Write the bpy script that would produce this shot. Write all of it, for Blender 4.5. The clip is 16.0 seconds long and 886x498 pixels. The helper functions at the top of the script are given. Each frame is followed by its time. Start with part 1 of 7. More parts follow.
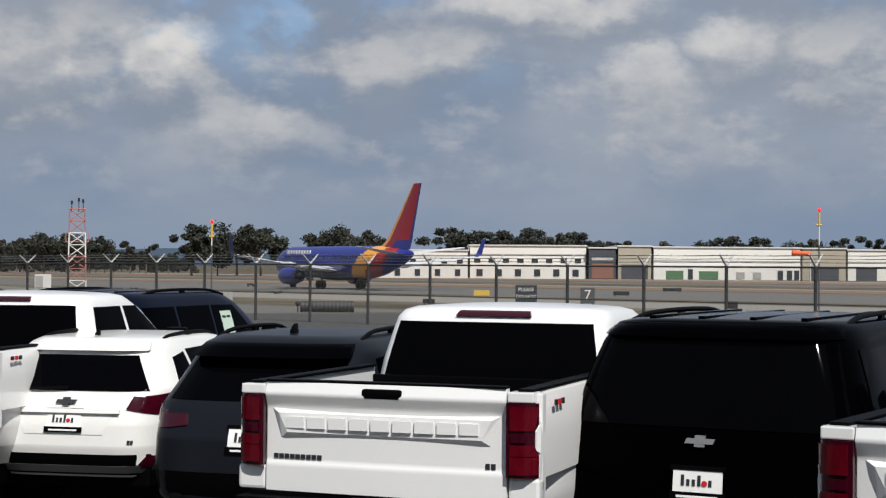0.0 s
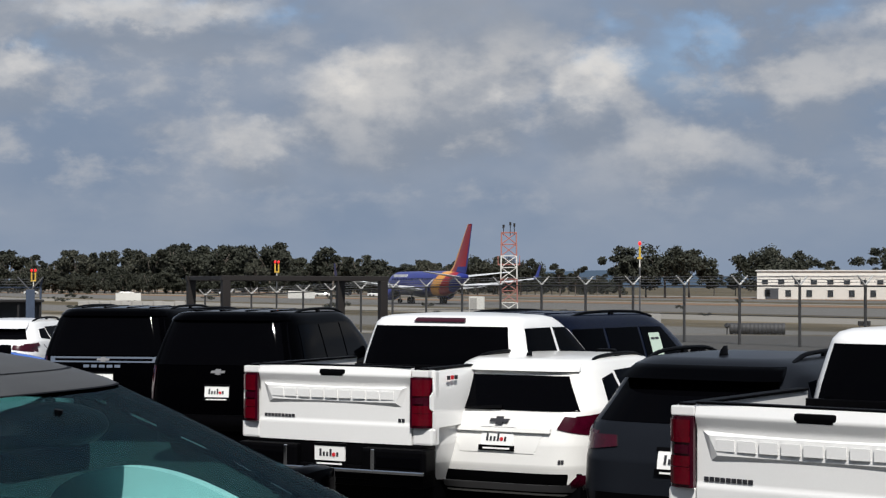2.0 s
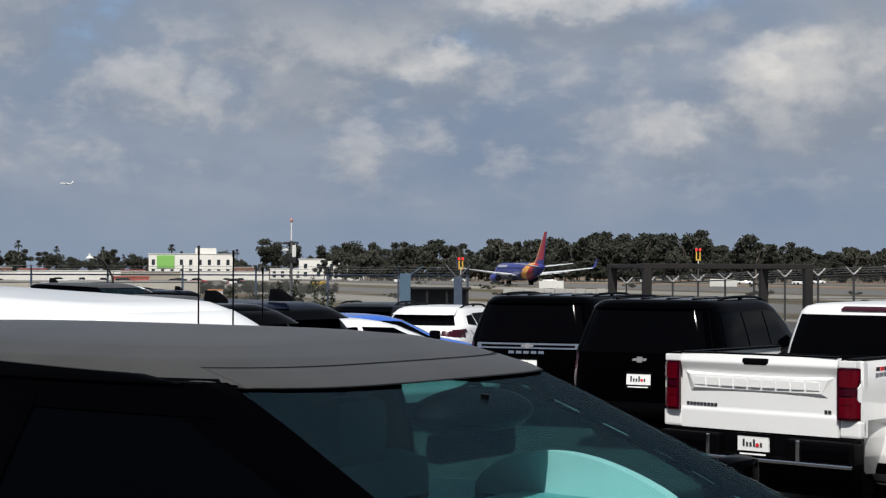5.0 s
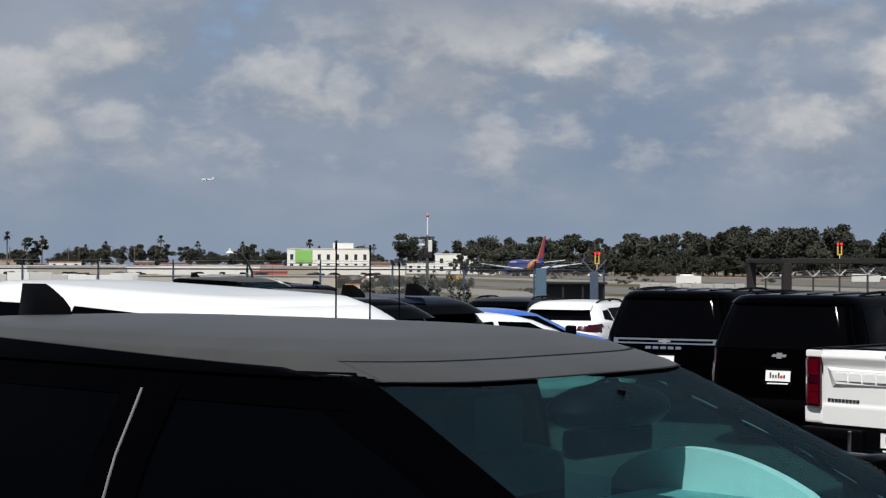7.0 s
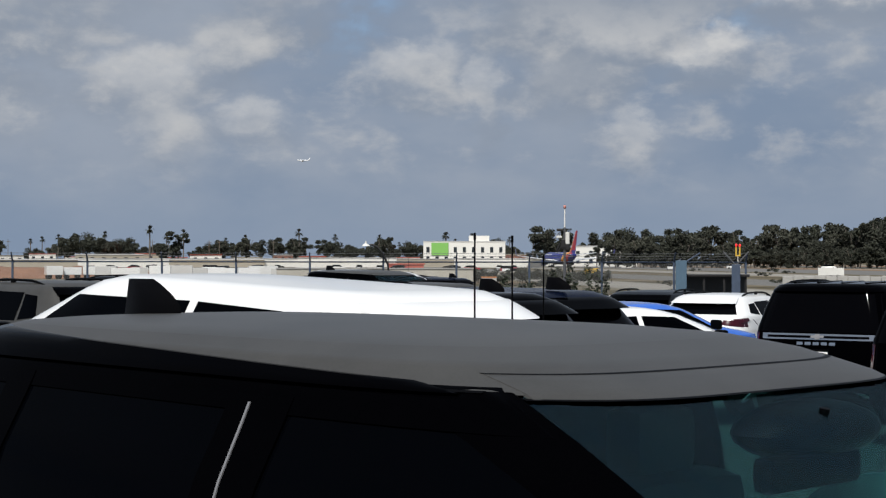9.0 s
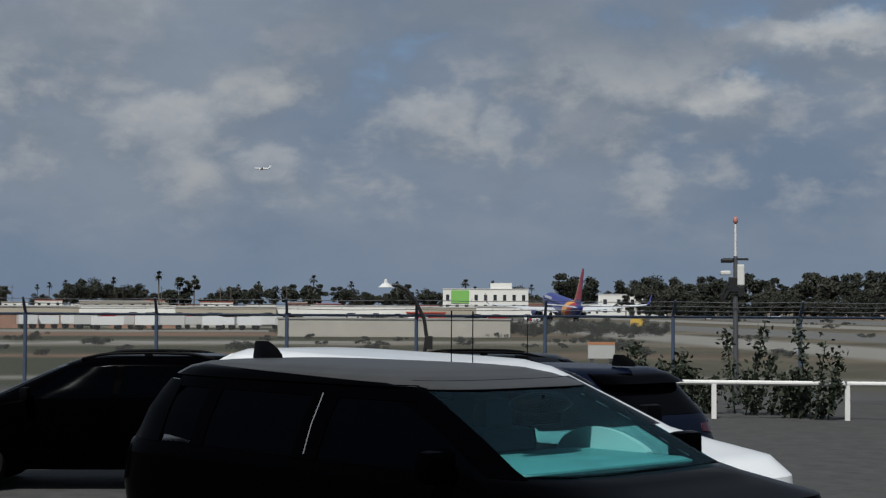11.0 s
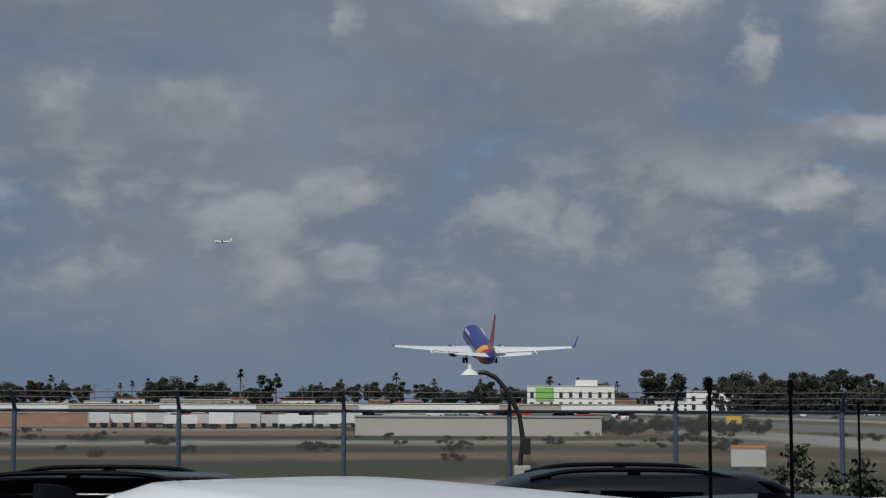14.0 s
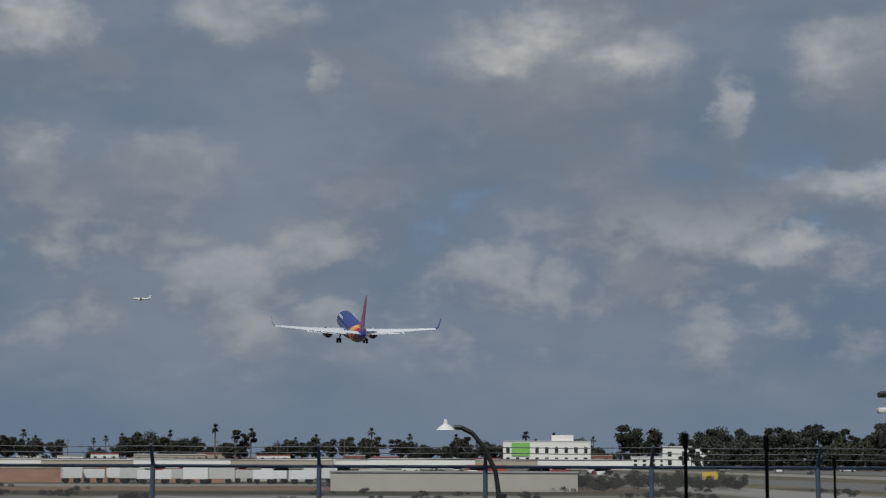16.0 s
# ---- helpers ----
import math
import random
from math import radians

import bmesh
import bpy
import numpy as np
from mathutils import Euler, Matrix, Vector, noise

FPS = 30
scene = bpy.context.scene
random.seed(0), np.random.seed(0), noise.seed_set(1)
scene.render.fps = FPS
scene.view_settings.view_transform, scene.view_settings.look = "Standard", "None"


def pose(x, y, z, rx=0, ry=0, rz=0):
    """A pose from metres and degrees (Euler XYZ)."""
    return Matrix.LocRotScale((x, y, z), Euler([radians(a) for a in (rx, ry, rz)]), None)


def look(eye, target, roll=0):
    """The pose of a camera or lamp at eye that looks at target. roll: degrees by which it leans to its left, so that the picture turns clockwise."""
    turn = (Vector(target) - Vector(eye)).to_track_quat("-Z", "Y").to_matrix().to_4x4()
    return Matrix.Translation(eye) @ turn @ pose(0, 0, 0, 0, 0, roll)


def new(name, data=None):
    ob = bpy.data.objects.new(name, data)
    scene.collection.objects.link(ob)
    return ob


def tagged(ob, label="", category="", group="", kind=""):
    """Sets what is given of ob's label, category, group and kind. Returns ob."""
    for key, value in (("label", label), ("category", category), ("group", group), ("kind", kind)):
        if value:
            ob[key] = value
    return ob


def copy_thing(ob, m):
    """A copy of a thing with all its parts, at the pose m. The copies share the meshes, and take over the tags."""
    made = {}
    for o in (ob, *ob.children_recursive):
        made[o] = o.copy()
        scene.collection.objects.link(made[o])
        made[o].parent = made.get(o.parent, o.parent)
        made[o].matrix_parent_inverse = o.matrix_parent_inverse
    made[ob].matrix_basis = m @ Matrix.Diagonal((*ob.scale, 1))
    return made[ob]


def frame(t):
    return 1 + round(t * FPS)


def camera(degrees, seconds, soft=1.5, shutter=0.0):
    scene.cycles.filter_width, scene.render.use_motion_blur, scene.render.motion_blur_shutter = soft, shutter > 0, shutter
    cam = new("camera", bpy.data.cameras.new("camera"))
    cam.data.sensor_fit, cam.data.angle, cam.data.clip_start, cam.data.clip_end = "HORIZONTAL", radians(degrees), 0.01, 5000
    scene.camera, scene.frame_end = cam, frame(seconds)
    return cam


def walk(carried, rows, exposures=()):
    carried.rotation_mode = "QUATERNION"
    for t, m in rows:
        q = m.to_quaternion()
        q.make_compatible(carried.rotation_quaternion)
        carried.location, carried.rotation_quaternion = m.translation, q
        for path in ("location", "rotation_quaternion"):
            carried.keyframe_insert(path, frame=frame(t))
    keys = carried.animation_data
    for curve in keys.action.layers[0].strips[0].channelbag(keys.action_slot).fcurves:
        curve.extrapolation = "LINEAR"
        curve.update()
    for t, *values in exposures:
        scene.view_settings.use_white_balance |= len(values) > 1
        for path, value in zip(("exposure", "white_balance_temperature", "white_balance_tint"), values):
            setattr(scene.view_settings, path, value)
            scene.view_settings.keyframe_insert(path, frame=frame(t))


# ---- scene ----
F = 2816.0                      # focal length in picture widths of 1568
EYE = 2.2                       # height of the eye over the lower lot
cam = camera(2 * math.degrees(math.atan(784 / F)), 16.0, soft=1.25)


def at(bearing, dist, z=0.0):
    """Place by bearing (degrees, to the left of +Y) and distance from the first stand."""
    a = radians(bearing)
    return Vector((-math.sin(a) * dist, math.cos(a) * dist, z))


def view(t, yaw, pitch, roll, ahead=0.0, z=EYE, line=43.0):
    p = at(line, ahead, z)
    return (t, Matrix.Translation(p) @ pose(0, 0, 0, 0, 0, yaw) @ pose(0, 0, 0, 90 + pitch) @ pose(0, 0, 0, 0, 0, roll))


VIEWS = [
    (0.0, 0.000, 0.613, 0.380),
    (0.5, 4.408, 0.478, 0.378),
    (1.0, 9.074, 0.497, 0.264),
    (1.5, 12.310, 0.606, 0.180),
    (2.0, 15.322, 1.324, 0.174),
    (2.5, 18.111, 1.633, 0.249),
    (3.0, 20.840, 1.418, 0.309),
    (3.5, 23.645, 1.073, 0.340),
    (4.0, 26.148, 0.872, 0.269),
    (4.5, 28.454, 0.862, 0.213),
    (5.0, 30.394, 0.843, 0.180),
    (7.5, 36.406, 0.536, 0.207),
    (8.0, 37.664, 0.395, 0.191),
    (8.5, 38.911, 0.295, 0.172, 0.29, EYE, 40),
    (9.0, 40.169, 0.357, 0.075, 0.72, EYE, 40),
    (9.2, 40.424, 0.224, 0.100, 0.90, EYE, 40),
    (10.2, 41.200, 1.600, 0.250, 15.00, EYE + 0.45, 43),
    (11.3, 40.696, 2.380, 0.400, 32.90, EYE, 43),
    (11.5, 40.837, 2.742, 0.392, 34.50, EYE, 43),
    (12.0, 40.961, 3.445, 0.298, 37.52, EYE, 43),
    (12.5, 41.545, 3.848, 0.180, 37.52, EYE, 43),
    (13.0, 42.698, 4.278, 0.150, 37.52, EYE, 43),
    (13.5, 43.593, 4.905, 0.242, 37.52, EYE, 43),
    (14.0, 43.782, 5.575, 0.169, 37.52, EYE, 43),
    (14.5, 43.568, 6.152, 0.199, 37.52, EYE, 43),
    (15.0, 42.723, 6.625, 0.204, 37.52, EYE, 43),
    (15.5, 42.625, 7.099, 0.228, 37.52, EYE, 43),
    (16.0, 42.925, 7.541, 0.210, 37.52, EYE, 43),
]
walk(cam, [view(*r) for r in VIEWS], exposures=[(0, 0, 6400, 10), (9.2, 0, 6350, 9), (11.2, -0.48, 6150, 7), (16, -0.64, 6120, 7)])

# ---- light ----
SUN_BEARING, SUN_HEIGHT = -158.0, 52.0
world = bpy.data.worlds.new("sky")
scene.world = world
world.use_nodes = True


def nodes_of(tree):
    tree.nodes.clear()

    def add(kind, **kw):
        n = tree.nodes.new(kind)
        for k, val in kw.items():
            if k == "op":
                n.operation = val
            elif k.startswith("i_"):
                n.inputs[int(k[2:])].default_value = val
            else:
                n.inputs[k.replace("_", " ")].default_value = val
        return n
    return add, tree.links.new


def build_sky():
    add, link = nodes_of(world.node_tree)
    out = add("ShaderNodeOutputWorld")
    bg = add("ShaderNodeBackground", Strength=0.115)
    sky = add("ShaderNodeTexSky")
    sky.sky_type, sky.sun_disc = "NISHITA", False
    sky.sun_elevation, sky.sun_rotation = radians(SUN_HEIGHT), radians(-SUN_BEARING)
    tc = add("ShaderNodeTexCoord")
    sep = add("ShaderNodeSeparateXYZ")
    link(tc.outputs["Generated"], sep.inputs[0])
    az = add("ShaderNodeMath", op="ARCTAN2")
    link(sep.outputs[0], az.inputs[0]), link(sep.outputs[1], az.inputs[1])
    el = add("ShaderNodeMath", op="ARCSINE")
    link(sep.outputs[2], el.inputs[0])
    comb = add("ShaderNodeCombineXYZ")
    els = add("ShaderNodeMath", op="MULTIPLY", i_1=1.5)
    link(az.outputs[0], comb.inputs[0]), link(el.outputs[0], els.inputs[0]), link(els.outputs[0], comb.inputs[1])
    # heaped clouds lit from above, over a grey-blue sheet
    def noise_at(scale, detail, rough, off, dist=0.0, stretch=1.0):
        mp = add("ShaderNodeMapping")
        mp.inputs["Location"].default_value = off
        mp.inputs["Scale"].default_value = (1.0, stretch, 1.0)
        link(comb.outputs[0], mp.inputs["Vector"])
        n = add("ShaderNodeTexNoise", Scale=scale, Detail=detail, Roughness=rough, Distortion=dist)
        link(mp.outputs[0], n.inputs["Vector"])
        return n

    def math_node(op, a, b):
        m = add("ShaderNodeMath", op=op)
        for i, v in enumerate((a, b)):
            if isinstance(v, (int, float)):
                m.inputs[i].default_value = v
            else:
                link(v, m.inputs[i])
        return m.outputs[0]

    def ranged(v, lo, hi, to_lo=0.0, to_hi=1.0, soft=True):
        m = add("ShaderNodeMapRange", From_Min=lo, From_Max=hi, To_Min=to_lo, To_Max=to_hi)
        if soft:
            m.interpolation_type = "SMOOTHSTEP"
        link(v, m.inputs["Value"])
        return m.outputs[0]

    def blend(f, a, b):
        m = add("ShaderNodeMix")
        m.data_type = "RGBA"
        for sock, v in ((m.inputs["Factor"], f), (m.inputs[6], a), (m.inputs[7], b)):
            if isinstance(v, (tuple, float)):
                sock.default_value = v
            else:
                link(v, sock)
        return m.outputs[2]
    sheet = noise_at(5.0, 5.0, 0.55, (2.2, 0.7, 0.4), 0.1, 1.3).outputs["Fac"]
    heap = noise_at(8.5, 8.0, 0.55, (4.35, 1.13, 0.6), 0.1).outputs["Fac"]
    heap_up = noise_at(8.5, 8.0, 0.55, (4.35, 1.175, 0.6), 0.1).outputs["Fac"]
    small = noise_at(22.0, 8.0, 0.58, (1.7, 3.3, 0.1), 0.1, 1.2).outputs["Fac"]
    fray = noise_at(40.0, 6.0, 0.6, (0.3, 5.1, 2.1)).outputs["Fac"]
    high = ranged(el.outputs[0], 0.03, 0.13)
    base = blend(ranged(sheet, 0.34, 0.66), (1.85, 2.36, 3.2, 1), (2.7, 3.05, 3.65, 1))
    # clear sky shows through high up where the sheet is thin
    gap = math_node("MULTIPLY", ranged(sheet, 0.47, 0.36), ranged(el.outputs[0], 0.10, 0.16))
    gap = math_node("MULTIPLY", gap, ranged(heap, 0.52, 0.42))
    gap = math_node("MULTIPLY", gap, ranged(el.outputs[0], 0.165, 0.20, 1.0, 0.0))
    clear = blend(0.5, (1.35, 2.3, 4.1, 1), sky.outputs[0])
    base = blend(gap, base, clear)
    # the larger heaps: bearing, height, half width, half height (degrees), strength
    heaps = [(14.7, 6.9, 2.9, 1.4, 0.9), (10.2, 7.4, 2.2, 1.6, 0.9), (7.0, 5.0, 2.3, 0.8, 0.5), (-10.7, 7.8, 2.6, 1.2, 0.7), (-7.4, 7.2, 1.8, 1.4, 0.6), (-13.6, 6.2, 2.2, 0.7, 0.55), (-3.6, 9.2, 5.0, 0.9, 0.7),
             (17.3, 7.1, 4.4, 1.7, 1.0), (35.6, 6.7, 2.1, 1.0, 0.45), (30.9, 7.4, 2.3, 1.0, 0.7), (21.9, 5.1, 1.5, 1.0, 0.6), (33.4, 4.6, 1.1, 0.8, 0.4), (26.0, 9.6, 5.5, 1.0, 0.7), (41.2, 6.9, 2.2, 1.1, 0.48),
             (50.6, 6.5, 2.5, 1.2, 0.48), (49.6, 4.9, 1.1, 1.1, 0.38), (38.7, 6.0, 0.8, 1.3, 0.4), (46.9, 5.0, 1.8, 0.7, 0.4),
             (38.5, 14.4, 4.8, 2.2, 1.0), (57.8, 15.0, 2.4, 1.3, 0.8), (57.6, 10.4, 1.5, 1.6, 0.6), (52.8, 10.5, 2.8, 1.4, 0.4), (47.6, 13.9, 0.7, 1.0, 0.5), (32.5, 12.4, 0.9, 1.6, 0.6), (28.2, 14.0, 2.6, 2.0, 0.7), (50.5, 15.8, 3.2, 1.2, 0.6), (46.0, 9.6, 2.2, 0.6, 0.25), (37.5, 8.6, 2.0, 0.5, 0.2)]
    warp = add("ShaderNodeTexNoise", Scale=26.0, Detail=7.0, Roughness=0.6)
    link(comb.outputs[0], warp.inputs["Vector"])
    wsub = add("ShaderNodeVectorMath", op="SUBTRACT", i_1=(0.5, 0.5, 0.5))
    link(warp.outputs["Color"], wsub.inputs[0])
    wmul = add("ShaderNodeVectorMath", op="MULTIPLY", i_1=(0.055, 0.04, 0.0))
    link(wsub.outputs[0], wmul.inputs[0])
    flat = add("ShaderNodeCombineXYZ")
    link(az.outputs[0], flat.inputs[0]), link(el.outputs[0], flat.inputs[1])
    moved = add("ShaderNodeVectorMath", op="ADD")
    link(flat.outputs[0], moved.inputs[0]), link(wmul.outputs[0], moved.inputs[1])
    bright, dull = 0.0, 0.0
    for hb, he, hw, hh, hs in heaps:
        for drop in (0.0, 0.75):
            c1 = add("ShaderNodeVectorMath", op="SUBTRACT", i_1=(-radians(hb), radians(he - hh * drop), 0.0))
            link(moved.outputs[0], c1.inputs[0])
            c2 = add("ShaderNodeVectorMath", op="MULTIPLY", i_1=(1 / radians(hw * (1 + 0.15 * drop)), 1 / radians(hh * (1 + 0.3 * drop)), 0.0))
            link(c1.outputs[0], c2.inputs[0])
            c3 = add("ShaderNodeVectorMath", op="LENGTH")
            link(c2.outputs[0], c3.inputs[0])
            m = math_node("MULTIPLY", ranged(c3.outputs["Value"], 1.1, 0.38), hs)
            if drop:
                dull = math_node("MAXIMUM", dull, m)
            else:
                bright = math_node("MAXIMUM", bright, m)
    base = blend(math_node("MULTIPLY", dull, 0.75), base, (2.15, 2.45, 2.95, 1))
    top_lit = math_node("MULTIPLY", bright, ranged(math_node("SUBTRACT", bright, dull), -0.45, 0.35, 0.35, 1.0))
    top_lit = math_node("MULTIPLY", top_lit, ranged(fray, 0.25, 0.6, 0.6, 1.0))
    base = blend(top_lit, base, (6.4, 6.15, 5.8, 1))
    # smaller heaps: bright crowns fade into grey undersides
    body = ranged(heap, 0.44, 0.60)
    rim = ranged(math_node("SUBTRACT", heap, heap_up), -0.03, 0.13)
    rim = math_node("MULTIPLY", rim, ranged(fray, 0.2, 0.62, 0.45, 1.0))
    crown = math_node("MULTIPLY", rim, ranged(heap, 0.42, 0.58))
    crown = math_node("MULTIPLY", crown, ranged(el.outputs[0], 0.125, 0.175, 1.0, 0.12))
    grey = blend(body, base, (2.3, 2.6, 3.1, 1))
    base = blend(math_node("MULTIPLY", high, 0.8), base, grey)
    base = blend(math_node("MULTIPLY", crown, math_node("MULTIPLY", high, 0.5)), base, (6.4, 6.15, 5.8, 1))
    puff = math_node("MULTIPLY", ranged(small, 0.50, 0.74), ranged(el.outputs[0], 0.02, 0.08))
    puff = math_node("MULTIPLY", puff, ranged(el.outputs[0], 0.13, 0.18, 1.0, 0.25))
    base = blend(math_node("MULTIPLY", puff, 0.5), base, (4.9, 4.8, 4.7, 1))
    mixed = blend(ranged(el.outputs[0], 0.07, -0.01, 0.0, 0.8), base, (1.95, 2.5, 3.4, 1))
    link(mixed, bg.inputs["Color"])
    link(bg.outputs[0], out.inputs["Surface"])


build_sky()
sun = new("sun", bpy.data.lights.new("sun", "SUN"))
sun.data.energy, sun.data.angle, sun.data.color = 4.9, radians(0.6), (1, 0.96, 0.90)
sun.matrix_world = look(at(SUN_BEARING, 60 * math.cos(radians(SUN_HEIGHT)), 60 * math.sin(radians(SUN_HEIGHT))), (0, 0, 0))


# ---- materials ----
def surface(name, color, rough=0.6, metal=0.0, coat=0.0, vary=0.12, scale=6.0, bump=0.0, fine=80.0, color2=None, spec=0.5, random_object=0.0):
    """A procedural surface: two sizes of variation in tone, with fine relief."""
    mt = bpy.data.materials.new(name)
    mt.use_nodes = True
    add, link = nodes_of(mt.node_tree)
    out = add("ShaderNodeOutputMaterial")
    b = add("ShaderNodeBsdfPrincipled", Roughness=rough, Metallic=metal)
    b.inputs["Coat Weight"].default_value = coat
    b.inputs["Coat Roughness"].default_value = 0.04
    b.inputs["Specular IOR Level"].default_value = spec
    link(b.outputs[0], out.inputs["Surface"])
    tc = add("ShaderNodeTexCoord")
    n1 = add("ShaderNodeTexNoise", Scale=scale, Detail=5.0, Roughness=0.6)
    n2 = add("ShaderNodeTexNoise", Scale=fine, Detail=3.0, Roughness=0.6)
    link(tc.outputs["Object"], n1.inputs["Vector"]), link(tc.outputs["Object"], n2.inputs["Vector"])
    mixn = add("ShaderNodeMath", op="MULTIPLY_ADD", i_1=0.6)
    h = add("ShaderNodeMath", op="MULTIPLY", i_1=0.4)
    link(n2.outputs["Fac"], h.inputs[0]), link(n1.outputs["Fac"], mixn.inputs[0]), link(h.outputs[0], mixn.inputs[2])
    mr = add("ShaderNodeMapRange", From_Min=0.3, From_Max=0.7)
    link(mixn.outputs[0], mr.inputs["Value"])
    mx = add("ShaderNodeMix")
    mx.data_type = "RGBA"
    lo = [c * (1 - vary) for c in color]
    hi = color2 if color2 else [min(1.0, c * (1 + vary)) for c in color]
    mx.inputs[6].default_value, mx.inputs[7].default_value = (*lo, 1), (*hi, 1)
    link(mr.outputs[0], mx.inputs["Factor"])
    last = mx.outputs[2]
    if random_object:
        oi = add("ShaderNodeObjectInfo")
        rr = add("ShaderNodeMapRange", To_Min=1 - random_object, To_Max=1 + random_object)
        link(oi.outputs["Random"], rr.inputs["Value"])
        hsv = add("ShaderNodeHueSaturation")
        link(rr.outputs[0], hsv.inputs["Value"]), link(last, hsv.inputs["Color"])
        last = hsv.outputs[0]
    link(last, b.inputs["Base Color"])
    if bump:
        bp = add("ShaderNodeBump", Strength=bump, Distance=0.02)
        link(n2.outputs["Fac"], bp.inputs["Height"]), link(bp.outputs[0], b.inputs["Normal"])
    return mt


def glowing(name, color, strength):
    mt = bpy.data.materials.new(name)
    mt.use_nodes = True
    add, link = nodes_of(mt.node_tree)
    out, b = add("ShaderNodeOutputMaterial"), add("ShaderNodeBsdfPrincipled", Roughness=0.3)
    b.inputs["Base Color"].default_value = (*color, 1)
    b.inputs["Emission Color"].default_value = (*color, 1)
    b.inputs["Emission Strength"].default_value = strength
    link(b.outputs[0], out.inputs["Surface"])
    return mt


def see_through(name, tint, share, rough=0.0):
    """A thin sheet: a share of it is open, the rest is a plain surface."""
    mt = bpy.data.materials.new(name)
    mt.use_nodes = True
    add, link = nodes_of(mt.node_tree)
    out, mix = add("ShaderNodeOutputMaterial"), add("ShaderNodeMixShader", i_0=share)
    b = add("ShaderNodeBsdfPrincipled", Roughness=rough)
    b.inputs["Base Color"].default_value = (*tint, 1)
    tr = add("ShaderNodeBsdfTransparent")
    tr.inputs[0].default_value = (0.92, 0.97, 0.95, 1) if rough < 0.2 else (1, 1, 1, 1)
    link(b.outputs[0], mix.inputs[1]), link(tr.outputs[0], mix.inputs[2]), link(mix.outputs[0], out.inputs["Surface"])
    return mt


def window_glass(name, tint, sheen=0.45):
    """Thin clear glass: straight through, with a mirror-like sheen that grows towards the edge-on view."""
    mt = bpy.data.materials.new(name)
    mt.use_nodes = True
    add, link = nodes_of(mt.node_tree)
    out, mix = add("ShaderNodeOutputMaterial"), add("ShaderNodeMixShader")
    fr = add("ShaderNodeFresnel", IOR=1.45)
    tr, gl = add("ShaderNodeBsdfTransparent"), add("ShaderNodeBsdfGlossy", Roughness=0.02)
    tr.inputs[0].default_value = (*tint, 1)
    gl.inputs[0].default_value = (0.8, 0.85, 0.9, 1)
    part_of = add("ShaderNodeMath", op="MULTIPLY", i_1=sheen)
    link(fr.outputs[0], part_of.inputs[0]), link(part_of.outputs[0], mix.inputs[0]), link(tr.outputs[0], mix.inputs[1]), link(gl.outputs[0], mix.inputs[2]), link(mix.outputs[0], out.inputs["Surface"])
    return mt


WHITE = surface("white_paint", (0.80, 0.80, 0.79), 0.28, coat=0.6, vary=0.03, scale=2)
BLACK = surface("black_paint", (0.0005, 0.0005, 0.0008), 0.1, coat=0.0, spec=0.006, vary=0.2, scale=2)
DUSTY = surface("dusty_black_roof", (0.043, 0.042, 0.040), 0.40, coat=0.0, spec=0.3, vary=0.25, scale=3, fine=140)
GREY = surface("dark_grey_paint", (0.008, 0.0095, 0.013), 0.3, coat=0.0, spec=0.14, vary=0.1, scale=2)
NAVY = surface("navy_paint", (0.002, 0.004, 0.013), 0.25, coat=0.0, spec=0.1, vary=0.1, scale=2)
BLUE = surface("bright_blue_paint", (0.03, 0.13, 0.55), 0.25, coat=0.7, vary=0.08, scale=2)
CREAM = surface("pearl_white_paint", (0.78, 0.775, 0.75), 0.3, coat=0.6, vary=0.03, scale=2)
GLASS_D = surface("tinted_glass", (0.001, 0.001, 0.0015), 0.04, vary=0.05, spec=0.03)
GLASS_B = surface("side_glass", (0.0006, 0.0008, 0.0014), 0.06, vary=0.05, spec=0.008)
PLASTIC = surface("black_plastic", (0.0015, 0.0015, 0.002), 0.5, spec=0.04, vary=0.2, scale=8, bump=0.05)
RUBBER = surface("rubber", (0.006, 0.006, 0.006), 0.9, spec=0.1, vary=0.2)
CHROME = surface("chrome", (0.55, 0.56, 0.58), 0.12, metal=1.0, vary=0.05)
STEELRIM = surface("wheel_alloy", (0.3, 0.3, 0.31), 0.3, metal=0.9, vary=0.1)
LAMP_R = surface("red_lamp", (0.085, 0.001, 0.006), 0.15, coat=0.2, spec=0.3, vary=0.3, scale=14)
LAMP_D = surface("dark_red_lens", (0.035, 0.001, 0.007), 0.15, coat=0.2, spec=0.3, vary=0.3, scale=14)
LAMP_W = surface("clear_lens", (0.55, 0.55, 0.55), 0.1, coat=0.8, vary=0.15)
RED_MARK = surface("red_mark", (0.6, 0.02, 0.03), 0.4)
INK = surface("dark_ink", (0.02, 0.02, 0.025), 0.5)
PLATE_W = surface("plate_white", (0.82, 0.82, 0.80), 0.4, vary=0.03)
CONC_P = surface("satin_silver_trim", (0.22, 0.22, 0.23), 0.45, metal=0.3, vary=0.1)
ASPHALT = surface("asphalt", (0.055, 0.054, 0.052), 0.9, vary=0.3, scale=0.4, bump=0.4, fine=30)
GALV = surface("galvanised_steel", (0.14, 0.14, 0.145), 0.45, metal=0.6, vary=0.2, scale=3)
ARM_PALE = surface("pale_galvanised_arm", (0.42, 0.42, 0.41), 0.6, vary=0.15)
POST_G = surface("dull_grey_post", (0.035, 0.035, 0.036), 0.6, vary=0.2)
POST_BLUE = surface("weathered_blue_post", (0.05, 0.07, 0.11), 0.5, vary=0.2)
RUSTY = surface("brown_painted_steel", (0.012, 0.009, 0.008), 0.6, vary=0.25, scale=3)
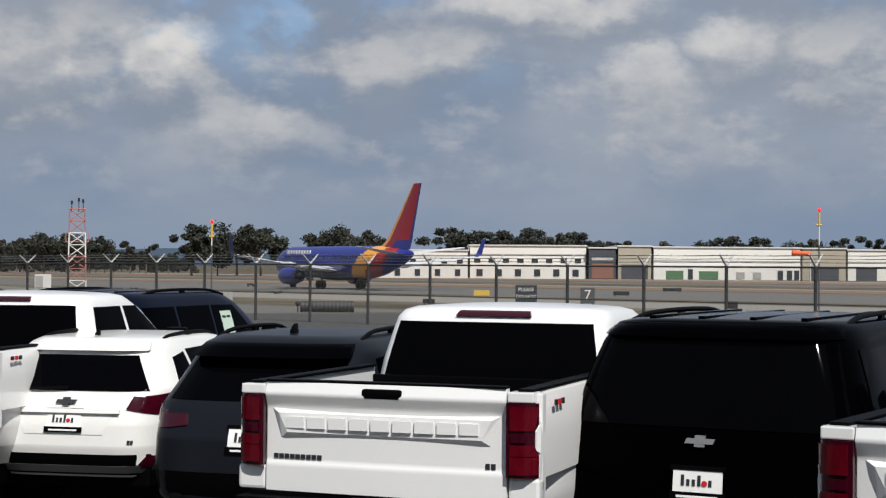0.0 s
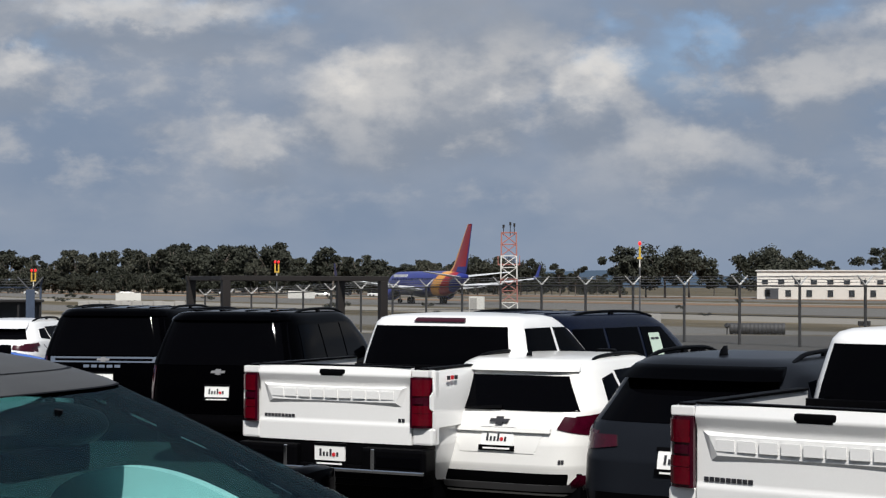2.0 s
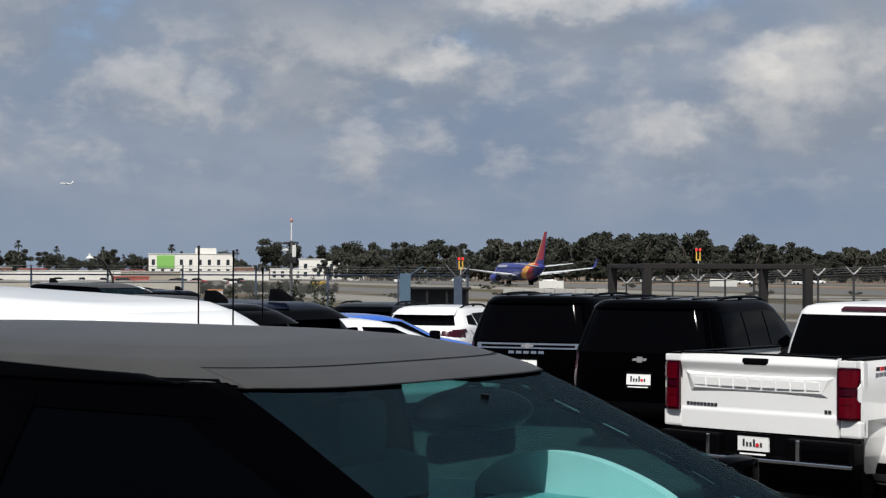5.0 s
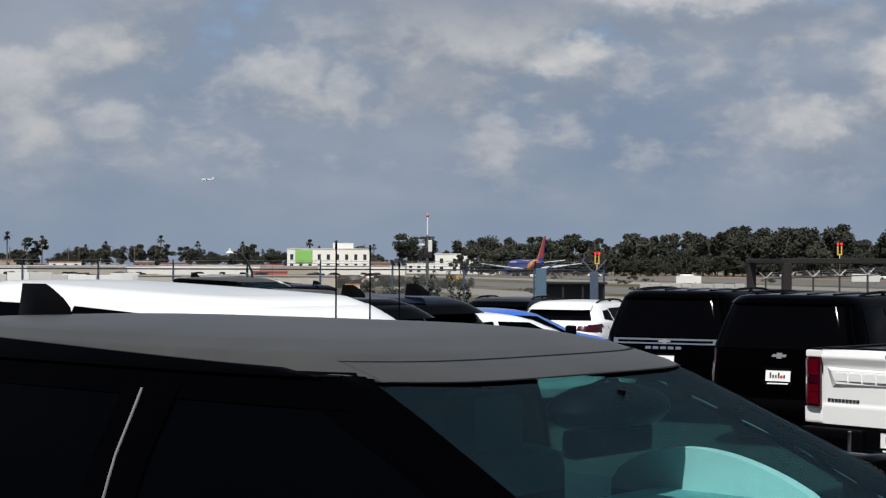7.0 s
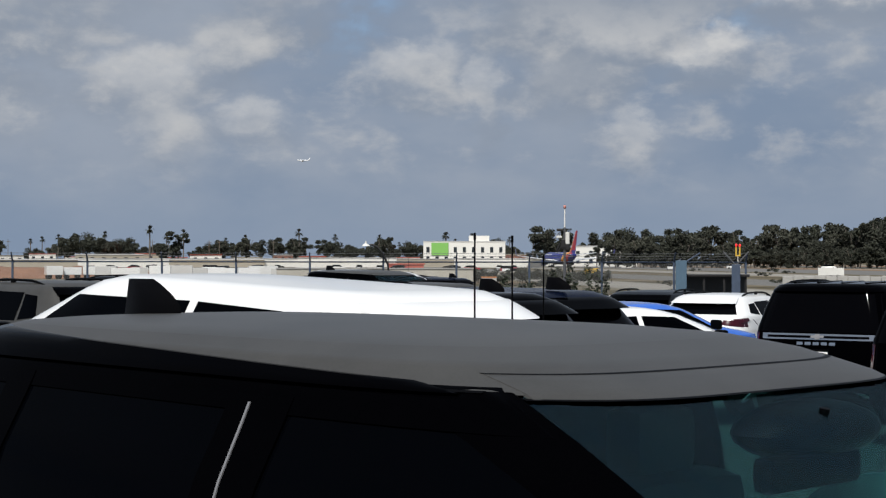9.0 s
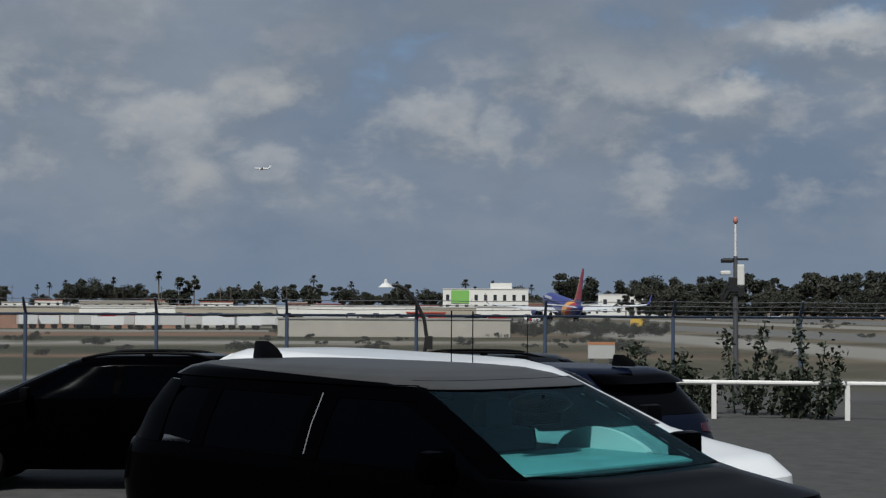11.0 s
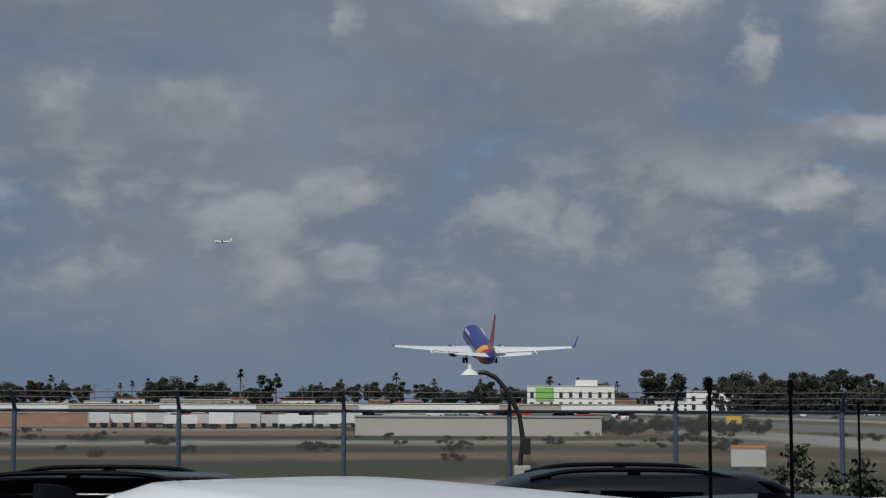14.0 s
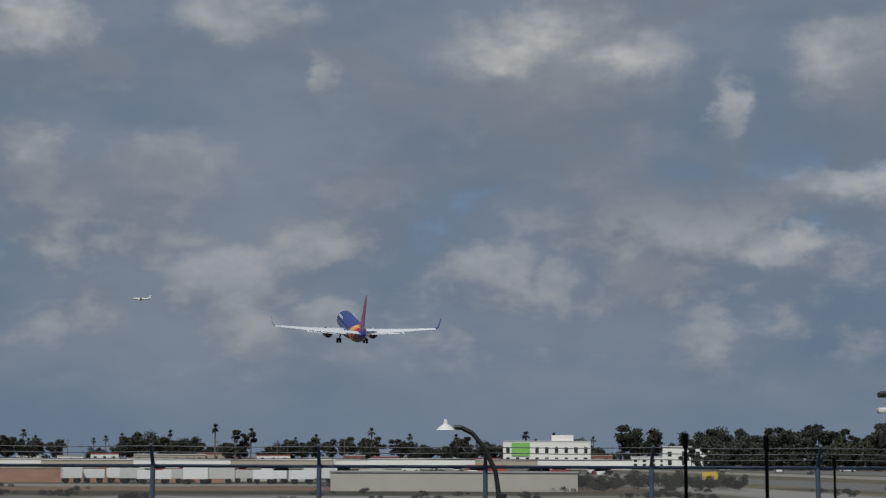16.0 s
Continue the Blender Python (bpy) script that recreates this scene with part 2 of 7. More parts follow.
AIR_BLUE = surface("airliner_blue", (0.014, 0.024, 0.20), 0.35, coat=0.2, vary=0.06, scale=0.5)
AIR_RED = surface("airliner_red", (0.30, 0.008, 0.016), 0.35, coat=0.15, vary=0.06)
AIR_GOLD = surface("airliner_gold", (0.75, 0.33, 0.04), 0.3, coat=0.4, vary=0.06)
AIR_WHITE = surface("airliner_grey_white", (0.62, 0.63, 0.64), 0.35, vary=0.06, scale=0.7)
AIR_SILVER = surface("airliner_belly", (0.05, 0.055, 0.11), 0.35, vary=0.1)


# ---- building helpers ----
def part(name, bm, material, parent=None, label=""):
    """One mesh object out of a bmesh, under a thing or a part."""
    me = bpy.data.meshes.new(name)
    bmesh.ops.recalc_face_normals(bm, faces=bm.faces)
    bm.to_mesh(me)
    bm.free()
    for mt in material if isinstance(material, (list, tuple)) else [material]:
        me.materials.append(mt)
    ob = new(name, me)
    if parent is not None:
        ob.parent = parent
    if label:
        ob["label"] = label
    return ob


def smooth(ob, angle=40):
    ob.data.shade_smooth()
    ob.data.set_sharp_from_angle(angle=radians(angle))
    return ob


def thing(name, m, label, category, group="", kind=""):
    ob = new(name)
    ob.matrix_world = m
    return tagged(ob, label, category, group, kind)


def block(bm, lo, hi, bevel=0.0, m=None):
    """A box from corner to corner, with bevelled edges."""
    r = bmesh.ops.create_cube(bm, size=1.0)
    vs = r["verts"]
    for v in vs:
        v.co = Vector([(lo[i] + hi[i]) / 2 + v.co[i] * (hi[i] - lo[i]) for i in range(3)])
    if bevel:
        es = list({e for v in vs for e in v.link_edges})
        r2 = bmesh.ops.bevel(bm, geom=es, offset=bevel, segments=2, affect="EDGES", profile=0.6)
        vs = list({v for f in r2["faces"] for v in f.verts} | {v for v in vs if v.is_valid})
    if m is not None:
        bmesh.ops.transform(bm, matrix=m, verts=vs)
    return vs


def tube(bm, a, b, r0, r1=None, seg=10):
    """A round bar between two points."""
    a, b = Vector(a), Vector(b)
    r1 = r0 if r1 is None else r1
    d = b - a
    m = Matrix.Translation((a + b) / 2) @ d.to_track_quat("Z", "Y").to_matrix().to_4x4()
    bmesh.ops.create_cone(bm, cap_ends=True, segments=seg, radius1=r0, radius2=r1, depth=d.length, matrix=m)


def lathe(bm, prof, seg=24, m=None):
    """A turned form: prof is (x, radius) along X."""
    rings = []
    for x, r in prof:
        rings.append([bm.verts.new((x, r * math.cos(k * math.tau / seg), r * math.sin(k * math.tau / seg))) for k in range(seg)])
    for a, b in zip(rings, rings[1:]):
        for k in range(seg):
            bm.faces.new((a[k], a[(k + 1) % seg], b[(k + 1) % seg], b[k]))
    bm.faces.new(rings[0]), bm.faces.new(rings[-1])
    if m is not None:
        bmesh.ops.transform(bm, matrix=m, verts=[v for r in rings for v in r])


def sgn_pow(c, p):
    return math.copysign(abs(c) ** p, c)


class Hull:
    """A body as a stack of rounded outlines: keys of (z, x rear, x front, half width, squareness)."""

    def __init__(self, keys):
        k = np.array(keys, float)
        self.z, self.k = k[:, 0], k

    def level(self, z):
        return [float(np.interp(z, self.z, self.k[:, i])) for i in range(1, 5)]

    def rear(self, y, z, off=0.0):
        x0, x1, b, n = self.level(z)
        a = (x1 - x0) / 2
        return Vector(((x0 + x1) / 2 - a * max(0, 1 - min(1, abs(y) / b) ** n) ** (1 / n) - off, y, z))

    def front(self, y, z, off=0.0):
        x0, x1, b, n = self.level(z)
        a = (x1 - x0) / 2
        return Vector(((x0 + x1) / 2 + a * max(0, 1 - min(1, abs(y) / b) ** n) ** (1 / n) + off, y, z))

    def side(self, x, z, off=0.0, s=1):
        x0, x1, b, n = self.level(z)
        a = (x1 - x0) / 2
        q = min(1, abs(x - (x0 + x1) / 2) / a)
        return Vector((x, s * (b * max(0, 1 - q ** n) ** (1 / n) + off), z))

    def mesh(self, bm, z0, z1, seg=64, rows=22, dome=0.0):
        zs = sorted(set([round(z, 4) for z in np.linspace(z0, z1, rows)] + [float(z) for z in self.z if z0 < z < z1]))
        rings = []
        for z in zs:
            x0, x1, b, n = self.level(z)
            a, c = (x1 - x0) / 2, (x0 + x1) / 2
            rings.append([bm.verts.new((c + a * sgn_pow(math.cos(t), 2 / n), b * sgn_pow(math.sin(t), 2 / n), z))
                          for t in [k * math.tau / seg for k in range(seg)]])
        for p, q in zip(rings, rings[1:]):
            for k in range(seg):
                bm.faces.new((p[k], p[(k + 1) % seg], q[(k + 1) % seg], q[k]))
        bm.faces.new(rings[0][::-1])
        top = rings[-1]
        x0, x1, b, n = self.level(zs[-1])
        c = (x0 + x1) / 2
        base = [v.co.copy() for v in top]
        prev = top
        for s in (0.86, 0.68, 0.45, 0.2):
            ring = [bm.verts.new((c + (p.x - c) * s, p.y * s, zs[-1] + dome * (1 - s ** 2.0))) for p in base]
            for k in range(seg):
                bm.faces.new((prev[k], prev[(k + 1) % seg], ring[(k + 1) % seg], ring[k]))
            prev = ring
        bm.faces.new(prev)


def patch(bm, f, corners, off=0.006, depth=0.03, nu=10, nv=6):
    """A panel laid on a surface f(u, v, off): corners bl, br, tr, tl in its (u, v)."""
    bl, br, tr, tl = [Vector(c) for c in corners]
    outer, inner = [], []
    for j in range(nv + 1):
        t = j / nv
        row_o, row_i = [], []
        for i in range(nu + 1):
            s = i / nu
            p = bl.lerp(br, s).lerp(tl.lerp(tr, s), t)
            row_o.append(bm.verts.new(f(p[0], p[1], off)))
            row_i.append(bm.verts.new(f(p[0], p[1], off - depth)))
        outer.append(row_o), inner.append(row_i)
    for j in range(nv):
        for i in range(nu):
            bm.faces.new((outer[j][i], outer[j][i + 1], outer[j + 1][i + 1], outer[j + 1][i]))
            bm.faces.new((inner[j][i], inner[j + 1][i], inner[j + 1][i + 1], inner[j][i + 1]))
    for i in range(nu):
        bm.faces.new((outer[0][i], inner[0][i], inner[0][i + 1], outer[0][i + 1]))
        bm.faces.new((outer[nv][i], outer[nv][i + 1], inner[nv][i + 1], inner[nv][i]))
    for j in range(nv):
        bm.faces.new((outer[j][0], outer[j + 1][0], inner[j + 1][0], inner[j][0]))
        bm.faces.new((outer[j][nu], inner[j][nu], inner[j + 1][nu], outer[j + 1][nu]))


def panel(name, f, corners, material, parent, label="", off=0.006, depth=0.03, nu=10, nv=6):
    bm = bmesh.new()
    patch(bm, f, corners, off, depth, nu, nv)
    return smooth(part(name, bm, material, parent, label), 35)


def boxed(name, lo, hi, material, parent, bevel=0.0, label="", m=None):
    bm = bmesh.new()
    block(bm, lo, hi, bevel, m)
    return part(name, bm, material, parent, label)


def wheel(parent, x, y, r, w=0.24):
    s = 1 if y > 0 else -1
    turn = pose(x, y, r, 0, 0, 90)
    bm = bmesh.new()
    lathe(bm, [(-w / 2, r * 0.66), (-w / 2, r * 0.93), (-w / 2 + 0.04, r), (w / 2 - 0.04, r), (w / 2, r * 0.93), (w / 2, r * 0.66)], 28, turn)
    wh = smooth(part("wheel", bm, RUBBER, parent, "black tyre"), 40)
    bm = bmesh.new()
    lathe(bm, [(-0.09, r * 0.65), (0.09, r * 0.65)], 24, turn)
    for k in range(5):
        a = k * math.tau / 5
        c = Vector((x + math.cos(a) * r * 0.34, y + s * 0.1, r + math.sin(a) * r * 0.34))
        tube(bm, (x, y + s * 0.1, r), c + (c - Vector((x, y + s * 0.1, r))) * 0.8, 0.05, 0.035, 6)
    part("rim", bm, STEELRIM, wh, "alloy rim")


def show_plate(parent, f, y, z, w=0.31, h=0.155):
    """A dealer's card in a plate holder: writing as plain bars, with one red dot."""
    pl = panel("plate", f, [(y - w / 2, z - h / 2), (y + w / 2, z - h / 2), (y + w / 2, z + h / 2), (y - w / 2, z + h / 2)],
               PLATE_W, parent, "white dealer card in a dark plate frame", 0.014, 0.02, 3, 2)
    fr = 0.018
    panel("plate_frame", f, [(y - w / 2 - fr, z - h / 2 - 0.035), (y + w / 2 + fr, z - h / 2 - 0.035), (y + w / 2 + fr, z - h / 2 + 0.012), (y - w / 2 - fr, z - h / 2 + 0.012)],
          PLASTIC, pl, "", 0.018, 0.02, 3, 2)
    panel("plate_frame", f, [(y - w / 2 - fr, z + h / 2 - 0.012), (y + w / 2 + fr, z + h / 2 - 0.012), (y + w / 2 + fr, z + h / 2 + 0.014), (y - w / 2 - fr, z + h / 2 + 0.014)],
          PLASTIC, pl, "", 0.018, 0.02, 3, 2)
    panel("small_bar", f, [(y - w * 0.42, z - h / 2 - 0.022), (y + w * 0.42, z - h / 2 - 0.022), (y + w * 0.42, z - h / 2 - 0.008), (y - w * 0.42, z - h / 2 - 0.008)],
          PLATE_W, pl, "", 0.021, 0.004, 2, 1)
    # the viewer's left is the car's left (+y) side
    n = 6
    for i in range(n):
        yc = y + w * 0.30 - i * w * 0.112
        hgt = h * (0.42 if i in (0, 3) else 0.25)
        if i == 4:
            bm = bmesh.new()
            c = f(yc, z - 0.01, 0.0185)
            bmesh.ops.create_cone(bm, cap_ends=True, segments=16, radius1=h * 0.115, radius2=h * 0.115, depth=0.006, matrix=Matrix.Translation(c) @ pose(0, 0, 0, 0, 90))
            part("red_dot", bm, RED_MARK, pl)
            continue
        panel("dark_bar", f, [(yc - w * 0.032, z - 0.028), (yc + w * 0.032, z - 0.028), (yc + w * 0.032, z - 0.028 + hgt), (yc - w * 0.032, z - 0.028 + hgt)],
              INK, pl, "", 0.0175, 0.004, 1, 1)


def emblem(parent, f, z, w=0.2, material=None, y=0.0):
    """A plain slanted cross-shaped badge."""
    h = w * 0.36
    mt = material or CHROME
    e = panel("badge", f, [(y - w / 2 + 0.012, z - h * 0.22), (y + w / 2, z - h * 0.22), (y + w / 2 - 0.012, z + h * 0.22), (y - w / 2, z + h * 0.22)], mt, parent, "plain badge", 0.022, 0.02, 2, 1)
    panel("badge_bar", f, [(y - w * 0.17, z - h / 2), (y + w * 0.17, z - h / 2), (y + w * 0.17, z + h / 2), (y - w * 0.17, z + h / 2)], mt, e, "", 0.02, 0.02, 2, 1)


def bars(name, f, y0, y1, z, h, n, material, parent, gap=0.25, off=0.01):
    """Writing as n plain bars from y0 to y1."""
    step = (y1 - y0) / n
    for i in range(n):
        a = y0 + i * step
        panel(name, f, [(a, z - h / 2), (a + step * (1 - gap), z - h / 2), (a + step * (1 - gap), z + h / 2), (a, z + h / 2)], material, parent, "", off, 0.012, 1, 1)


def shark_fin(parent, at_pt, size=1.0, material=None, yaw=0.0):
    bm = bmesh.new()
    secs = [(0.0, 0.10, 0.028), (0.02, 0.095, 0.024), (0.04, 0.08, 0.018), (0.06, 0.058, 0.012), (0.07, 0.044, 0.004)]
    rings = []
    for z, l, w in secs:
        x_back = -0.10 + 0.22 * z
        rings.append([bm.verts.new(Vector((x_back + (2 * l if z < 0.01 else 2 * l) * s, w * math.sin(s * math.pi) * e + 0, z)) * size)
                      for s, e in [(0, 0), (0.25, 1), (0.5, 1), (0.8, 1), (1, 0), (0.8, -1), (0.5, -1), (0.25, -1)]])
    for p, q in zip(rings, rings[1:]):
        for k in range(8):
            bm.faces.new((p[k], p[(k + 1) % 8], q[(k + 1) % 8], q[k]))
    bm.faces.new(rings[0]), bm.faces.new(rings[-1])
    bmesh.ops.transform(bm, matrix=Matrix.Translation(at_pt) @ pose(0, 0, 0, 0, 0, yaw), verts=bm.verts)
    return smooth(part("shark_fin_antenna", bm, material or PLASTIC, parent, "black fin antenna"), 50)


def rack_rail(parent, hull, x0, x1, y, z, material, lift=0.05):
    """A roof rail: a low bowed bar with feet."""
    bm = bmesh.new()
    n = 14
    pts = []
    for i in range(n + 1):
        s = i / n
        pts.append(Vector((x0 + (x1 - x0) * s, y, z + lift * min(1, 6 * s, 6 * (1 - s)) - 0.03 * (2 * s - 1) ** 2)))
    last = None
    for p in pts:
        ring = [bm.verts.new((p.x, p.y + 0.02 * math.cos(k * math.tau / 8), p.z + 0.018 * math.sin(k * math.tau / 8))) for k in range(8)]
        if last:
            for k in range(8):
                bm.faces.new((last[k], last[(k + 1) % 8], ring[(k + 1) % 8], ring[k]))
        else:
            bm.faces.new(ring)
        last = ring
    bm.faces.new(last[::-1])
    rail = smooth(part("roof_rail", bm, material, parent, "roof rail"))
    for s in (0.08, 0.5, 0.92):
        p = pts[round(s * n)]
        boxed("rail_foot", (p.x - 0.05, p.y - 0.014, p.z - 0.09), (p.x + 0.05, p.y + 0.014, p.z), material, rail)
    return rail


LATE = at(43, 37.52)          # the second stand


def ground_z(x, y):
    """The lot: a raised apron near the first stand, then level; the airfield lies lower."""
    def step(a, b, v):
        s = min(1, max(0, (v - a) / (b - a)))
        return s * s * (3 - 2 * s)
    r = math.hypot(x, y)
    near = 0.40 * (1 - step(3.0, 8.0, y + 0.9 * x)) * (1 - step(18, 32, r)) * (1 - step(18.5, 22.5, r) * step(3.0, 4.4, y + 0.9 * x))
    # a second raised island farther down the lot
    near += 0.32 * (1 - step(5.6, 6.6, math.hypot(x - LATE.x, y - LATE.y)))
    return near - 0.75 * step(70, 105, r)


def stand(bearing, dist, heading):
    p = at(bearing, dist)
    return pose(p.x, p.y, ground_z(p.x, p.y), 0, 0, 90 + heading)


# ---- vehicles ----
def wheels(car, xr, xf, track, r, w=0.24):
    for x in (xr, xf):
        for s in (1, -1):
            wheel(car, x, s * track, r, w)


def under(car, x0, x1, b):
    boxed("underbody", (x0, -b, 0.25), (x1, b, 0.5), PLASTIC, car, 0.03, "dark underbody")


def pickup(m, label, near=True):
    """A crew-cab pickup with a short bed; origin at the ground below the rear bumper."""
    c = thing("pickup_truck", m, label, "pickup truck", "parked pickups")
    W = 0.985
    L = 5.85
    low = Hull([(0.45, 0.45, L - 0.15, W - 0.06, 8), (0.62, 0.30, L - 0.03, W - 0.02, 9), (0.80, 0.16, L, W, 9), (1.02, 0.13, L - 0.04, W, 9)])
    bm = bmesh.new()
    low.mesh(bm, 0.45, 1.02, 72, 8)
    smooth(part("body", bm, WHITE, c, "white painted lower body"), 40)
    front = Hull([(1.0, 3.9, L - 0.05, W - 0.01, 6), (1.12, 3.9, L - 0.1, W - 0.04, 6), (1.17, 3.9, L - 0.35, W - 0.12, 5)])
    bm = bmesh.new()
    front.mesh(bm, 1.0, 1.17, 48, 5, 0.02)
    smooth(part("hood", bm, WHITE, c))
    # bed walls, with rounded shoulders
    for s in (1, -1):
        bm = bmesh.new()
        secs = [(0.13, 0.0), (0.5, 0.012), (1.2, 0.016), (2.02, 0.01)]
        prof = [(W - 0.13, 0.95), (W - 0.005, 0.95), (W, 1.2), (W - 0.02, 1.36), (W - 0.05, 1.44), (W - 0.075, 1.455), (W - 0.13, 1.455)]
        rings = [[bm.verts.new((x, s * (y + o * (y > W - 0.1)), z)) for y, z in prof] for x, o in secs]
        for p, q in zip(rings, rings[1:]):
            for k in range(len(prof)):
                bm.faces.new((p[k], p[(k + 1) % len(prof)], q[(k + 1) % len(prof)], q[k]))
        bm.faces.new(rings[0]), bm.faces.new(rings[-1])
        bw = smooth(part("bed_side", bm, WHITE, c), 35)
        boxed("rail_cap", (0.14, s * (W - 0.10) - 0.05, 1.455), (2.0, s * (W - 0.10) + 0.05, 1.475), PLASTIC, bw, 0.008, "black rail cap")
    boxed("bed_floor", (0.2, -W + 0.13, 0.98), (2.02, W - 0.13, 1.03), PLASTIC, c)
    boxed("bed_front", (1.98, -W + 0.1, 1.0), (2.03, W - 0.1, 1.40), PLASTIC, c, 0.01)
    # tailgate: a pressed panel, with a raised field and bars for its lettering
    G = 0.785

    def gate(y, z, off=0.0):
        bow = 0.018 * (1 - (y / G) ** 2)
        x = 0.10 - bow
        if z > 1.40:
            x += 0.02 * (z - 1.40) / 0.06 - 0.035
        elif z > 1.32:
            x += 0.035 * ((1.32 - z) / 0.08)
        if z < 0.985:
            x -= 0.012 * min(1, (0.985 - z) / 0.015)
        return Vector((x - off, y, z))
    bm = bmesh.new()
    patch(bm, gate, [(G, 0.80), (-G, 0.80), (-G, 1.475), (G, 1.475)], 0.0, 0.06, 16, 46)
    tg = smooth(part("tailgate", bm, WHITE, c, "white pressed-steel tailgate"), 50)
    boxed("tailgate_cap", (0.075, -G, 1.475), (0.16, G, 1.49), PLASTIC, tg, 0.006, "black top cap")
    # raised trapezoid field
    bm = bmesh.new()
    o = [(G - 0.04, 1.31), (-G + 0.04, 1.31), (-G + 0.10, 1.13), (G - 0.10, 1.13)]
    i_ = [(G - 0.09, 1.285), (-G + 0.09, 1.285), (-G + 0.15, 1.165), (G - 0.15, 1.165)]
    vo = [bm.verts.new(gate(y, z, 0.001)) for y, z in o]
    vi = [bm.verts.new(gate(y, z, 0.024)) for y, z in i_]
    for k in range(4):
        bm.faces.new((vo[k], vo[(k + 1) % 4], vi[(k + 1) % 4], vi[k]))
    bm.faces.new(vi)
    part("raised_field", bm, WHITE, tg)
    bars("raised_letter_bar", gate, 0.64, -0.64, 1.228, 0.07, 9, WHITE, tg, 0.16, 0.0285)
    bars("name_bar", gate, 0.735, 0.40, 1.015, 0.028, 9, INK, tg, 0.2, 0.006)
    bars("name_bar", gate, -0.655, -0.725, 1.012, 0.032, 2, INK, tg, 0.25, 0.006)
    bm = bmesh.new()
    block(bm, (0.045, -0.135, 1.385), (0.1, 0.135, 1.452), 0.025)
    smooth(part("tailgate_handle", bm, PLASTIC, tg, "black recessed handle"))
    # tall tail lamps that wrap the corners
    for s in (1, -1):
        def lens(u, z, off=0.0, s=s):
            run = [(G + 0.006, 0.055), (W - 0.12, 0.055), (W - 0.07, 0.062), (W - 0.03, 0.09), (W - 0.012, 0.13)]
            k = min(3, int(u * 4))
            f = u * 4 - k
            y, x = [run[k][j] * (1 - f) + run[k + 1][j] * f for j in (0, 1)]
            return Vector((x - off * (1 - u), s * (y + off * u), z))
        tl = panel("tail_lamp", lens, [(0, 0.955), (1, 0.955), (1, 1.395), (0, 1.395)], LAMP_D, c, "deep red tail lamp", 0.0, 0.03, 12, 6)
        panel("lamp_lens", lens, [(0.08, 1.235), (0.72, 1.235), (0.92, 1.375), (0.08, 1.375)], LAMP_R, tl, "red upper lens", 0.012, 0.02, 10, 5)
        panel("lamp_lens", lens, [(0.08, 0.975), (0.92, 0.975), (0.92, 1.08), (0.08, 1.08)], LAMP_R, tl, "red lower lens", 0.012, 0.02, 10, 3)
        panel("lamp_lens", lens, [(0.08, 1.085), (0.92, 1.085), (0.70, 1.15), (0.08, 1.15)], LAMP_R, tl, "red lower lens", 0.012, 0.02, 10, 3)
        panel("reversing_lens", lens, [(0.10, 1.165), (0.5, 1.165), (0.5, 1.215), (0.10, 1.215)], LAMP_D, tl, "dark reversing lens", 0.014, 0.02, 6, 2)
        panel("lamp_notch", lens, [(0.80, 1.12), (1.0, 1.10), (1.0, 1.27), (0.80, 1.23)], WHITE, tl, "white painted notch", 0.010, 0.02, 6, 5)
        boxed("corner_post", (0.16, min(s * (G + 0.008), s * W), 0.80), (0.24, max(s * (G + 0.008), s * W), 1.45), WHITE, c, 0.01)
        boxed("corner_cap", (0.10, min(s * (G + 0.008), s * W), 0.80), (0.22, max(s * (G + 0.008), s * W), 0.95), WHITE, c, 0.02)
        boxed("corner_cap", (0.075, min(s * (G + 0.008), s * (W - 0.03)), 1.398), (0.22, max(s * (G + 0.008), s * (W - 0.03)), 1.458), WHITE, c, 0.008)
        # bars of the side marking
        if s < 0:
            for k in range(3):
                boxed("side_mark", (0.36 + k * 0.075, s * (W + 0.018) - 0.004, 1.365), (0.415 + k * 0.075, s * (W + 0.018) + 0.004, 1.40), RED_MARK if k == 1 else INK, c)
    # stepped bumper
    bm = bmesh.new()
    block(bm, (0.08, -W + 0.08, 0.42), (0.34, W - 0.08, 0.80), 0.02)
    bp = smooth(part("rear_bumper", bm, PLASTIC, c, "black step bumper"))
    boxed("bumper_corner", (0.0, -W + 0.02, 0.55), (0.22, -0.33, 0.77), PLASTIC, bp, 0.03)
    boxed("bumper_corner", (0.0, 0.33, 0.55), (0.22, W - 0.02, 0.77), PLASTIC, bp, 0.03)
    boxed("bumper_step", (0.05, -0.4, 0.48), (0.2, 0.4, 0.6), PLASTIC, bp, 0.02)
    boxed("bumper_trim", (-0.012, -W + 0.03, 0.545), (0.02, W - 0.03, 0.58), CHROME, bp, 0.012)
    for s in (1, -1):
        boxed("bumper_trim", (-0.012, s * 0.45 - 0.02, 0.57), (0.01, s * 0.45 + 0.02, 0.76), CHROME, bp, 0.008, "", None)
        boxed("bumper_pad", (-0.008, s * 0.70 - 0.22, 0.60), (0.02, s * 0.70 + 0.22, 0.70), GLASS_D, bp, 0.01, "dark smooth pad")
    show_plate(c, lambda y, z, off=0.0: Vector((0.03 - off, y, z)), 0.0, 0.70)
    # cab
    cab = Hull([(0.95, 2.06, 5.0, W - 0.01, 9), (1.22, 2.06, 4.75, W - 0.015, 9), (1.34, 2.07, 4.42, W - 0.035, 8), (1.5, 2.11, 4.2, W - 0.065, 8),
                (1.72, 2.18, 3.85, W - 0.125, 7.5), (1.82, 2.22, 3.6, W - 0.155, 7), (1.87, 2.27, 3.5, W - 0.185, 6), (1.895, 2.36, 3.35, W - 0.25, 5)])
    bm = bmesh.new()
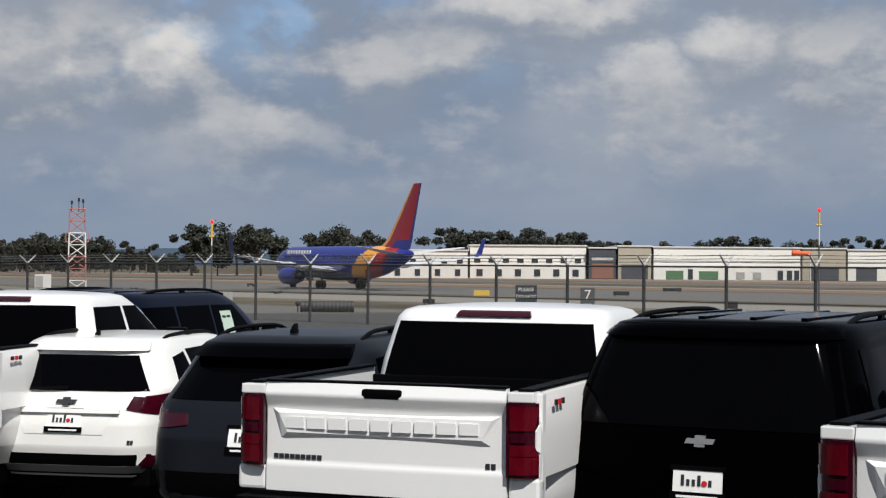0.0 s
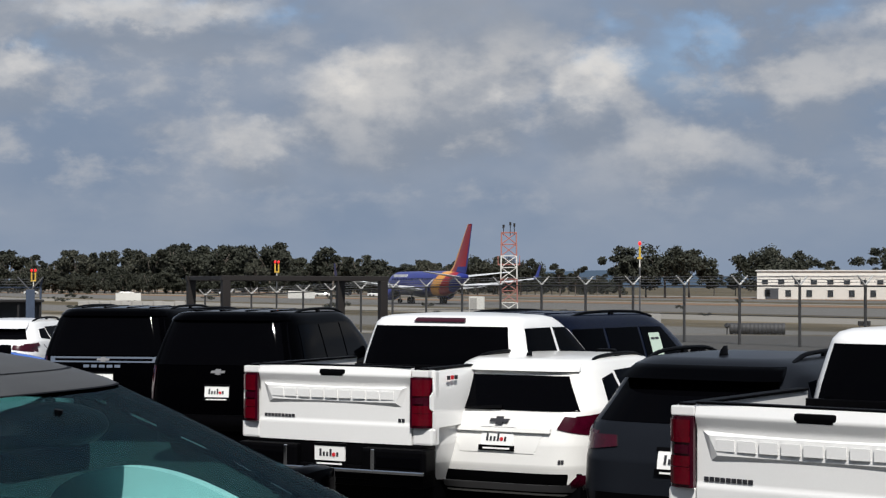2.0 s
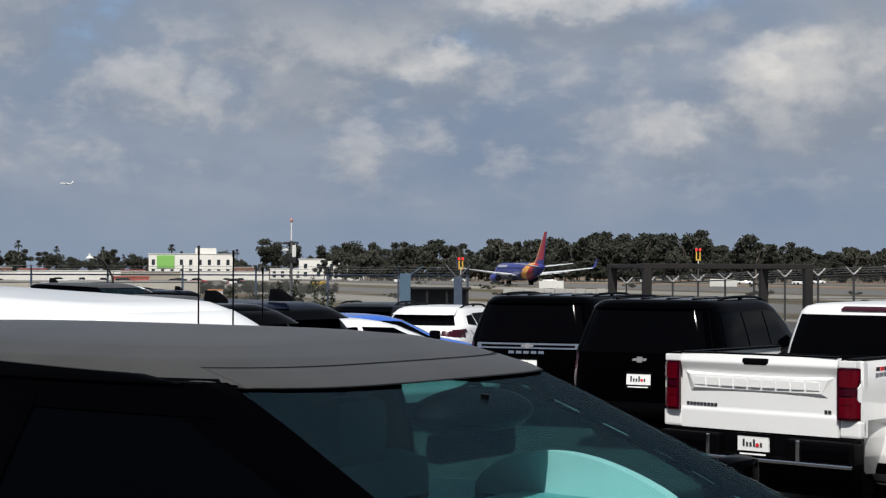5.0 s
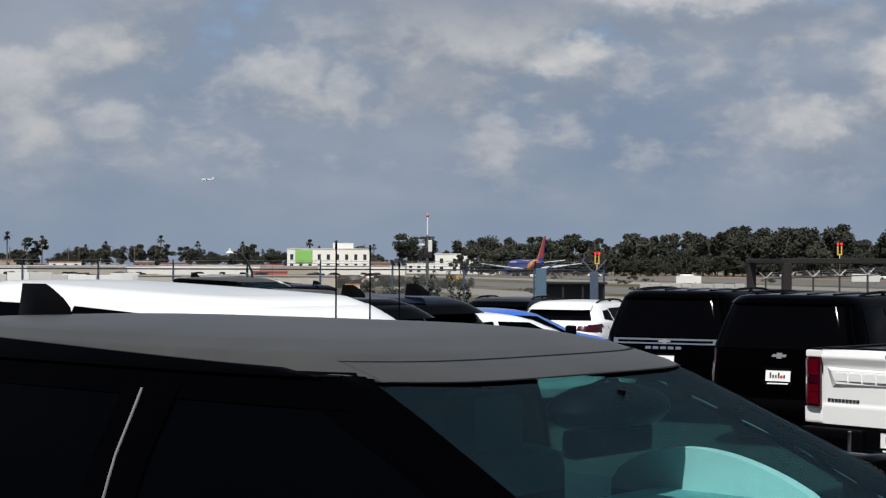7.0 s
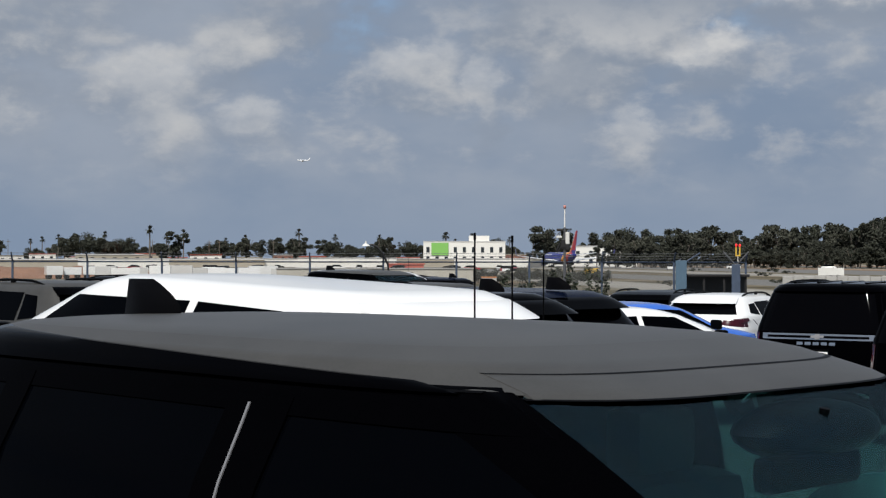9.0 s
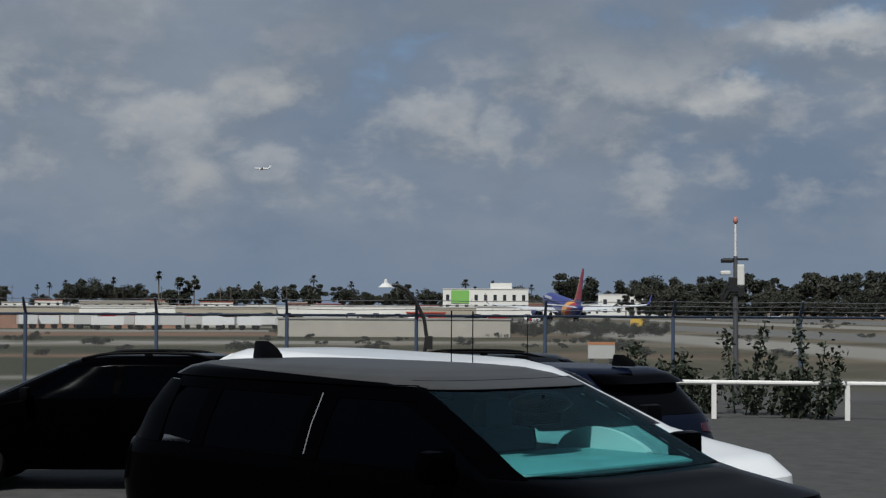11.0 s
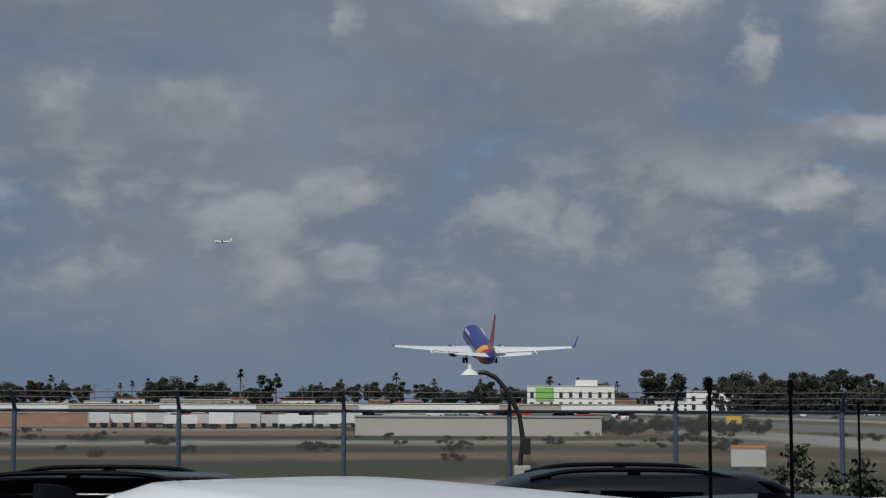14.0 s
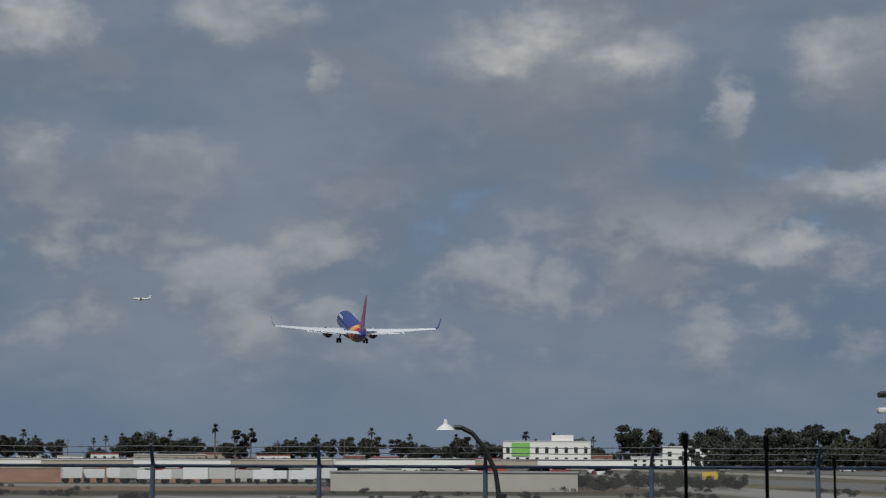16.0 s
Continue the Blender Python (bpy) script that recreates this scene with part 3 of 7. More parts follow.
    cab.mesh(bm, 0.95, 1.895, 80, 20, 0.03)
    smooth(part("cab", bm, WHITE, c, "white painted cab"), 45)
    rf = lambda y, z, off=0.0: cab.rear(y, z, off)
    panel("rear_window", rf, [(0.84, 1.30), (-0.84, 1.30), (-0.745, 1.79), (0.745, 1.79)], GLASS_D, c, "black tinted rear window", 0.008, 0.03, 16, 8)
    panel("stop_lamp", rf, [(0.29, 1.835), (-0.29, 1.835), (-0.27, 1.875), (0.27, 1.875)], LAMP_D, c, "long dark red stop lamp", 0.03, 0.05, 8, 2)
    for s in (1, -1):
        sf = lambda x, z, off=0.0, s=s: cab.side(x, z, off, s)
        panel("side_window", sf, [(2.36, 1.36), (3.15, 1.36), (3.1, 1.77), (2.46, 1.77)], GLASS_B, c, "dark side window", 0.008, 0.03, 8, 6)
        panel("side_window", sf, [(3.24, 1.36), (4.2, 1.36), (3.55, 1.765), (3.18, 1.77)], GLASS_B, c, "dark side window", 0.008, 0.03, 8, 6)
        bm = bmesh.new()
        block(bm, (4.0, s * 1.12 - 0.11, 1.30), (4.12, s * 1.12 + 0.11, 1.52), 0.03)
        smooth(part("door_mirror", bm, PLASTIC, c))
    panel("windshield", lambda y, z, off=0.0: cab.front(y, z, off), [(-0.8, 1.3), (0.8, 1.3), (0.66, 1.8), (-0.66, 1.8)], GLASS_D, c, "windshield", 0.008, 0.03, 12, 6)
    under(c, 0.3, 5.5, 0.8)
    wheels(c, 1.35, 4.95, 0.83, 0.40, 0.28)
    return c


def wagon(name, m, label, paint, keys, glass, lamps, belt, opts, group="parked cars"):
    """An SUV or hatchback: a hull with windows, lamps, plate, rails and bumper laid on it."""
    c = thing(name, m, label, "car", group)
    h = Hull(keys)
    z0, z1 = keys[0][0], keys[-1][0]
    bm = bmesh.new()
    h.mesh(bm, z0, z1, 84, 30, opts.get("dome", 0.03))
    smooth(part("body", bm, paint, c, opts.get("body_label", "")), 45)
    r = lambda y, z, off=0.0: h.rear(y, z, off)
    panel("rear_window", r, glass, GLASS_D, c, "black tinted rear window", 0.007, 0.03, 18, 8)
    for s in (1, -1):
        sf = lambda x, z, off=0.0, s=s: h.side(x, z, off, s)
        for w in opts["side_windows"]:
            panel("side_window", sf, w, opts.get("side_glass", GLASS_B), c, "dark side window", 0.007, 0.03, 10, 6)
        for lc in lamps:
            lp = panel("tail_lamp", r, [(s * y, z) for y, z in lc], opts.get("lamp", LAMP_R), c, "dark red tail lamp", 0.012, 0.05, 8, 4)
        for q in opts.get("side_lamps", []):
            panel("tail_lamp", sf, q, opts.get("lamp", LAMP_R), c, "dark red tail lamp", 0.012, 0.05, 6, 4)
        if opts.get("rails"):
            x0, x1, y, z = opts["rails"]
            rack_rail(c, h, x0, x1, s * y, z, opts.get("rail_paint", PLASTIC), opts.get("rail_lift", 0.05))
        mx, my, mz = opts["mirror"]
        bm = bmesh.new()
        block(bm, (mx, s * my - 0.1, mz - 0.08), (mx + 0.1, s * my + 0.1, mz + 0.08), 0.035)
        smooth(part("door_mirror", bm, PLASTIC, c))
    fz = opts["windshield"]
    panel("windshield", lambda y, z, off=0.0: h.front(y, z, off), fz, GLASS_D, c, "windshield", 0.007, 0.03, 12, 6)
    for nm, cs, mt, *lift in opts.get("rear_panels", []):
        panel(nm, r, cs, mt, c, "", lift[0] if lift else 0.01, 0.04, 14, 4)
    if "spoiler" in opts:
        y, za, zb, back = opts["spoiler"]
        bm = bmesh.new()
        patch(bm, lambda a, b, off=0.0: h.rear(a, min(zb, za + b * (zb - za)), off + back * (1 - b * 0.8)), [(y, 0), (-y, 0), (-y * 0.95, 1), (y * 0.95, 1)], 0.0, 0.08, 16, 3)
        smooth(part("roof_spoiler", bm, opts.get("spoiler_paint", paint), c), 40)
    if "plate_z" in opts:
        show_plate(c, r, opts.get("plate_y", 0.0), opts["plate_z"])
    if "badge_z" in opts:
        emblem(c, r, opts["badge_z"], opts.get("badge_w", 0.2), opts.get("badge_paint"))
    if "wiper" in opts:
        z = opts["wiper"]
        panel("rear_wiper", r, [(0.36, z), (0.0, z + 0.015), (0.0, z + 0.04), (0.36, z + 0.02)], PLASTIC, c, "", 0.03, 0.02, 4, 1)
    if "fin" in opts:
        x, z, s = opts["fin"]
        shark_fin(c, (x, 0, z), s, opts.get("fin_paint", PLASTIC), 180)
    for b in opts.get("bars", []):
        bars("name_bar", r, *b[:5], b[5], c, 0.25, 0.012)
    under(c, 0.2, keys[1][2] - 0.2, keys[1][3] - 0.15)
    xr, xf, tr, wr = opts["wheels"]
    wheels(c, xr, xf, tr, wr)
    return c


def big_suv(m, label, paint, chrome_bar=False, plate=True):
    W = 1.02
    keys = [(0.35, 0.12, 5.2, W - 0.06, 8), (0.5, 0.0, 5.35, W - 0.01, 8), (0.72, 0.0, 5.35, W, 8), (0.95, 0.03, 5.3, W, 8), (1.10, 0.06, 5.15, W - 0.01, 8), (1.18, 0.08, 4.6, W - 0.015, 8),
            (1.25, 0.10, 4.05, W - 0.03, 8), (1.5, 0.20, 3.75, W - 0.10, 8), (1.72, 0.29, 3.4, W - 0.17, 7), (1.80, 0.32, 3.2, W - 0.21, 6.5), (1.845, 0.36, 3.05, W - 0.25, 6), (1.868, 0.46, 2.95, W - 0.33, 5)]
    o = {"side_windows": [[(0.5, 1.27), (1.35, 1.26), (1.35, 1.70), (0.62, 1.70)], [(1.43, 1.26), (2.3, 1.26), (2.3, 1.70), (1.43, 1.70)], [(2.38, 1.26), (3.55, 1.26), (3.0, 1.69), (2.38, 1.70)]],
         "rails": (0.7, 3.0, 0.72, 1.85), "rail_lift": 0.045, "mirror": (3.55, 1.12, 1.32), "windshield": [(-0.85, 1.28), (0.85, 1.28), (0.72, 1.74), (-0.72, 1.74)],
         "spoiler": (0.78, 1.765, 1.85, 0.05), "wheels": (1.1, 4.2, 0.80, 0.38), "dome": 0.02, "lamp": LAMP_D,
         "rear_panels": [("bumper_pad", [(0.9, 0.42), (-0.9, 0.42), (-0.92, 0.62), (0.92, 0.62)], PLASTIC)],
         "badge_z": 1.14 if not chrome_bar else 1.16, "badge_w": 0.19, "badge_paint": CONC_P, "side_lamps": []}
    if plate:
        o["plate_z"] = 0.90
    if chrome_bar:
        o["rear_panels"].append(("chrome_strip", [(0.78, 1.12), (-0.78, 1.12), (-0.78, 1.20), (0.78, 1.20)], CHROME))
        o["rear_panels"].append(("strip_inset", [(0.7, 1.145), (-0.7, 1.145), (-0.7, 1.175), (0.7, 1.175)], GLASS_D, 0.018))
        o["bars"] = [(0.28, -0.28, 1.07, 0.04, 5, CHROME)]
        o["badge_z"] = 1.162
    lamps = [[(0.86, 0.80), (0.985, 0.80), (0.96, 1.20), (0.84, 1.20)]]
    c = wagon("large_suv", m, label, paint, keys, [(0.90, 1.22), (-0.90, 1.22), (-0.76, 1.74), (0.76, 1.74)], lamps, 1.22, o, "large parked SUVs")
    for s in (1, -1):
        for k, (za, zb) in enumerate(((0.86, 0.93), (1.0, 1.08))):
            panel("lamp_lens", lambda y, z, off=0.0: Hull(keys).rear(y, z, off), [(s * 0.885, za), (s * 0.945, za), (s * 0.935, zb), (s * 0.88, zb)], LAMP_W if k == 0 else LAMP_R, c, "", 0.02, 0.02, 3, 2)
    for y in (-0.5, -0.17, 0.17, 0.5):
        boxed("roof_rib", (0.6, y - 0.02, 1.868), (2.6, y + 0.02, 1.888), paint, c, 0.006)
    return c


def small_suv(m, label):
    """A white compact crossover, seen from behind."""
    W = 0.91
    keys = [(0.34, 0.16, 4.3, W - 0.08, 6), (0.46, 0.03, 4.45, W - 0.03, 5.5), (0.62, 0.0, 4.5, W - 0.01, 5.5), (0.80, 0.02, 4.45, W, 5.5), (0.95, 0.07, 4.3, W, 5.5), (1.02, 0.10, 3.9, W - 0.01, 5.5),
            (1.10, 0.14, 3.45, W - 0.03, 5.5), (1.3, 0.30, 3.05, W - 0.14, 5.5), (1.44, 0.42, 2.7, W - 0.215, 5), (1.50, 0.47, 2.5, W - 0.26, 4.6), (1.53, 0.54, 2.4, W - 0.31, 4.2)]
    o = {"side_windows": [[(0.62, 1.12), (1.0, 1.08), (1.02, 1.40), (0.75, 1.36)], [(1.08, 1.07), (1.9, 1.06), (1.85, 1.43), (1.1, 1.42)], [(1.98, 1.06), (3.0, 1.06), (2.5, 1.40), (1.94, 1.43)]],
         "rails": (0.75, 2.3, 0.58, 1.515), "rail_lift": 0.04, "mirror": (2.95, 1.0, 1.12), "windshield": [(-0.72, 1.12), (0.72, 1.12), (0.58, 1.44), (-0.58, 1.44)],
         "spoiler": (0.60, 1.43, 1.50, 0.06), "wheels": (0.95, 3.65, 0.76, 0.34), "dome": 0.025, "plate_z": 0.85, "badge_z": 1.0, "badge_w": 0.19, "badge_paint": INK, "wiper": 1.09,
         "fin": (0.75, 1.55, 0.7), "lamp": LAMP_D, "side_lamps": [[(0.16, 0.92), (0.46, 1.02), (0.44, 1.07), (0.2, 1.05)]],
         "rear_panels": [("bumper_trim", [(0.86, 0.36), (-0.86, 0.36), (-0.86, 0.55), (0.86, 0.55)], PLASTIC), ("skid_strip", [(0.72, 0.38), (-0.72, 0.38), (-0.76, 0.45), (0.76, 0.45)], CONC_P, 0.02)],
         "bars": [(0.66, 0.52, 0.66, 0.025, 4, INK), (-0.58, -0.63, 0.66, 0.03, 2, INK)]}
    lamps = [[(0.55, 0.94), (0.90, 0.86), (0.88, 1.02), (0.60, 1.05)], [(0.62, 0.42), (0.86, 0.42), (0.86, 0.52), (0.72, 0.54)]]
    c = wagon("compact_suv", m, label, CREAM, keys, [(0.71, 1.09), (-0.71, 1.09), (-0.53, 1.39), (0.53, 1.39)], lamps, 1.09, o, "parked cars")
    h = Hull(keys)
    # recess round the plate
    panel("plate_recess", h.rear, [(0.36, 0.72), (-0.36, 0.72), (-0.44, 0.92), (0.44, 0.92)], CREAM, c, "", 0.004, 0.02, 10, 3)
    panel("recess_lip", h.rear, [(0.5, 0.905), (-0.5, 0.905), (-0.5, 0.94), (0.5, 0.94)], CREAM, c, "", 0.035, 0.04, 10, 2)
    return c


def mid_suv(m, label, paint, name="mid_size_suv", fin=True, rails=True, tall=0.0, plate=False, fin_size=1.0, fin_x=1.0, rail_paint=None, stretch=1.0, longer=0.0):
    W = 0.95
    t = tall
    keys = [(0.34, 0.16, 4.5, W - 0.08, 6), (0.46, 0.03, 4.62, W - 0.03, 6), (0.65, 0.0, 4.66, W, 6), (0.90, 0.03, 4.62, W, 6), (1.02, 0.08, 4.45, W - 0.01, 6), (1.08, 0.11, 4.0, W - 0.02, 6),
            (1.15, 0.15, 3.6, W - 0.04, 6), (1.36 + t / 2, 0.34, 3.15, W - 0.14, 5.5), (1.54 + t, 0.50, 2.75, W - 0.22, 5.2), (1.60 + t, 0.55, 2.6, W - 0.26, 4.8), (1.645 + t, 0.66, 2.4, W - 0.34, 4.2)]
    o = {"side_windows": [[(0.66, 1.2), (1.05, 1.16), (1.1, 1.50 + t), (0.82, 1.48 + t)], [(1.12, 1.15), (2.0, 1.14), (1.95, 1.53 + t), (1.15, 1.52 + t)], [(2.08, 1.14), (3.15, 1.13), (2.6, 1.50 + t), (2.04, 1.53 + t)]],
         "mirror": (3.05, 1.05, 1.2), "windshield": [(-0.75, 1.18), (0.75, 1.18), (0.6, 1.54 + t), (-0.6, 1.54 + t)],
         "spoiler": (0.64, 1.50 + t, 1.60 + t, 0.14), "wheels": (0.98, 3.72, 0.8, 0.36), "dome": 0.03, "lamp": LAMP_D,
         "side_lamps": [[(0.15, 1.0), (0.5, 1.06), (0.46, 1.12), (0.18, 1.10)]],
         "rear_panels": [("bumper_trim", [(0.9, 0.36), (-0.9, 0.36), (-0.9, 0.66), (0.9, 0.66)], PLASTIC)], "spoiler_paint": BLACK if paint is not WHITE else WHITE}
    keys = [(k[0], k[1] * stretch, k[2] * stretch + longer, k[3], k[4] + (stretch - 1) * 5 + longer) for k in keys]
    o["side_windows"] = [[(x * stretch, z) for x, z in w] for w in o["side_windows"]]
    o["side_windows"][2] = [(x + longer * (x > 2.3 * stretch), z) for x, z in o["side_windows"][2]]
    o["side_lamps"] = [[(x * stretch, z) for x, z in w] for w in o["side_lamps"]]
    o["mirror"] = (o["mirror"][0] * stretch + longer, *o["mirror"][1:])
    o["wheels"] = (0.98 * stretch, 3.72 * stretch + longer, 0.8, 0.36)
    if rails:
        o["rails"], o["rail_lift"] = (0.85 * stretch, 2.5 * stretch, 0.6, 1.64 + t), 0.045
        if rail_paint:
            o["rail_paint"] = rail_paint
    if fin:
        o["fin"] = (fin_x, 1.665 + t, fin_size)
    if plate:
        o["plate_z"] = 0.92
    lamps = [[(0.50, 1.0), (0.94, 0.94), (0.91, 1.08), (0.52, 1.08)]]
    return wagon(name, m, label, paint, keys, [(0.72, 1.18), (-0.72, 1.18), (-0.60, 1.5 + t), (0.60, 1.5 + t)], lamps, 1.18, o)


def coupe_suv(m, label, paint):
    """A low fastback crossover."""
    W = 0.93
    keys = [(0.34, 0.16, 4.3, W - 0.08, 5), (0.46, 0.03, 4.45, W - 0.03, 5), (0.70, 0.0, 4.5, W, 5), (0.92, 0.06, 4.4, W, 5), (1.0, 0.16, 4.0, W - 0.02, 5),
            (1.08, 0.32, 3.5, W - 0.05, 4.5), (1.25, 0.72, 3.1, W - 0.14, 4.2), (1.38, 1.05, 2.75, W - 0.22, 4), (1.44, 1.25, 2.5, W - 0.28, 3.6), (1.47, 1.45, 2.3, W - 0.36, 3.2)]
    o = {"side_windows": [[(0.95, 1.09), (1.9, 1.06), (1.9, 1.38), (1.35, 1.36)], [(1.98, 1.06), (3.15, 1.06), (2.5, 1.36), (1.98, 1.38)]],
         "mirror": (2.95, 1.03, 1.12), "windshield": [(-0.72, 1.12), (0.72, 1.12), (0.56, 1.4), (-0.56, 1.4)], "fin": (1.5, 1.48, 0.8), "wheels": (0.95, 3.6, 0.78, 0.35), "dome": 0.03, "lamp": LAMP_D}
    return wagon("coupe_crossover", m, label, paint, keys, [(0.70, 1.1), (-0.70, 1.1), (-0.58, 1.34), (0.58, 1.34)], [[(0.5, 0.93), (0.92, 0.9), (0.9, 0.98), (0.5, 1.0)]], 1.1, o)


# ---- ground ----
def build_ground():
    """One sheet from the lot to the horizon, finer near by; bands of tarmac and dry grass beyond the fence."""
    radii = [0.0] + list(np.linspace(1, 36, 36)) + list(np.geomspace(38, 4600, 70))
    bm = bmesh.new()
    seg = 120
    rings = []
    for r in radii[1:]:
        rings.append([bm.verts.new((r * math.sin(k * math.tau / seg), r * math.cos(k * math.tau / seg), ground_z(r * math.sin(k * math.tau / seg), r * math.cos(k * math.tau / seg)))) for k in range(seg)])
    c = bm.verts.new((0, 0, ground_z(0, 0)))
    for k in range(seg):
        bm.faces.new((c, rings[0][k], rings[0][(k + 1) % seg]))
    for p, q in zip(rings, rings[1:]):
        for k in range(seg):
            bm.faces.new((p[k], q[k], q[(k + 1) % seg], p[(k + 1) % seg]))
    g = smooth(part("ground", bm, ground_material()))
    tagged(g, "asphalt lot running into a dry grassy airfield with tarmac strips", "ground", kind="structure")


RUNWAY = 48.0    # bearing of the runway


def ground_material():
    mt = bpy.data.materials.new("lot_and_airfield")
    mt.use_nodes = True
    add, link = nodes_of(mt.node_tree)
    out, b = add("ShaderNodeOutputMaterial"), add("ShaderNodeBsdfPrincipled", Roughness=0.95)
    b.inputs["Specular IOR Level"].default_value = 0.15
    link(b.outputs[0], out.inputs["Surface"])
    geo = add("ShaderNodeNewGeometry")
    rot = add("ShaderNodeMapping")
    rot.inputs["Rotation"].default_value = (0, 0, radians(-RUNWAY))
    link(geo.outputs["Position"], rot.inputs["Vector"])
    sep = add("ShaderNodeSeparateXYZ")
    link(rot.outputs[0], sep.inputs[0])            # x: across the runway, to the right of it
    wob = add("ShaderNodeTexNoise", Scale=0.02, Detail=4.0)
    link(geo.outputs["Position"], wob.inputs["Vector"])
    ln = add("ShaderNodeVectorMath", op="LENGTH")
    link(geo.outputs["Position"], ln.inputs[0])
    grass_n = add("ShaderNodeTexNoise", Scale=0.05, Detail=8.0, Roughness=0.65)
    link(geo.outputs["Position"], grass_n.inputs["Vector"])
    grass = add("ShaderNodeValToRGB")
    e = grass.color_ramp.elements
    e[0].position, e[0].color = 0.35, (0.05, 0.042, 0.026, 1)
    e[1].position, e[1].color = 0.7, (0.19, 0.155, 0.105, 1)
    m = e.new(0.52)
    m.color = (0.10, 0.083, 0.052, 1)
    link(grass_n.outputs["Fac"], grass.inputs["Fac"])
    fine = add("ShaderNodeTexNoise", Scale=2.5, Detail=8.0, Roughness=0.7)
    link(geo.outputs["Position"], fine.inputs["Vector"])

    def toned(c1, c2):
        r = add("ShaderNodeValToRGB")
        r.color_ramp.elements[0].position, r.color_ramp.elements[0].color = 0.3, (*c1, 1)
        r.color_ramp.elements[1].position, r.color_ramp.elements[1].color = 0.7, (*c2, 1)
        link(fine.outputs["Fac"], r.inputs["Fac"])
        return r.outputs[0]
    tarmac = toned((0.10, 0.097, 0.092), (0.17, 0.165, 0.155))
    pale = toned((0.19, 0.18, 0.16), (0.28, 0.265, 0.235))
    lot = toned((0.05, 0.049, 0.047), (0.085, 0.083, 0.08))
    last = grass.outputs[0]

    def band(lo, hi, color, src, soft=1.5):
        nonlocal last
        mid, half = (lo + hi) / 2, (hi - lo) / 2
        d = add("ShaderNodeMath", op="SUBTRACT", i_1=mid)
        link(src, d.inputs[0])
        a = add("ShaderNodeMath", op="ABSOLUTE")
        link(d.outputs[0], a.inputs[0])
        mr = add("ShaderNodeMapRange", From_Min=half - soft, From_Max=half + soft, To_Min=1.0, To_Max=0.0)
        link(a.outputs[0], mr.inputs["Value"])
        mx = add("ShaderNodeMix")
        mx.data_type = "RGBA"
        link(mr.outputs[0], mx.inputs["Factor"]), link(last, mx.inputs[6]), link(color, mx.inputs[7])
        last = mx.outputs[2]
    x = sep.outputs[0]
    band(95, 112, pale, x)
    band(122, 168, tarmac, x)
    band(190, 200, pale, x)
    band(225, 255, tarmac, x)
    band(60, 78, tarmac, x)
    band(40, 52, pale, x)
    earth = toned((0.17, 0.10, 0.06), (0.26, 0.17, 0.11))
    band(172, 188, earth, x, 4)
    band(262, 300, earth, x, 6)
    band(300, 330, pale, x)
    # strips across the far side, left of the runway
    side = add("ShaderNodeMapRange", From_Min=10.0, From_Max=45.0, To_Min=1.0, To_Max=0.0)
    link(x, side.inputs["Value"])
    dw = add("ShaderNodeMath", op="MULTIPLY_ADD", i_1=26.0)
    wob2 = add("ShaderNodeTexNoise", Scale=0.11, Detail=6.0, Roughness=0.65)
    link(geo.outputs["Position"], wob2.inputs["Vector"])
    rough_edge = add("ShaderNodeMath", op="MULTIPLY_ADD", i_1=22.0)
    link(wob2.outputs["Fac"], rough_edge.inputs[0]), link(ln.outputs["Value"], rough_edge.inputs[2])
    link(wob.outputs["Fac"], dw.inputs[0]), link(rough_edge.outputs[0], dw.inputs[2])
    plain = last
    olive = toned((0.020, 0.023, 0.012), (0.055, 0.056, 0.028))
    brown = toned((0.12, 0.07, 0.045), (0.22, 0.13, 0.085))
    for lo, hi, tone in ((70, 112, olive), (114, 121, pale), (121, 150, olive), (150, 156, brown), (160, 176, olive), (182, 194, pale), (194, 214, olive), (214, 232, brown), (238, 252, pale), (256, 274, olive), (276, 286, pale), (290, 340, olive), (350, 366, pale), (400, 450, brown), (480, 540, olive), (560, 640, pale)):
        band(lo, hi, tone, dw.outputs[0], 5)
    mxs = add("ShaderNodeMix")
    mxs.data_type = "RGBA"
    link(side.outputs[0], mxs.inputs["Factor"]), link(plain, mxs.inputs[6]), link(last, mxs.inputs[7])
    last = mxs.outputs[2]
    band(-1, 76, lot, ln.outputs["Value"], 3)
    link(last, b.inputs["Base Color"])
    bp = add("ShaderNodeBump", Strength=0.35, Distance=0.03)
    link(fine.outputs["Fac"], bp.inputs["Height"]), link(bp.outputs[0], b.inputs["Normal"])
    return mt


build_ground()

# ---- the parked vehicles ----
pickup(stand(2.3, 9.6, -20), "white crew-cab pickup parked with its tailgate closed")
pickup(stand(19.4, 14.3, -11), "white crew-cab pickup beside a black large SUV")
pickup(stand(-20.2, 7.4, -32), "white crew-cab pickup beside a glossy black SUV")
big_suv(stand(-9.1, 9.8, -27), "glossy black large SUV with ribbed roof and dealer card", BLACK)
big_suv(stand(23.4, 19.6, 3), "glossy black large SUV with dealer card and roof rails", BLACK)
big_suv(stand(27.4, 22.6, 8), "black large SUV with a chrome strip across its tailgate", BLACK, chrome_bar=True)
navy_ = big_suv(stand(13.9, 18.3, -17), "dark navy large SUV with a price sticker in its window", NAVY, plate=False)
sticker_ = lambda x, z, off=0.0: Hull([(1.25, 0.10, 4.05, 0.99, 8), (1.5, 0.20, 3.75, 0.92, 8), (1.72, 0.29, 3.4, 0.85, 7)]).side(x, z, off, -1)
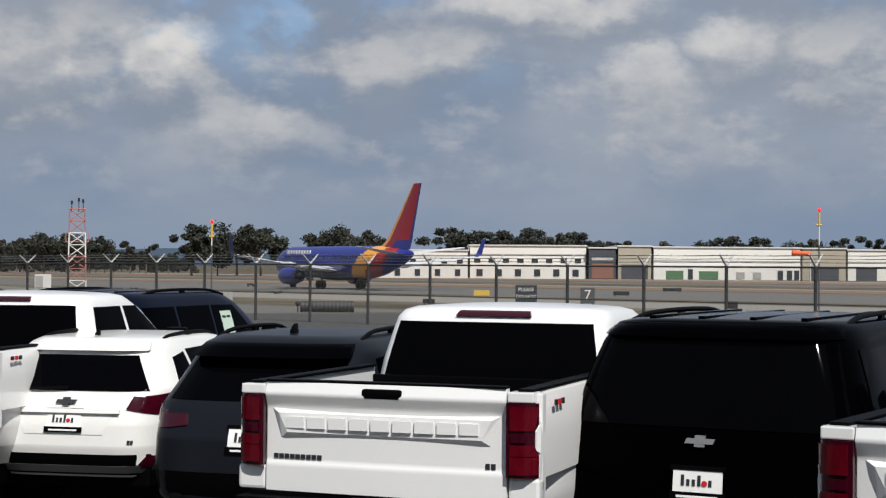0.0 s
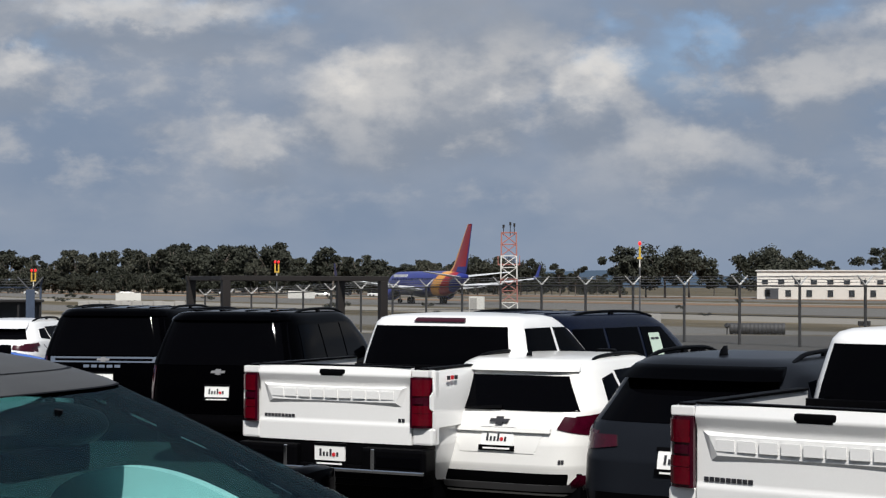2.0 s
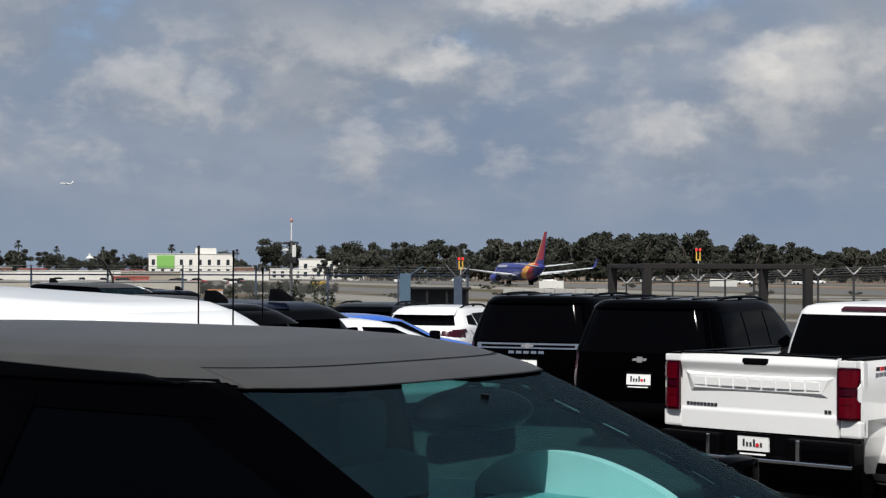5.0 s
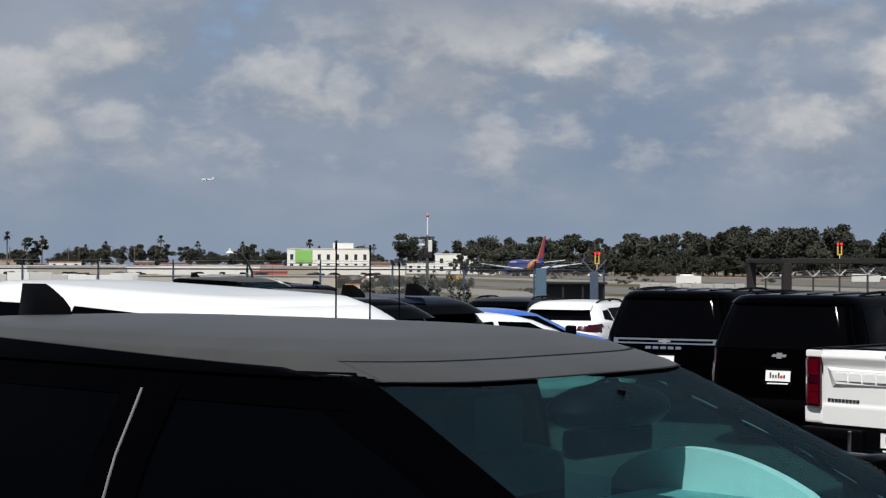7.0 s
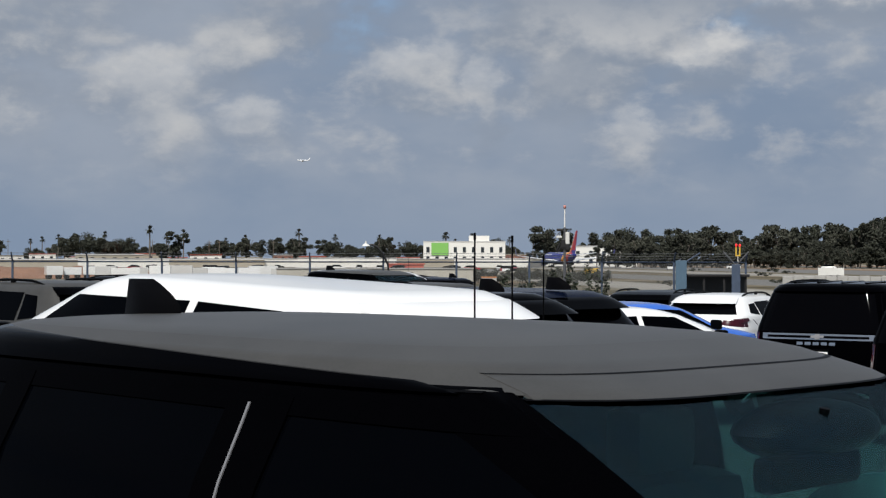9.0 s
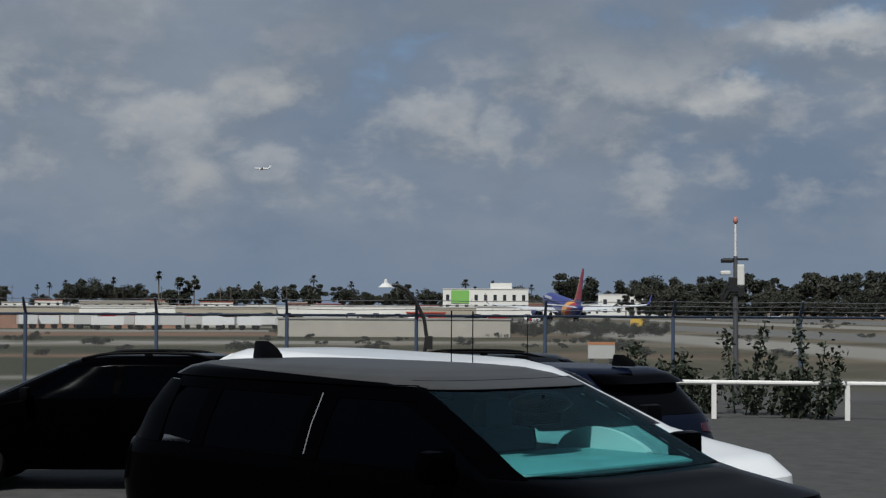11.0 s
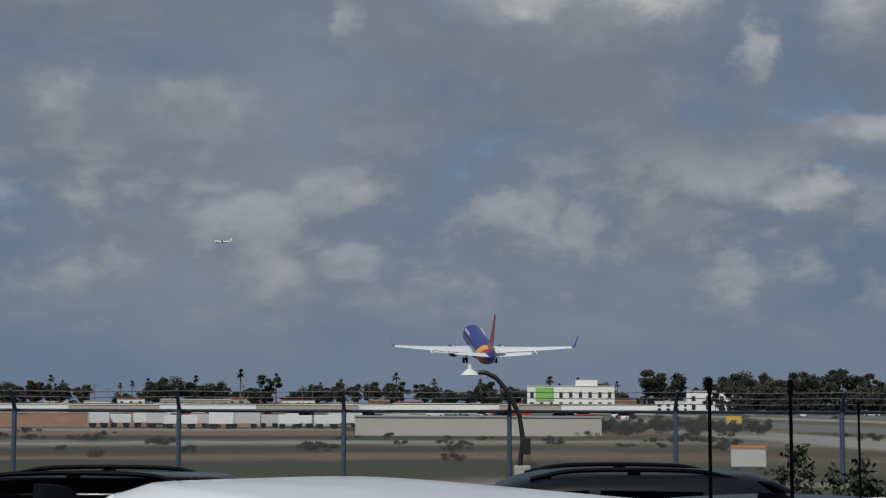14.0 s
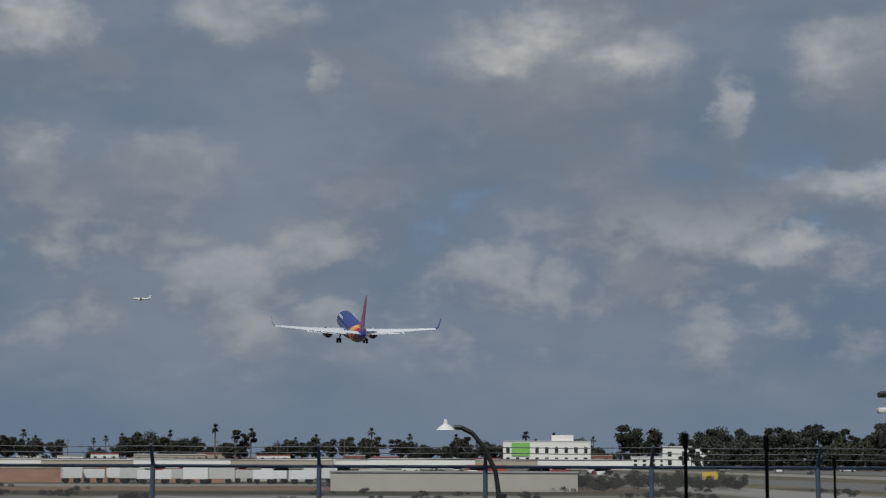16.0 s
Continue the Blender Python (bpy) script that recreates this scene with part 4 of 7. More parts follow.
panel("price_sticker", sticker_, [(2.55, 1.30), (2.86, 1.30), (2.86, 1.62), (2.55, 1.62)], surface("pale_green_sheet", (0.5, 0.62, 0.52), 0.7, vary=0.1), navy_, "pale green price sheet", 0.016, 0.006, 4, 4)
bars("sheet_bar", lambda y, z, off=0.0: sticker_(y, z, off + 0.012), 2.58, 2.83, 1.55, 0.025, 2, INK, navy_, 0.2, 0.008)
small_suv(stand(13.4, 14.2, -11), "pearl white compact crossover with black trim and dealer card")
mid_suv(stand(7.0, 11.8, -15), "dark grey crossover with roof rails and fin antenna", GREY, plate=True)
coupe_suv(stand(38.9, 21.0, -24), "low white fastback crossover among parked cars", WHITE)
coupe_suv(stand(36.9, 26.2, -14), "bright blue fastback crossover behind a white one", BLUE)
mid_suv(stand(33.6, 32.0, 15), "bronze grey SUV with black roof rails", GREY, fin=False, tall=-0.10)
mid_suv(stand(31.4, 30.5, 10), "white SUV with dark rear window", WHITE, fin=False, tall=-0.12)
mid_suv(pose(-5.92, 7.65, 0.33, 0, -2.0, 173), "long white SUV parked beside a dusty black crossover", WHITE, rails=False, fin=False, stretch=1.08, longer=0.8)
mid_suv(pose(-7.12, 9.78, 0.29, 0, 0, 173), "black crossover with a large fin antenna", BLACK, rails=False, fin_size=1.4, fin_x=0.74)
mid_suv(pose(-8.17, 12.07, 0.26, 0, 0, 173), "dark navy crossover with a large fin antenna", NAVY, rails=False, fin_size=1.6, fin_x=0.74)
for b_, d_, z_ in ((49.5, 27, 0.22), (42.2, 29, 0.16), (54.5, 24, 0.26)):
    p_ = at(b_, d_)
    mid_suv(pose(p_.x + 2.2, p_.y, z_ - 0.04, 0, 0, 173), "dusty dark SUV with black roof rails", DUSTY, fin=False, stretch=1.1)
for b_, d_ in ((39.6, 51), (44.4, 50), (49.6, 50.5)):
    p_ = at(b_, d_)
    mid_suv(pose(p_.x, p_.y, ground_z(p_.x, p_.y), 0, 0, 133 + 90), "dark grey SUV with black roof rails parked by the fence", GREY if b_ < 43 or b_ > 46 else BLACK, fin=False)


# round the second stand
mid_suv(pose(LATE.x - 5.75, LATE.y + 4.2, 0.31, 0, 1.0, -7), "long white SUV parked beside a dusty black crossover", WHITE, rails=False, fin=False, tall=-0.04, stretch=1.08, longer=0.8)
mid_suv(pose(LATE.x - 2.95, LATE.y + 5.85, 0.05, 0, 0, 173), "black crossover with a large fin antenna", BLACK, rails=False, fin_size=1.6, fin_x=0.74)
mid_suv(pose(LATE.x - 3.3, LATE.y + 8.0, 0.0, 0, 0, 173), "dark navy crossover with a large fin antenna", NAVY, rails=False, fin_size=1.7, fin_x=0.74)


def near_car():
    """The dusty black crossover close by, with a clear windshield and its cabin behind."""
    c = thing("black_crossover", pose(-5.58, 4.22, 0.418, 0, 0, 90 - 96.6), "dusty black crossover with a clear windshield and fin antenna", "car", "parked cars")
    keys = [(0.34, 0.16, 4.9, 0.86, 6), (0.5, 0.02, 5.05, 0.92, 6), (0.75, 0.0, 5.1, 0.95, 6), (0.95, 0.05, 5.0, 0.95, 6), (1.03, 0.08, 4.5, 0.94, 5.5), (1.07, 0.12, 4.35, 0.93, 5),
            (1.25, 0.16, 3.95, 0.87, 4.8), (1.42, 0.30, 3.56, 0.785, 4.8), (1.50, 0.42, 3.36, 0.75, 4.6), (1.55, 0.52, 3.18, 0.70, 4.4), (1.58, 0.65, 3.0, 0.63, 4.0), (1.592, 0.8, 2.8, 0.55, 3.6)]
    h = Hull(keys)
    bm = bmesh.new()
    h.mesh(bm, 0.34, 1.06, 84, 14)
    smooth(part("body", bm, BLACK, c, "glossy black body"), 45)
    bm = bmesh.new()
    h.mesh(bm, 1.495, 1.592, 96, 9, 0.014)
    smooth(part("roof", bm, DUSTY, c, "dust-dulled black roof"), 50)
    fr = h.front
    # roof header, glass and pillars
    clear = window_glass("green_tinted_glass", (0.55, 0.80, 0.78), 0.3)
    ws = panel("windshield", fr, [(-0.80, 1.08), (0.80, 1.08), (0.655, 1.492), (-0.655, 1.492)], window_glass("clear_glass", (0.64, 0.82, 0.84), 0.09), c, "clear windshield", 0.0, 0.006, 24, 12)
    ws.visible_shadow = False
    for s in (1, -1):
        sf = lambda x, z, off=0.0, s=s: h.side(x, z, off, s)
        bm = bmesh.new()
        patch(bm, lambda u, v, off=0.0, s=s: h.front(s * (0.80 + 0.075 * u - (v - 1.06) * 0.345), v, off), [(0, 1.06), (1, 1.06), (1, 1.5), (0, 1.5)], 0.012, 0.05, 4, 10)
        smooth(part("front_pillar", bm, BLACK, c, "black front pillar"), 40)
        panel("roof_edge", sf, [(0.75, 1.42), (3.32, 1.42), (3.12, 1.508), (0.8, 1.508)], BLACK, c, "", 0.006, 0.05, 20, 4)
        panel("roof_shoulder", sf, [(0.72, 1.495), (3.05, 1.495), (2.9, 1.515), (0.85, 1.572)], BLACK, c, "", 0.018, 0.03, 24, 4)
        pane = clear if s > 0 else GLASS_B
        for nm, cs in (("side_window", [(2.54, 1.06), (3.66, 1.06), (3.16, 1.435), (2.54, 1.435)]), ("quarter_window", [(3.66, 1.06), (3.95, 1.06), (3.30, 1.435), (3.16, 1.435)])):
            panel(nm, sf, cs, pane, c, "green-tinted door glass" if s > 0 else "dark door glass", 0.0, 0.008, 10, 6).visible_shadow = s < 0
        panel("side_window", sf, [(1.30, 1.06), (2.30, 1.06), (2.32, 1.445), (1.36, 1.445)], GLASS_B, c, "dark door window", 0.0, 0.02, 10, 6)
        panel("side_window", sf, [(0.55, 1.12), (1.2, 1.08), (1.26, 1.445), (0.95, 1.445)], GLASS_B, c, "dark rear quarter window", 0.0, 0.02, 8, 6)
        for xa, xb in ((2.30, 2.54), (1.2, 1.34), (0.35, 0.8)):
            panel("pillar", sf, [(xa, 1.05), (xb, 1.05), (xb + 0.03, 1.46), (xa + 0.03 + (0.2 if xa < 0.5 else 0), 1.46)], BLACK, c, "", 0.008, 0.03, 4, 6)
        panel("window_strip", sf, [(2.412, 1.08), (2.42, 1.08), (2.42, 1.44), (2.412, 1.44)], CONC_P, c, "", 0.012, 0.01, 1, 6)
        panel("roof_seam", sf, [(1.2, 1.497), (3.1, 1.497), (3.1, 1.501), (1.2, 1.501)], PLASTIC, c, "", 0.009, 0.01, 14, 1)
        bm = bmesh.new()
        block(bm, (3.65, s * 1.05 - 0.11, 1.02), (3.77, s * 1.05 + 0.11, 1.2), 0.04)
        smooth(part("door_mirror", bm, BLACK, c))
    # white dashes painted as sun glints on the trim at the windshield's side
    bm = bmesh.new()
    pts = [h.front(0.872 - (z - 1.06) * 0.345, z, 0.03) for z in np.linspace(1.08, 1.48, 13)]
    for p, q in list(zip(pts, pts[1:]))[::2]:
        tube(bm, p, q, 0.014, None, 6)
    part("bright_strip", bm, WHITE, c, "white dashes for sun glints on the pillar trim")
    # cabin
    # teal stands for the dashboard's reflection in the glass, put into the colour
    teal = surface("dash_reflection_teal", (0.13, 0.36, 0.35), 0.6, vary=0.3, scale=4)
    trim = surface("cabin_trim", (0.022, 0.032, 0.038), 0.7, vary=0.2)
    # pale tone that imitates light seen through the cabin glass
    pale = surface("pale_cabin_light", (0.5, 0.72, 0.68), 0.7, vary=0.15)
    bm = bmesh.new()
    block(bm, (3.10, -0.74, 0.90), (4.05, 0.74, 1.085), 0.06)
    smooth(part("dashboard", bm, teal, c, "dashboard coloured with its teal reflection"))
    # added patch, coloured as the next car's sunlit white hood through the glass
    bm = bmesh.new()
    for i in range(25):
        u = i / 24
        x, top = 2.96 + 0.74 * u, 1.09 + 0.125 * math.sin(math.pi * u ** 0.8) ** 0.8 if 0 < u < 1 else 1.09
        ring = [bm.verts.new((x, 0.70 + dy, z)) for dy, z in ((0, 1.05), (0.0, top), (0.05, top), (0.06, 1.05))]
        if i:
            for j in range(4):
                bm.faces.new((last[j], last[(j + 1) % 4], ring[(j + 1) % 4], ring[j]))
        else:
            bm.faces.new(ring)
        last = ring
    bm.faces.new(last[::-1])
    smooth(part("sun_shade", bm, pale, c, "added pale patch standing for a sunlit white hood"), 50)
    bm = bmesh.new()
    block(bm, (3.44, -0.20, 1.27), (3.50, 0.16, 1.355), 0.026)
    tube(bm, (3.48, 0, 1.35), (3.50, 0, 1.45), 0.012)
    smooth(part("rear_view_mirror", bm, PLASTIC, c, "black rear-view mirror"))
    bm = bmesh.new()
    bmesh.ops.create_uvsphere(bm, u_segments=20, v_segments=10, radius=1, matrix=Matrix.Translation((3.40, 0.08, 1.39)) @ Matrix.Diagonal((0.13, 0.24, 0.07, 1)))
    smooth(part("sensor_pod", bm, PLASTIC, c, "dark sensor housing"))
    for s in (1, -1):
        bm = bmesh.new()
        block(bm, (2.6, s * 0.38 - 0.25, 0.55), (2.85, s * 0.38 + 0.25, 1.2), 0.07)
        block(bm, (2.62, s * 0.38 - 0.13, 1.18), (2.76, s * 0.38 + 0.13, 1.38), 0.05)
        smooth(part("seat", bm, trim, c, "front seat"))
    # the lining's pale tone is put in for the cabin light behind the mirror
    boxed("far_door_lining", (2.3, 0.68, 0.6), (3.3, 0.74, 1.03), pale, c, 0.02, "door lining in a pale tone for cabin light")
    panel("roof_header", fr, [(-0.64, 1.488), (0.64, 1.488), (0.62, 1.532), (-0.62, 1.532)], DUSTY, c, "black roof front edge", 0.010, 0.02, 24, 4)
    panel("roof_seam", fr, [(-0.62, 1.532), (0.62, 1.532), (0.62, 1.5337), (-0.62, 1.5337)], PLASTIC, c, "", 0.012, 0.02, 24, 1)
    panel("roof_seam", fr, [(-0.65, 1.486), (0.65, 1.486), (0.65, 1.489), (-0.65, 1.489)], PLASTIC, c, "", 0.012, 0.02, 24, 1)
    boxed("rear_seats", (1.2, -0.7, 0.5), (1.9, 0.7, 1.15), trim, c, 0.05)
    boxed("cabin_floor", (2.2, -0.8, 0.5), (4.0, 0.8, 0.6), trim, c)
    shark_fin(c, (0.78, 0, 1.585), 1.8, PLASTIC, 0)
    panel("rear_window", h.rear, [(0.7, 1.12), (-0.7, 1.12), (-0.5, 1.44), (0.5, 1.44)], GLASS_D, c, "", 0.0, 0.02, 10, 5)
    wheels(c, 1.0, 4.05, 0.8, 0.37)
    return c


copy_thing(near_car(), pose(LATE.x - 3.6, LATE.y + 1.93, 0.32, 0, 0, -6.6))


def whips():
    for b_, d_, top, base in ((39.12, 7.4, 2.31, 0), (37.9, 7.5, 2.30, 0), (36.85, 8.3, 2.22, 0), (34.3, 3.3, 2.255, 1), (31.5, 3.25, 2.25, 1), (29.2, 5.0, 2.21, 1)):
        p = at(b_, d_) + LATE * base
        z = ground_z(p.x, p.y)
        w = thing("marker_whip", pose(p.x, p.y, z), "thin black whip pole standing between parked cars", "pole", "whip poles")
        bm = bmesh.new()
        tube(bm, (0, 0, 0.04), (0, 0, top - z), 0.006, 0.0035, 8)
        part("mast", bm, PLASTIC, w)
        bm = bmesh.new()
        tube(bm, (0, 0, 0), (0, 0, 0.05), 0.09, 0.07, 14)
        part("foot", bm, RUBBER, w)
        bm = bmesh.new()
        tube(bm, (0, 0, top - z - 0.03), (0, 0, top - z), 0.0055, 0.0055, 8)
        part("tip", bm, PLASTIC, w)


whips()


# ---- fences ----
def fence(name, a, b, spacing, height, arms, label, material, base_z=None):
    a, b = Vector(a), Vector(b)
    n = max(1, round((b - a).length / spacing))
    d = (b - a).normalized()
    side = Vector((-d.y, d.x, 0))
    f = thing(name, Matrix(), label, "fence", kind="structure")

    def foot(i):
        p = a.lerp(b, i / n)
        return Vector((p.x, p.y, ground_z(p.x, p.y) - 0.02))
    bm = bmesh.new()
    tube(bm, (0, 0, 0), (0, 0, height), 0.055 if arms == 2 else 0.045, None, 10)
    bmesh.ops.create_uvsphere(bm, u_segments=10, v_segments=6, radius=0.045, matrix=Matrix.Translation((0, 0, height)))
    me = bpy.data.meshes.new("post")
    bm.to_mesh(me), bm.free()
    me.materials.append(material)
    bm = bmesh.new()
    for s in ((1, -1) if arms == 2 else (1,)):
        q = side * s
        tube(bm, Vector((0, 0, height)), Vector((q.x * 0.42, q.y * 0.42, height + 0.36)) if arms == 2 else Vector((q.x * 0.30, q.y * 0.30, height + 0.36)), 0.04, 0.028, 6)
    arm = bpy.data.meshes.new("arm")
    bm.to_mesh(arm), bm.free()
    arm.materials.append(ARM_PALE if arms == 2 else material)
    for i in range(n + 1):
        p = foot(i)
        o = new("post", me)
        o.parent, o.location = f, p
        r = new("barb_arm", arm)
        r.parent = o
    bm = bmesh.new()
    for i in range(n):
        tube(bm, foot(i) + Vector((0, 0, height - 0.03)), foot(i + 1) + Vector((0, 0, height - 0.03)), 0.03, None, 8)
        if arms == 2:
            tube(bm, foot(i) + Vector((0, 0, height * 0.5)), foot(i + 1) + Vector((0, 0, height * 0.5)), 0.014, None, 6)
    part("top_rail", bm, material, f, "round top rail")
    bm = bmesh.new()
    for k in (0.35, 0.68, 1.0):
        for s in ((1, -1) if arms == 2 else (1,)):
            for i in range(n):
                o = side * (s * (0.42 if arms == 2 else 0.30) * k) + Vector((0, 0, height + 0.33 * k))
                p, q = foot(i) + o, foot(i + 1) + o
                mid = (p + q) / 2 - Vector((0, 0, 0.02))
                tube(bm, p, mid, 0.008, None, 4), tube(bm, mid, q, 0.008, None, 4)
                for j in range(6):
                    c = p.lerp(q, (j + 0.5) / 6)
                    tube(bm, c - Vector((0, 0, 0.03)), c + Vector((0.02, 0.02, 0.03)), 0.006, None, 3)
    part("barbed_wire", bm, GALV, f, "strands of barbed wire")
    bm = bmesh.new()
    for i in range(n):
        p, q = foot(i), foot(i + 1)
        up = Vector((0, 0, height - 0.03))
        bm.faces.new([bm.verts.new(v) for v in (p + Vector((0, 0, 0.03)), q + Vector((0, 0, 0.03)), q + up, p + up)])
    part("chain_link", bm, MESHWIRE, f, "grey chain-link mesh")
    return f


MESHWIRE = see_through("chain_link_mesh", (0.16, 0.16, 0.16), 0.80, 0.6)
DA, NA = 43.7, -40.0
na = at(NA, 1)
along = Vector((-na.y, na.x, 0))          # to the left


def on_a(bearing, extra=0.0):
    return at(bearing, (DA + extra) / math.cos(radians(bearing - NA)))


fence("perimeter_fence", on_a(-34) - along * 0.72, on_a(24) - along * 0.72, 3.05, 2.28, 2, "chain-link perimeter fence with barbed wire on forked arms", POST_G)
nb = at(43, 67)
tb = Vector((-math.cos(radians(43)), -math.sin(radians(43)), 0))   # to the left along the far fence
# posts line up with the lamp
start = nb - tb * 16.08
fence("airfield_fence", start, nb + tb * 32.72, 3.05, 2.12, 1, "chain-link fence with dark posts and barbed wire", POST_BLUE)


# ---- airfield fixtures ----
RED_GLOW = glowing("red_beacon", (1.0, 0.02, 0.02), 0.9)
MAST_RED = surface("faded_red_paint", (0.42, 0.17, 0.14), 0.6, vary=0.2)
MAST_WHITE = surface("white_mast_paint", (0.7, 0.68, 0.64), 0.6, vary=0.1)
YELLOW = surface("yellow_paint", (0.62, 0.40, 0.05), 0.6, vary=0.15)
CONC = surface("concrete", (0.34, 0.33, 0.31), 0.9, vary=0.18, scale=2, bump=0.2)
SIGN_D = surface("dark_sign", (0.02, 0.025, 0.03), 0.6)
BRONZE = surface("dark_bronze", (0.012, 0.011, 0.011), 0.5)
BOX_W = surface("cabinet_white", (0.62, 0.61, 0.57), 0.6, vary=0.08)


def spot(bearing, dist, turn=None):
    p = at(bearing, dist)
    return pose(p.x, p.y, ground_z(p.x, p.y), 0, 0, bearing if turn is None else turn)


def letter(text, size, material, parent, m):
    cu = bpy.data.curves.new("lettering", "FONT")
    cu.body, cu.size, cu.extrude, cu.align_x, cu.align_y = text, size, 0.004, "CENTER", "CENTER"
    tmp = bpy.data.objects.new("lettering", cu)
    me = bpy.data.meshes.new_from_object(tmp)
    me.materials.clear()
    me.materials.append(material)
    ob = new("lettering", me)
    ob.parent, ob.matrix_local = parent, m
    return ob


def lattice_tower():
    t = thing("lattice_tower", spot(12.95, 118), "red and white lattice tower with small antennas", "tower")
    h, n = 6.9, 8
    for lv in range(4):
        za, zb = h * lv / 4, h * (lv + 1) / 4
        bm = bmesh.new()
        wa, wb = 0.66 - 0.03 * lv, 0.66 - 0.03 * (lv + 1)
        cs = [(1, 1), (-1, 1), (-1, -1), (1, -1)]
        for k in range(4):
            a, b = cs[k], cs[(k + 1) % 4]
            tube(bm, (a[0] * wa, a[1] * wa, za), (a[0] * wb, a[1] * wb, zb), 0.05, None, 6)
            for s in range(2):
                z0, z1 = za + (zb - za) * s / 2, za + (zb - za) * (s + 1) / 2
                tube(bm, (a[0] * wa, a[1] * wa, z0), (b[0] * wb, b[1] * wb, z1), 0.028, None, 5)
                tube(bm, (b[0] * wa, b[1] * wa, z0), (a[0] * wb, a[1] * wb, z1), 0.028, None, 5)
                tube(bm, (a[0] * wa, a[1] * wa, z1), (b[0] * wb, b[1] * wb, z1), 0.028, None, 5)
        part("tower_section", bm, MAST_WHITE if lv in (0, 2) else MAST_RED, t, "white section" if lv in (0, 2) else "red section")
    for x, y, z, l in ((0.4, 0, h, 0.9), (-0.4, 0.2, h, 0.7), (0.1, 0.3, h, 1.1)):
        bm = bmesh.new()
        tube(bm, (x, y, z - 0.2), (x, y, z + l * 0.6), 0.03)
        block(bm, (x - 0.08, y - 0.08, z + l * 0.5), (x + 0.08, y + 0.08, z + l * 0.5 + 0.25))
        part("antenna", bm, BRONZE, t)
    bm = bmesh.new()
    block(bm, (-0.8, -0.5, 4.5), (0.8, 0.5, 4.58))
    for s in (-0.8, 0.8):
        tube(bm, (s, 0, 4.5), (s, 0, 5.2), 0.03)
    part("platform", bm, MAST_RED, t)
    c = thing("equipment_cabinet", spot(14.0, 112), "white equipment cabinet on a slab by the tower", "cabinet")
    boxed("slab", (-1.2, -0.8, 0), (1.2, 0.8, 0.3), CONC, c)
    boxed("body", (-0.75, -0.5, 0.3), (0.35, 0.5, 2.2), BOX_W, c, 0.03)
    boxed("door", (-0.7, -0.53, 0.4), (-0.2, -0.5, 2.1), CONC, c, 0.01)
    boxed("side_unit", (0.45, -0.4, 0.3), (1.1, 0.4, 0.95), BOX_W, c, 0.03)
    c = thing("small_box", spot(15.6, 112), "small white utility box on the grass", "box")
    boxed("body", (-0.35, -0.3, 0), (0.35, 0.3, 0.8), BOX_W, c, 0.03)
    boxed("lid", (-0.38, -0.33, 0.8), (0.38, 0.33, 0.85), CONC, c)


lattice_tower()


def beacon_pole(bearing, dist, top, double=False, body=YELLOW):
    b = thing("beacon_pole", spot(bearing, dist), "slim pole with a red obstruction light", "beacon", "obstruction lights")
    z = ground_z(*at(bearing, dist).xy)
    h = top - z
    s = dist / (145 if double else 100)
    bm = bmesh.new()
    tube(bm, (0, 0, 0), (0, 0, h * 0.7), 0.05 * s, None, 8)
    part("pole", bm, GALV, b)
    bm = bmesh.new()
    for x in ((-0.16 * s, 0.16 * s) if double else (0,)):
        tube(bm, (x, 0, h - 1.25 * s), (x, 0, h - 0.45 * s), 0.065 * s, None, 8)
    tube(bm, (-0.16 * s, 0, h - 1.2 * s), (0.16 * s, 0, h - 1.2 * s), 0.06 * s)
    part("bracket", bm, body, b, "yellow bracket")
    bm = bmesh.new()
    tube(bm, (0, 0, h * 0.7), (0, 0, h - 1.2 * s), 0.04 * s)
    part("neck", bm, MAST_WHITE, b)
    for x in ((-0.16 * s, 0.16 * s) if double else (0,)):
        bm = bmesh.new()
        bmesh.ops.create_uvsphere(bm, u_segments=14, v_segments=8, radius=0.10 * s, matrix=Matrix.Translation((x, 0, h - 0.28 * s)) @ Matrix.Diagonal((1, 1, 1.3, 1)))
        smooth(part("red_light", bm, RED_GLOW, b, "glowing red light"), 60)


beacon_pole(8.27, 92, 2.2 + 92 * 0.0295)
beacon_pole(-13.3, 52, 2.2 + 52 * 0.0385)
beacon_pole(21.28, 150, 2.2 + 150 * 0.0165, True)
beacon_pole(29.75, 90, 2.2 + 90 * 0.0105, True)


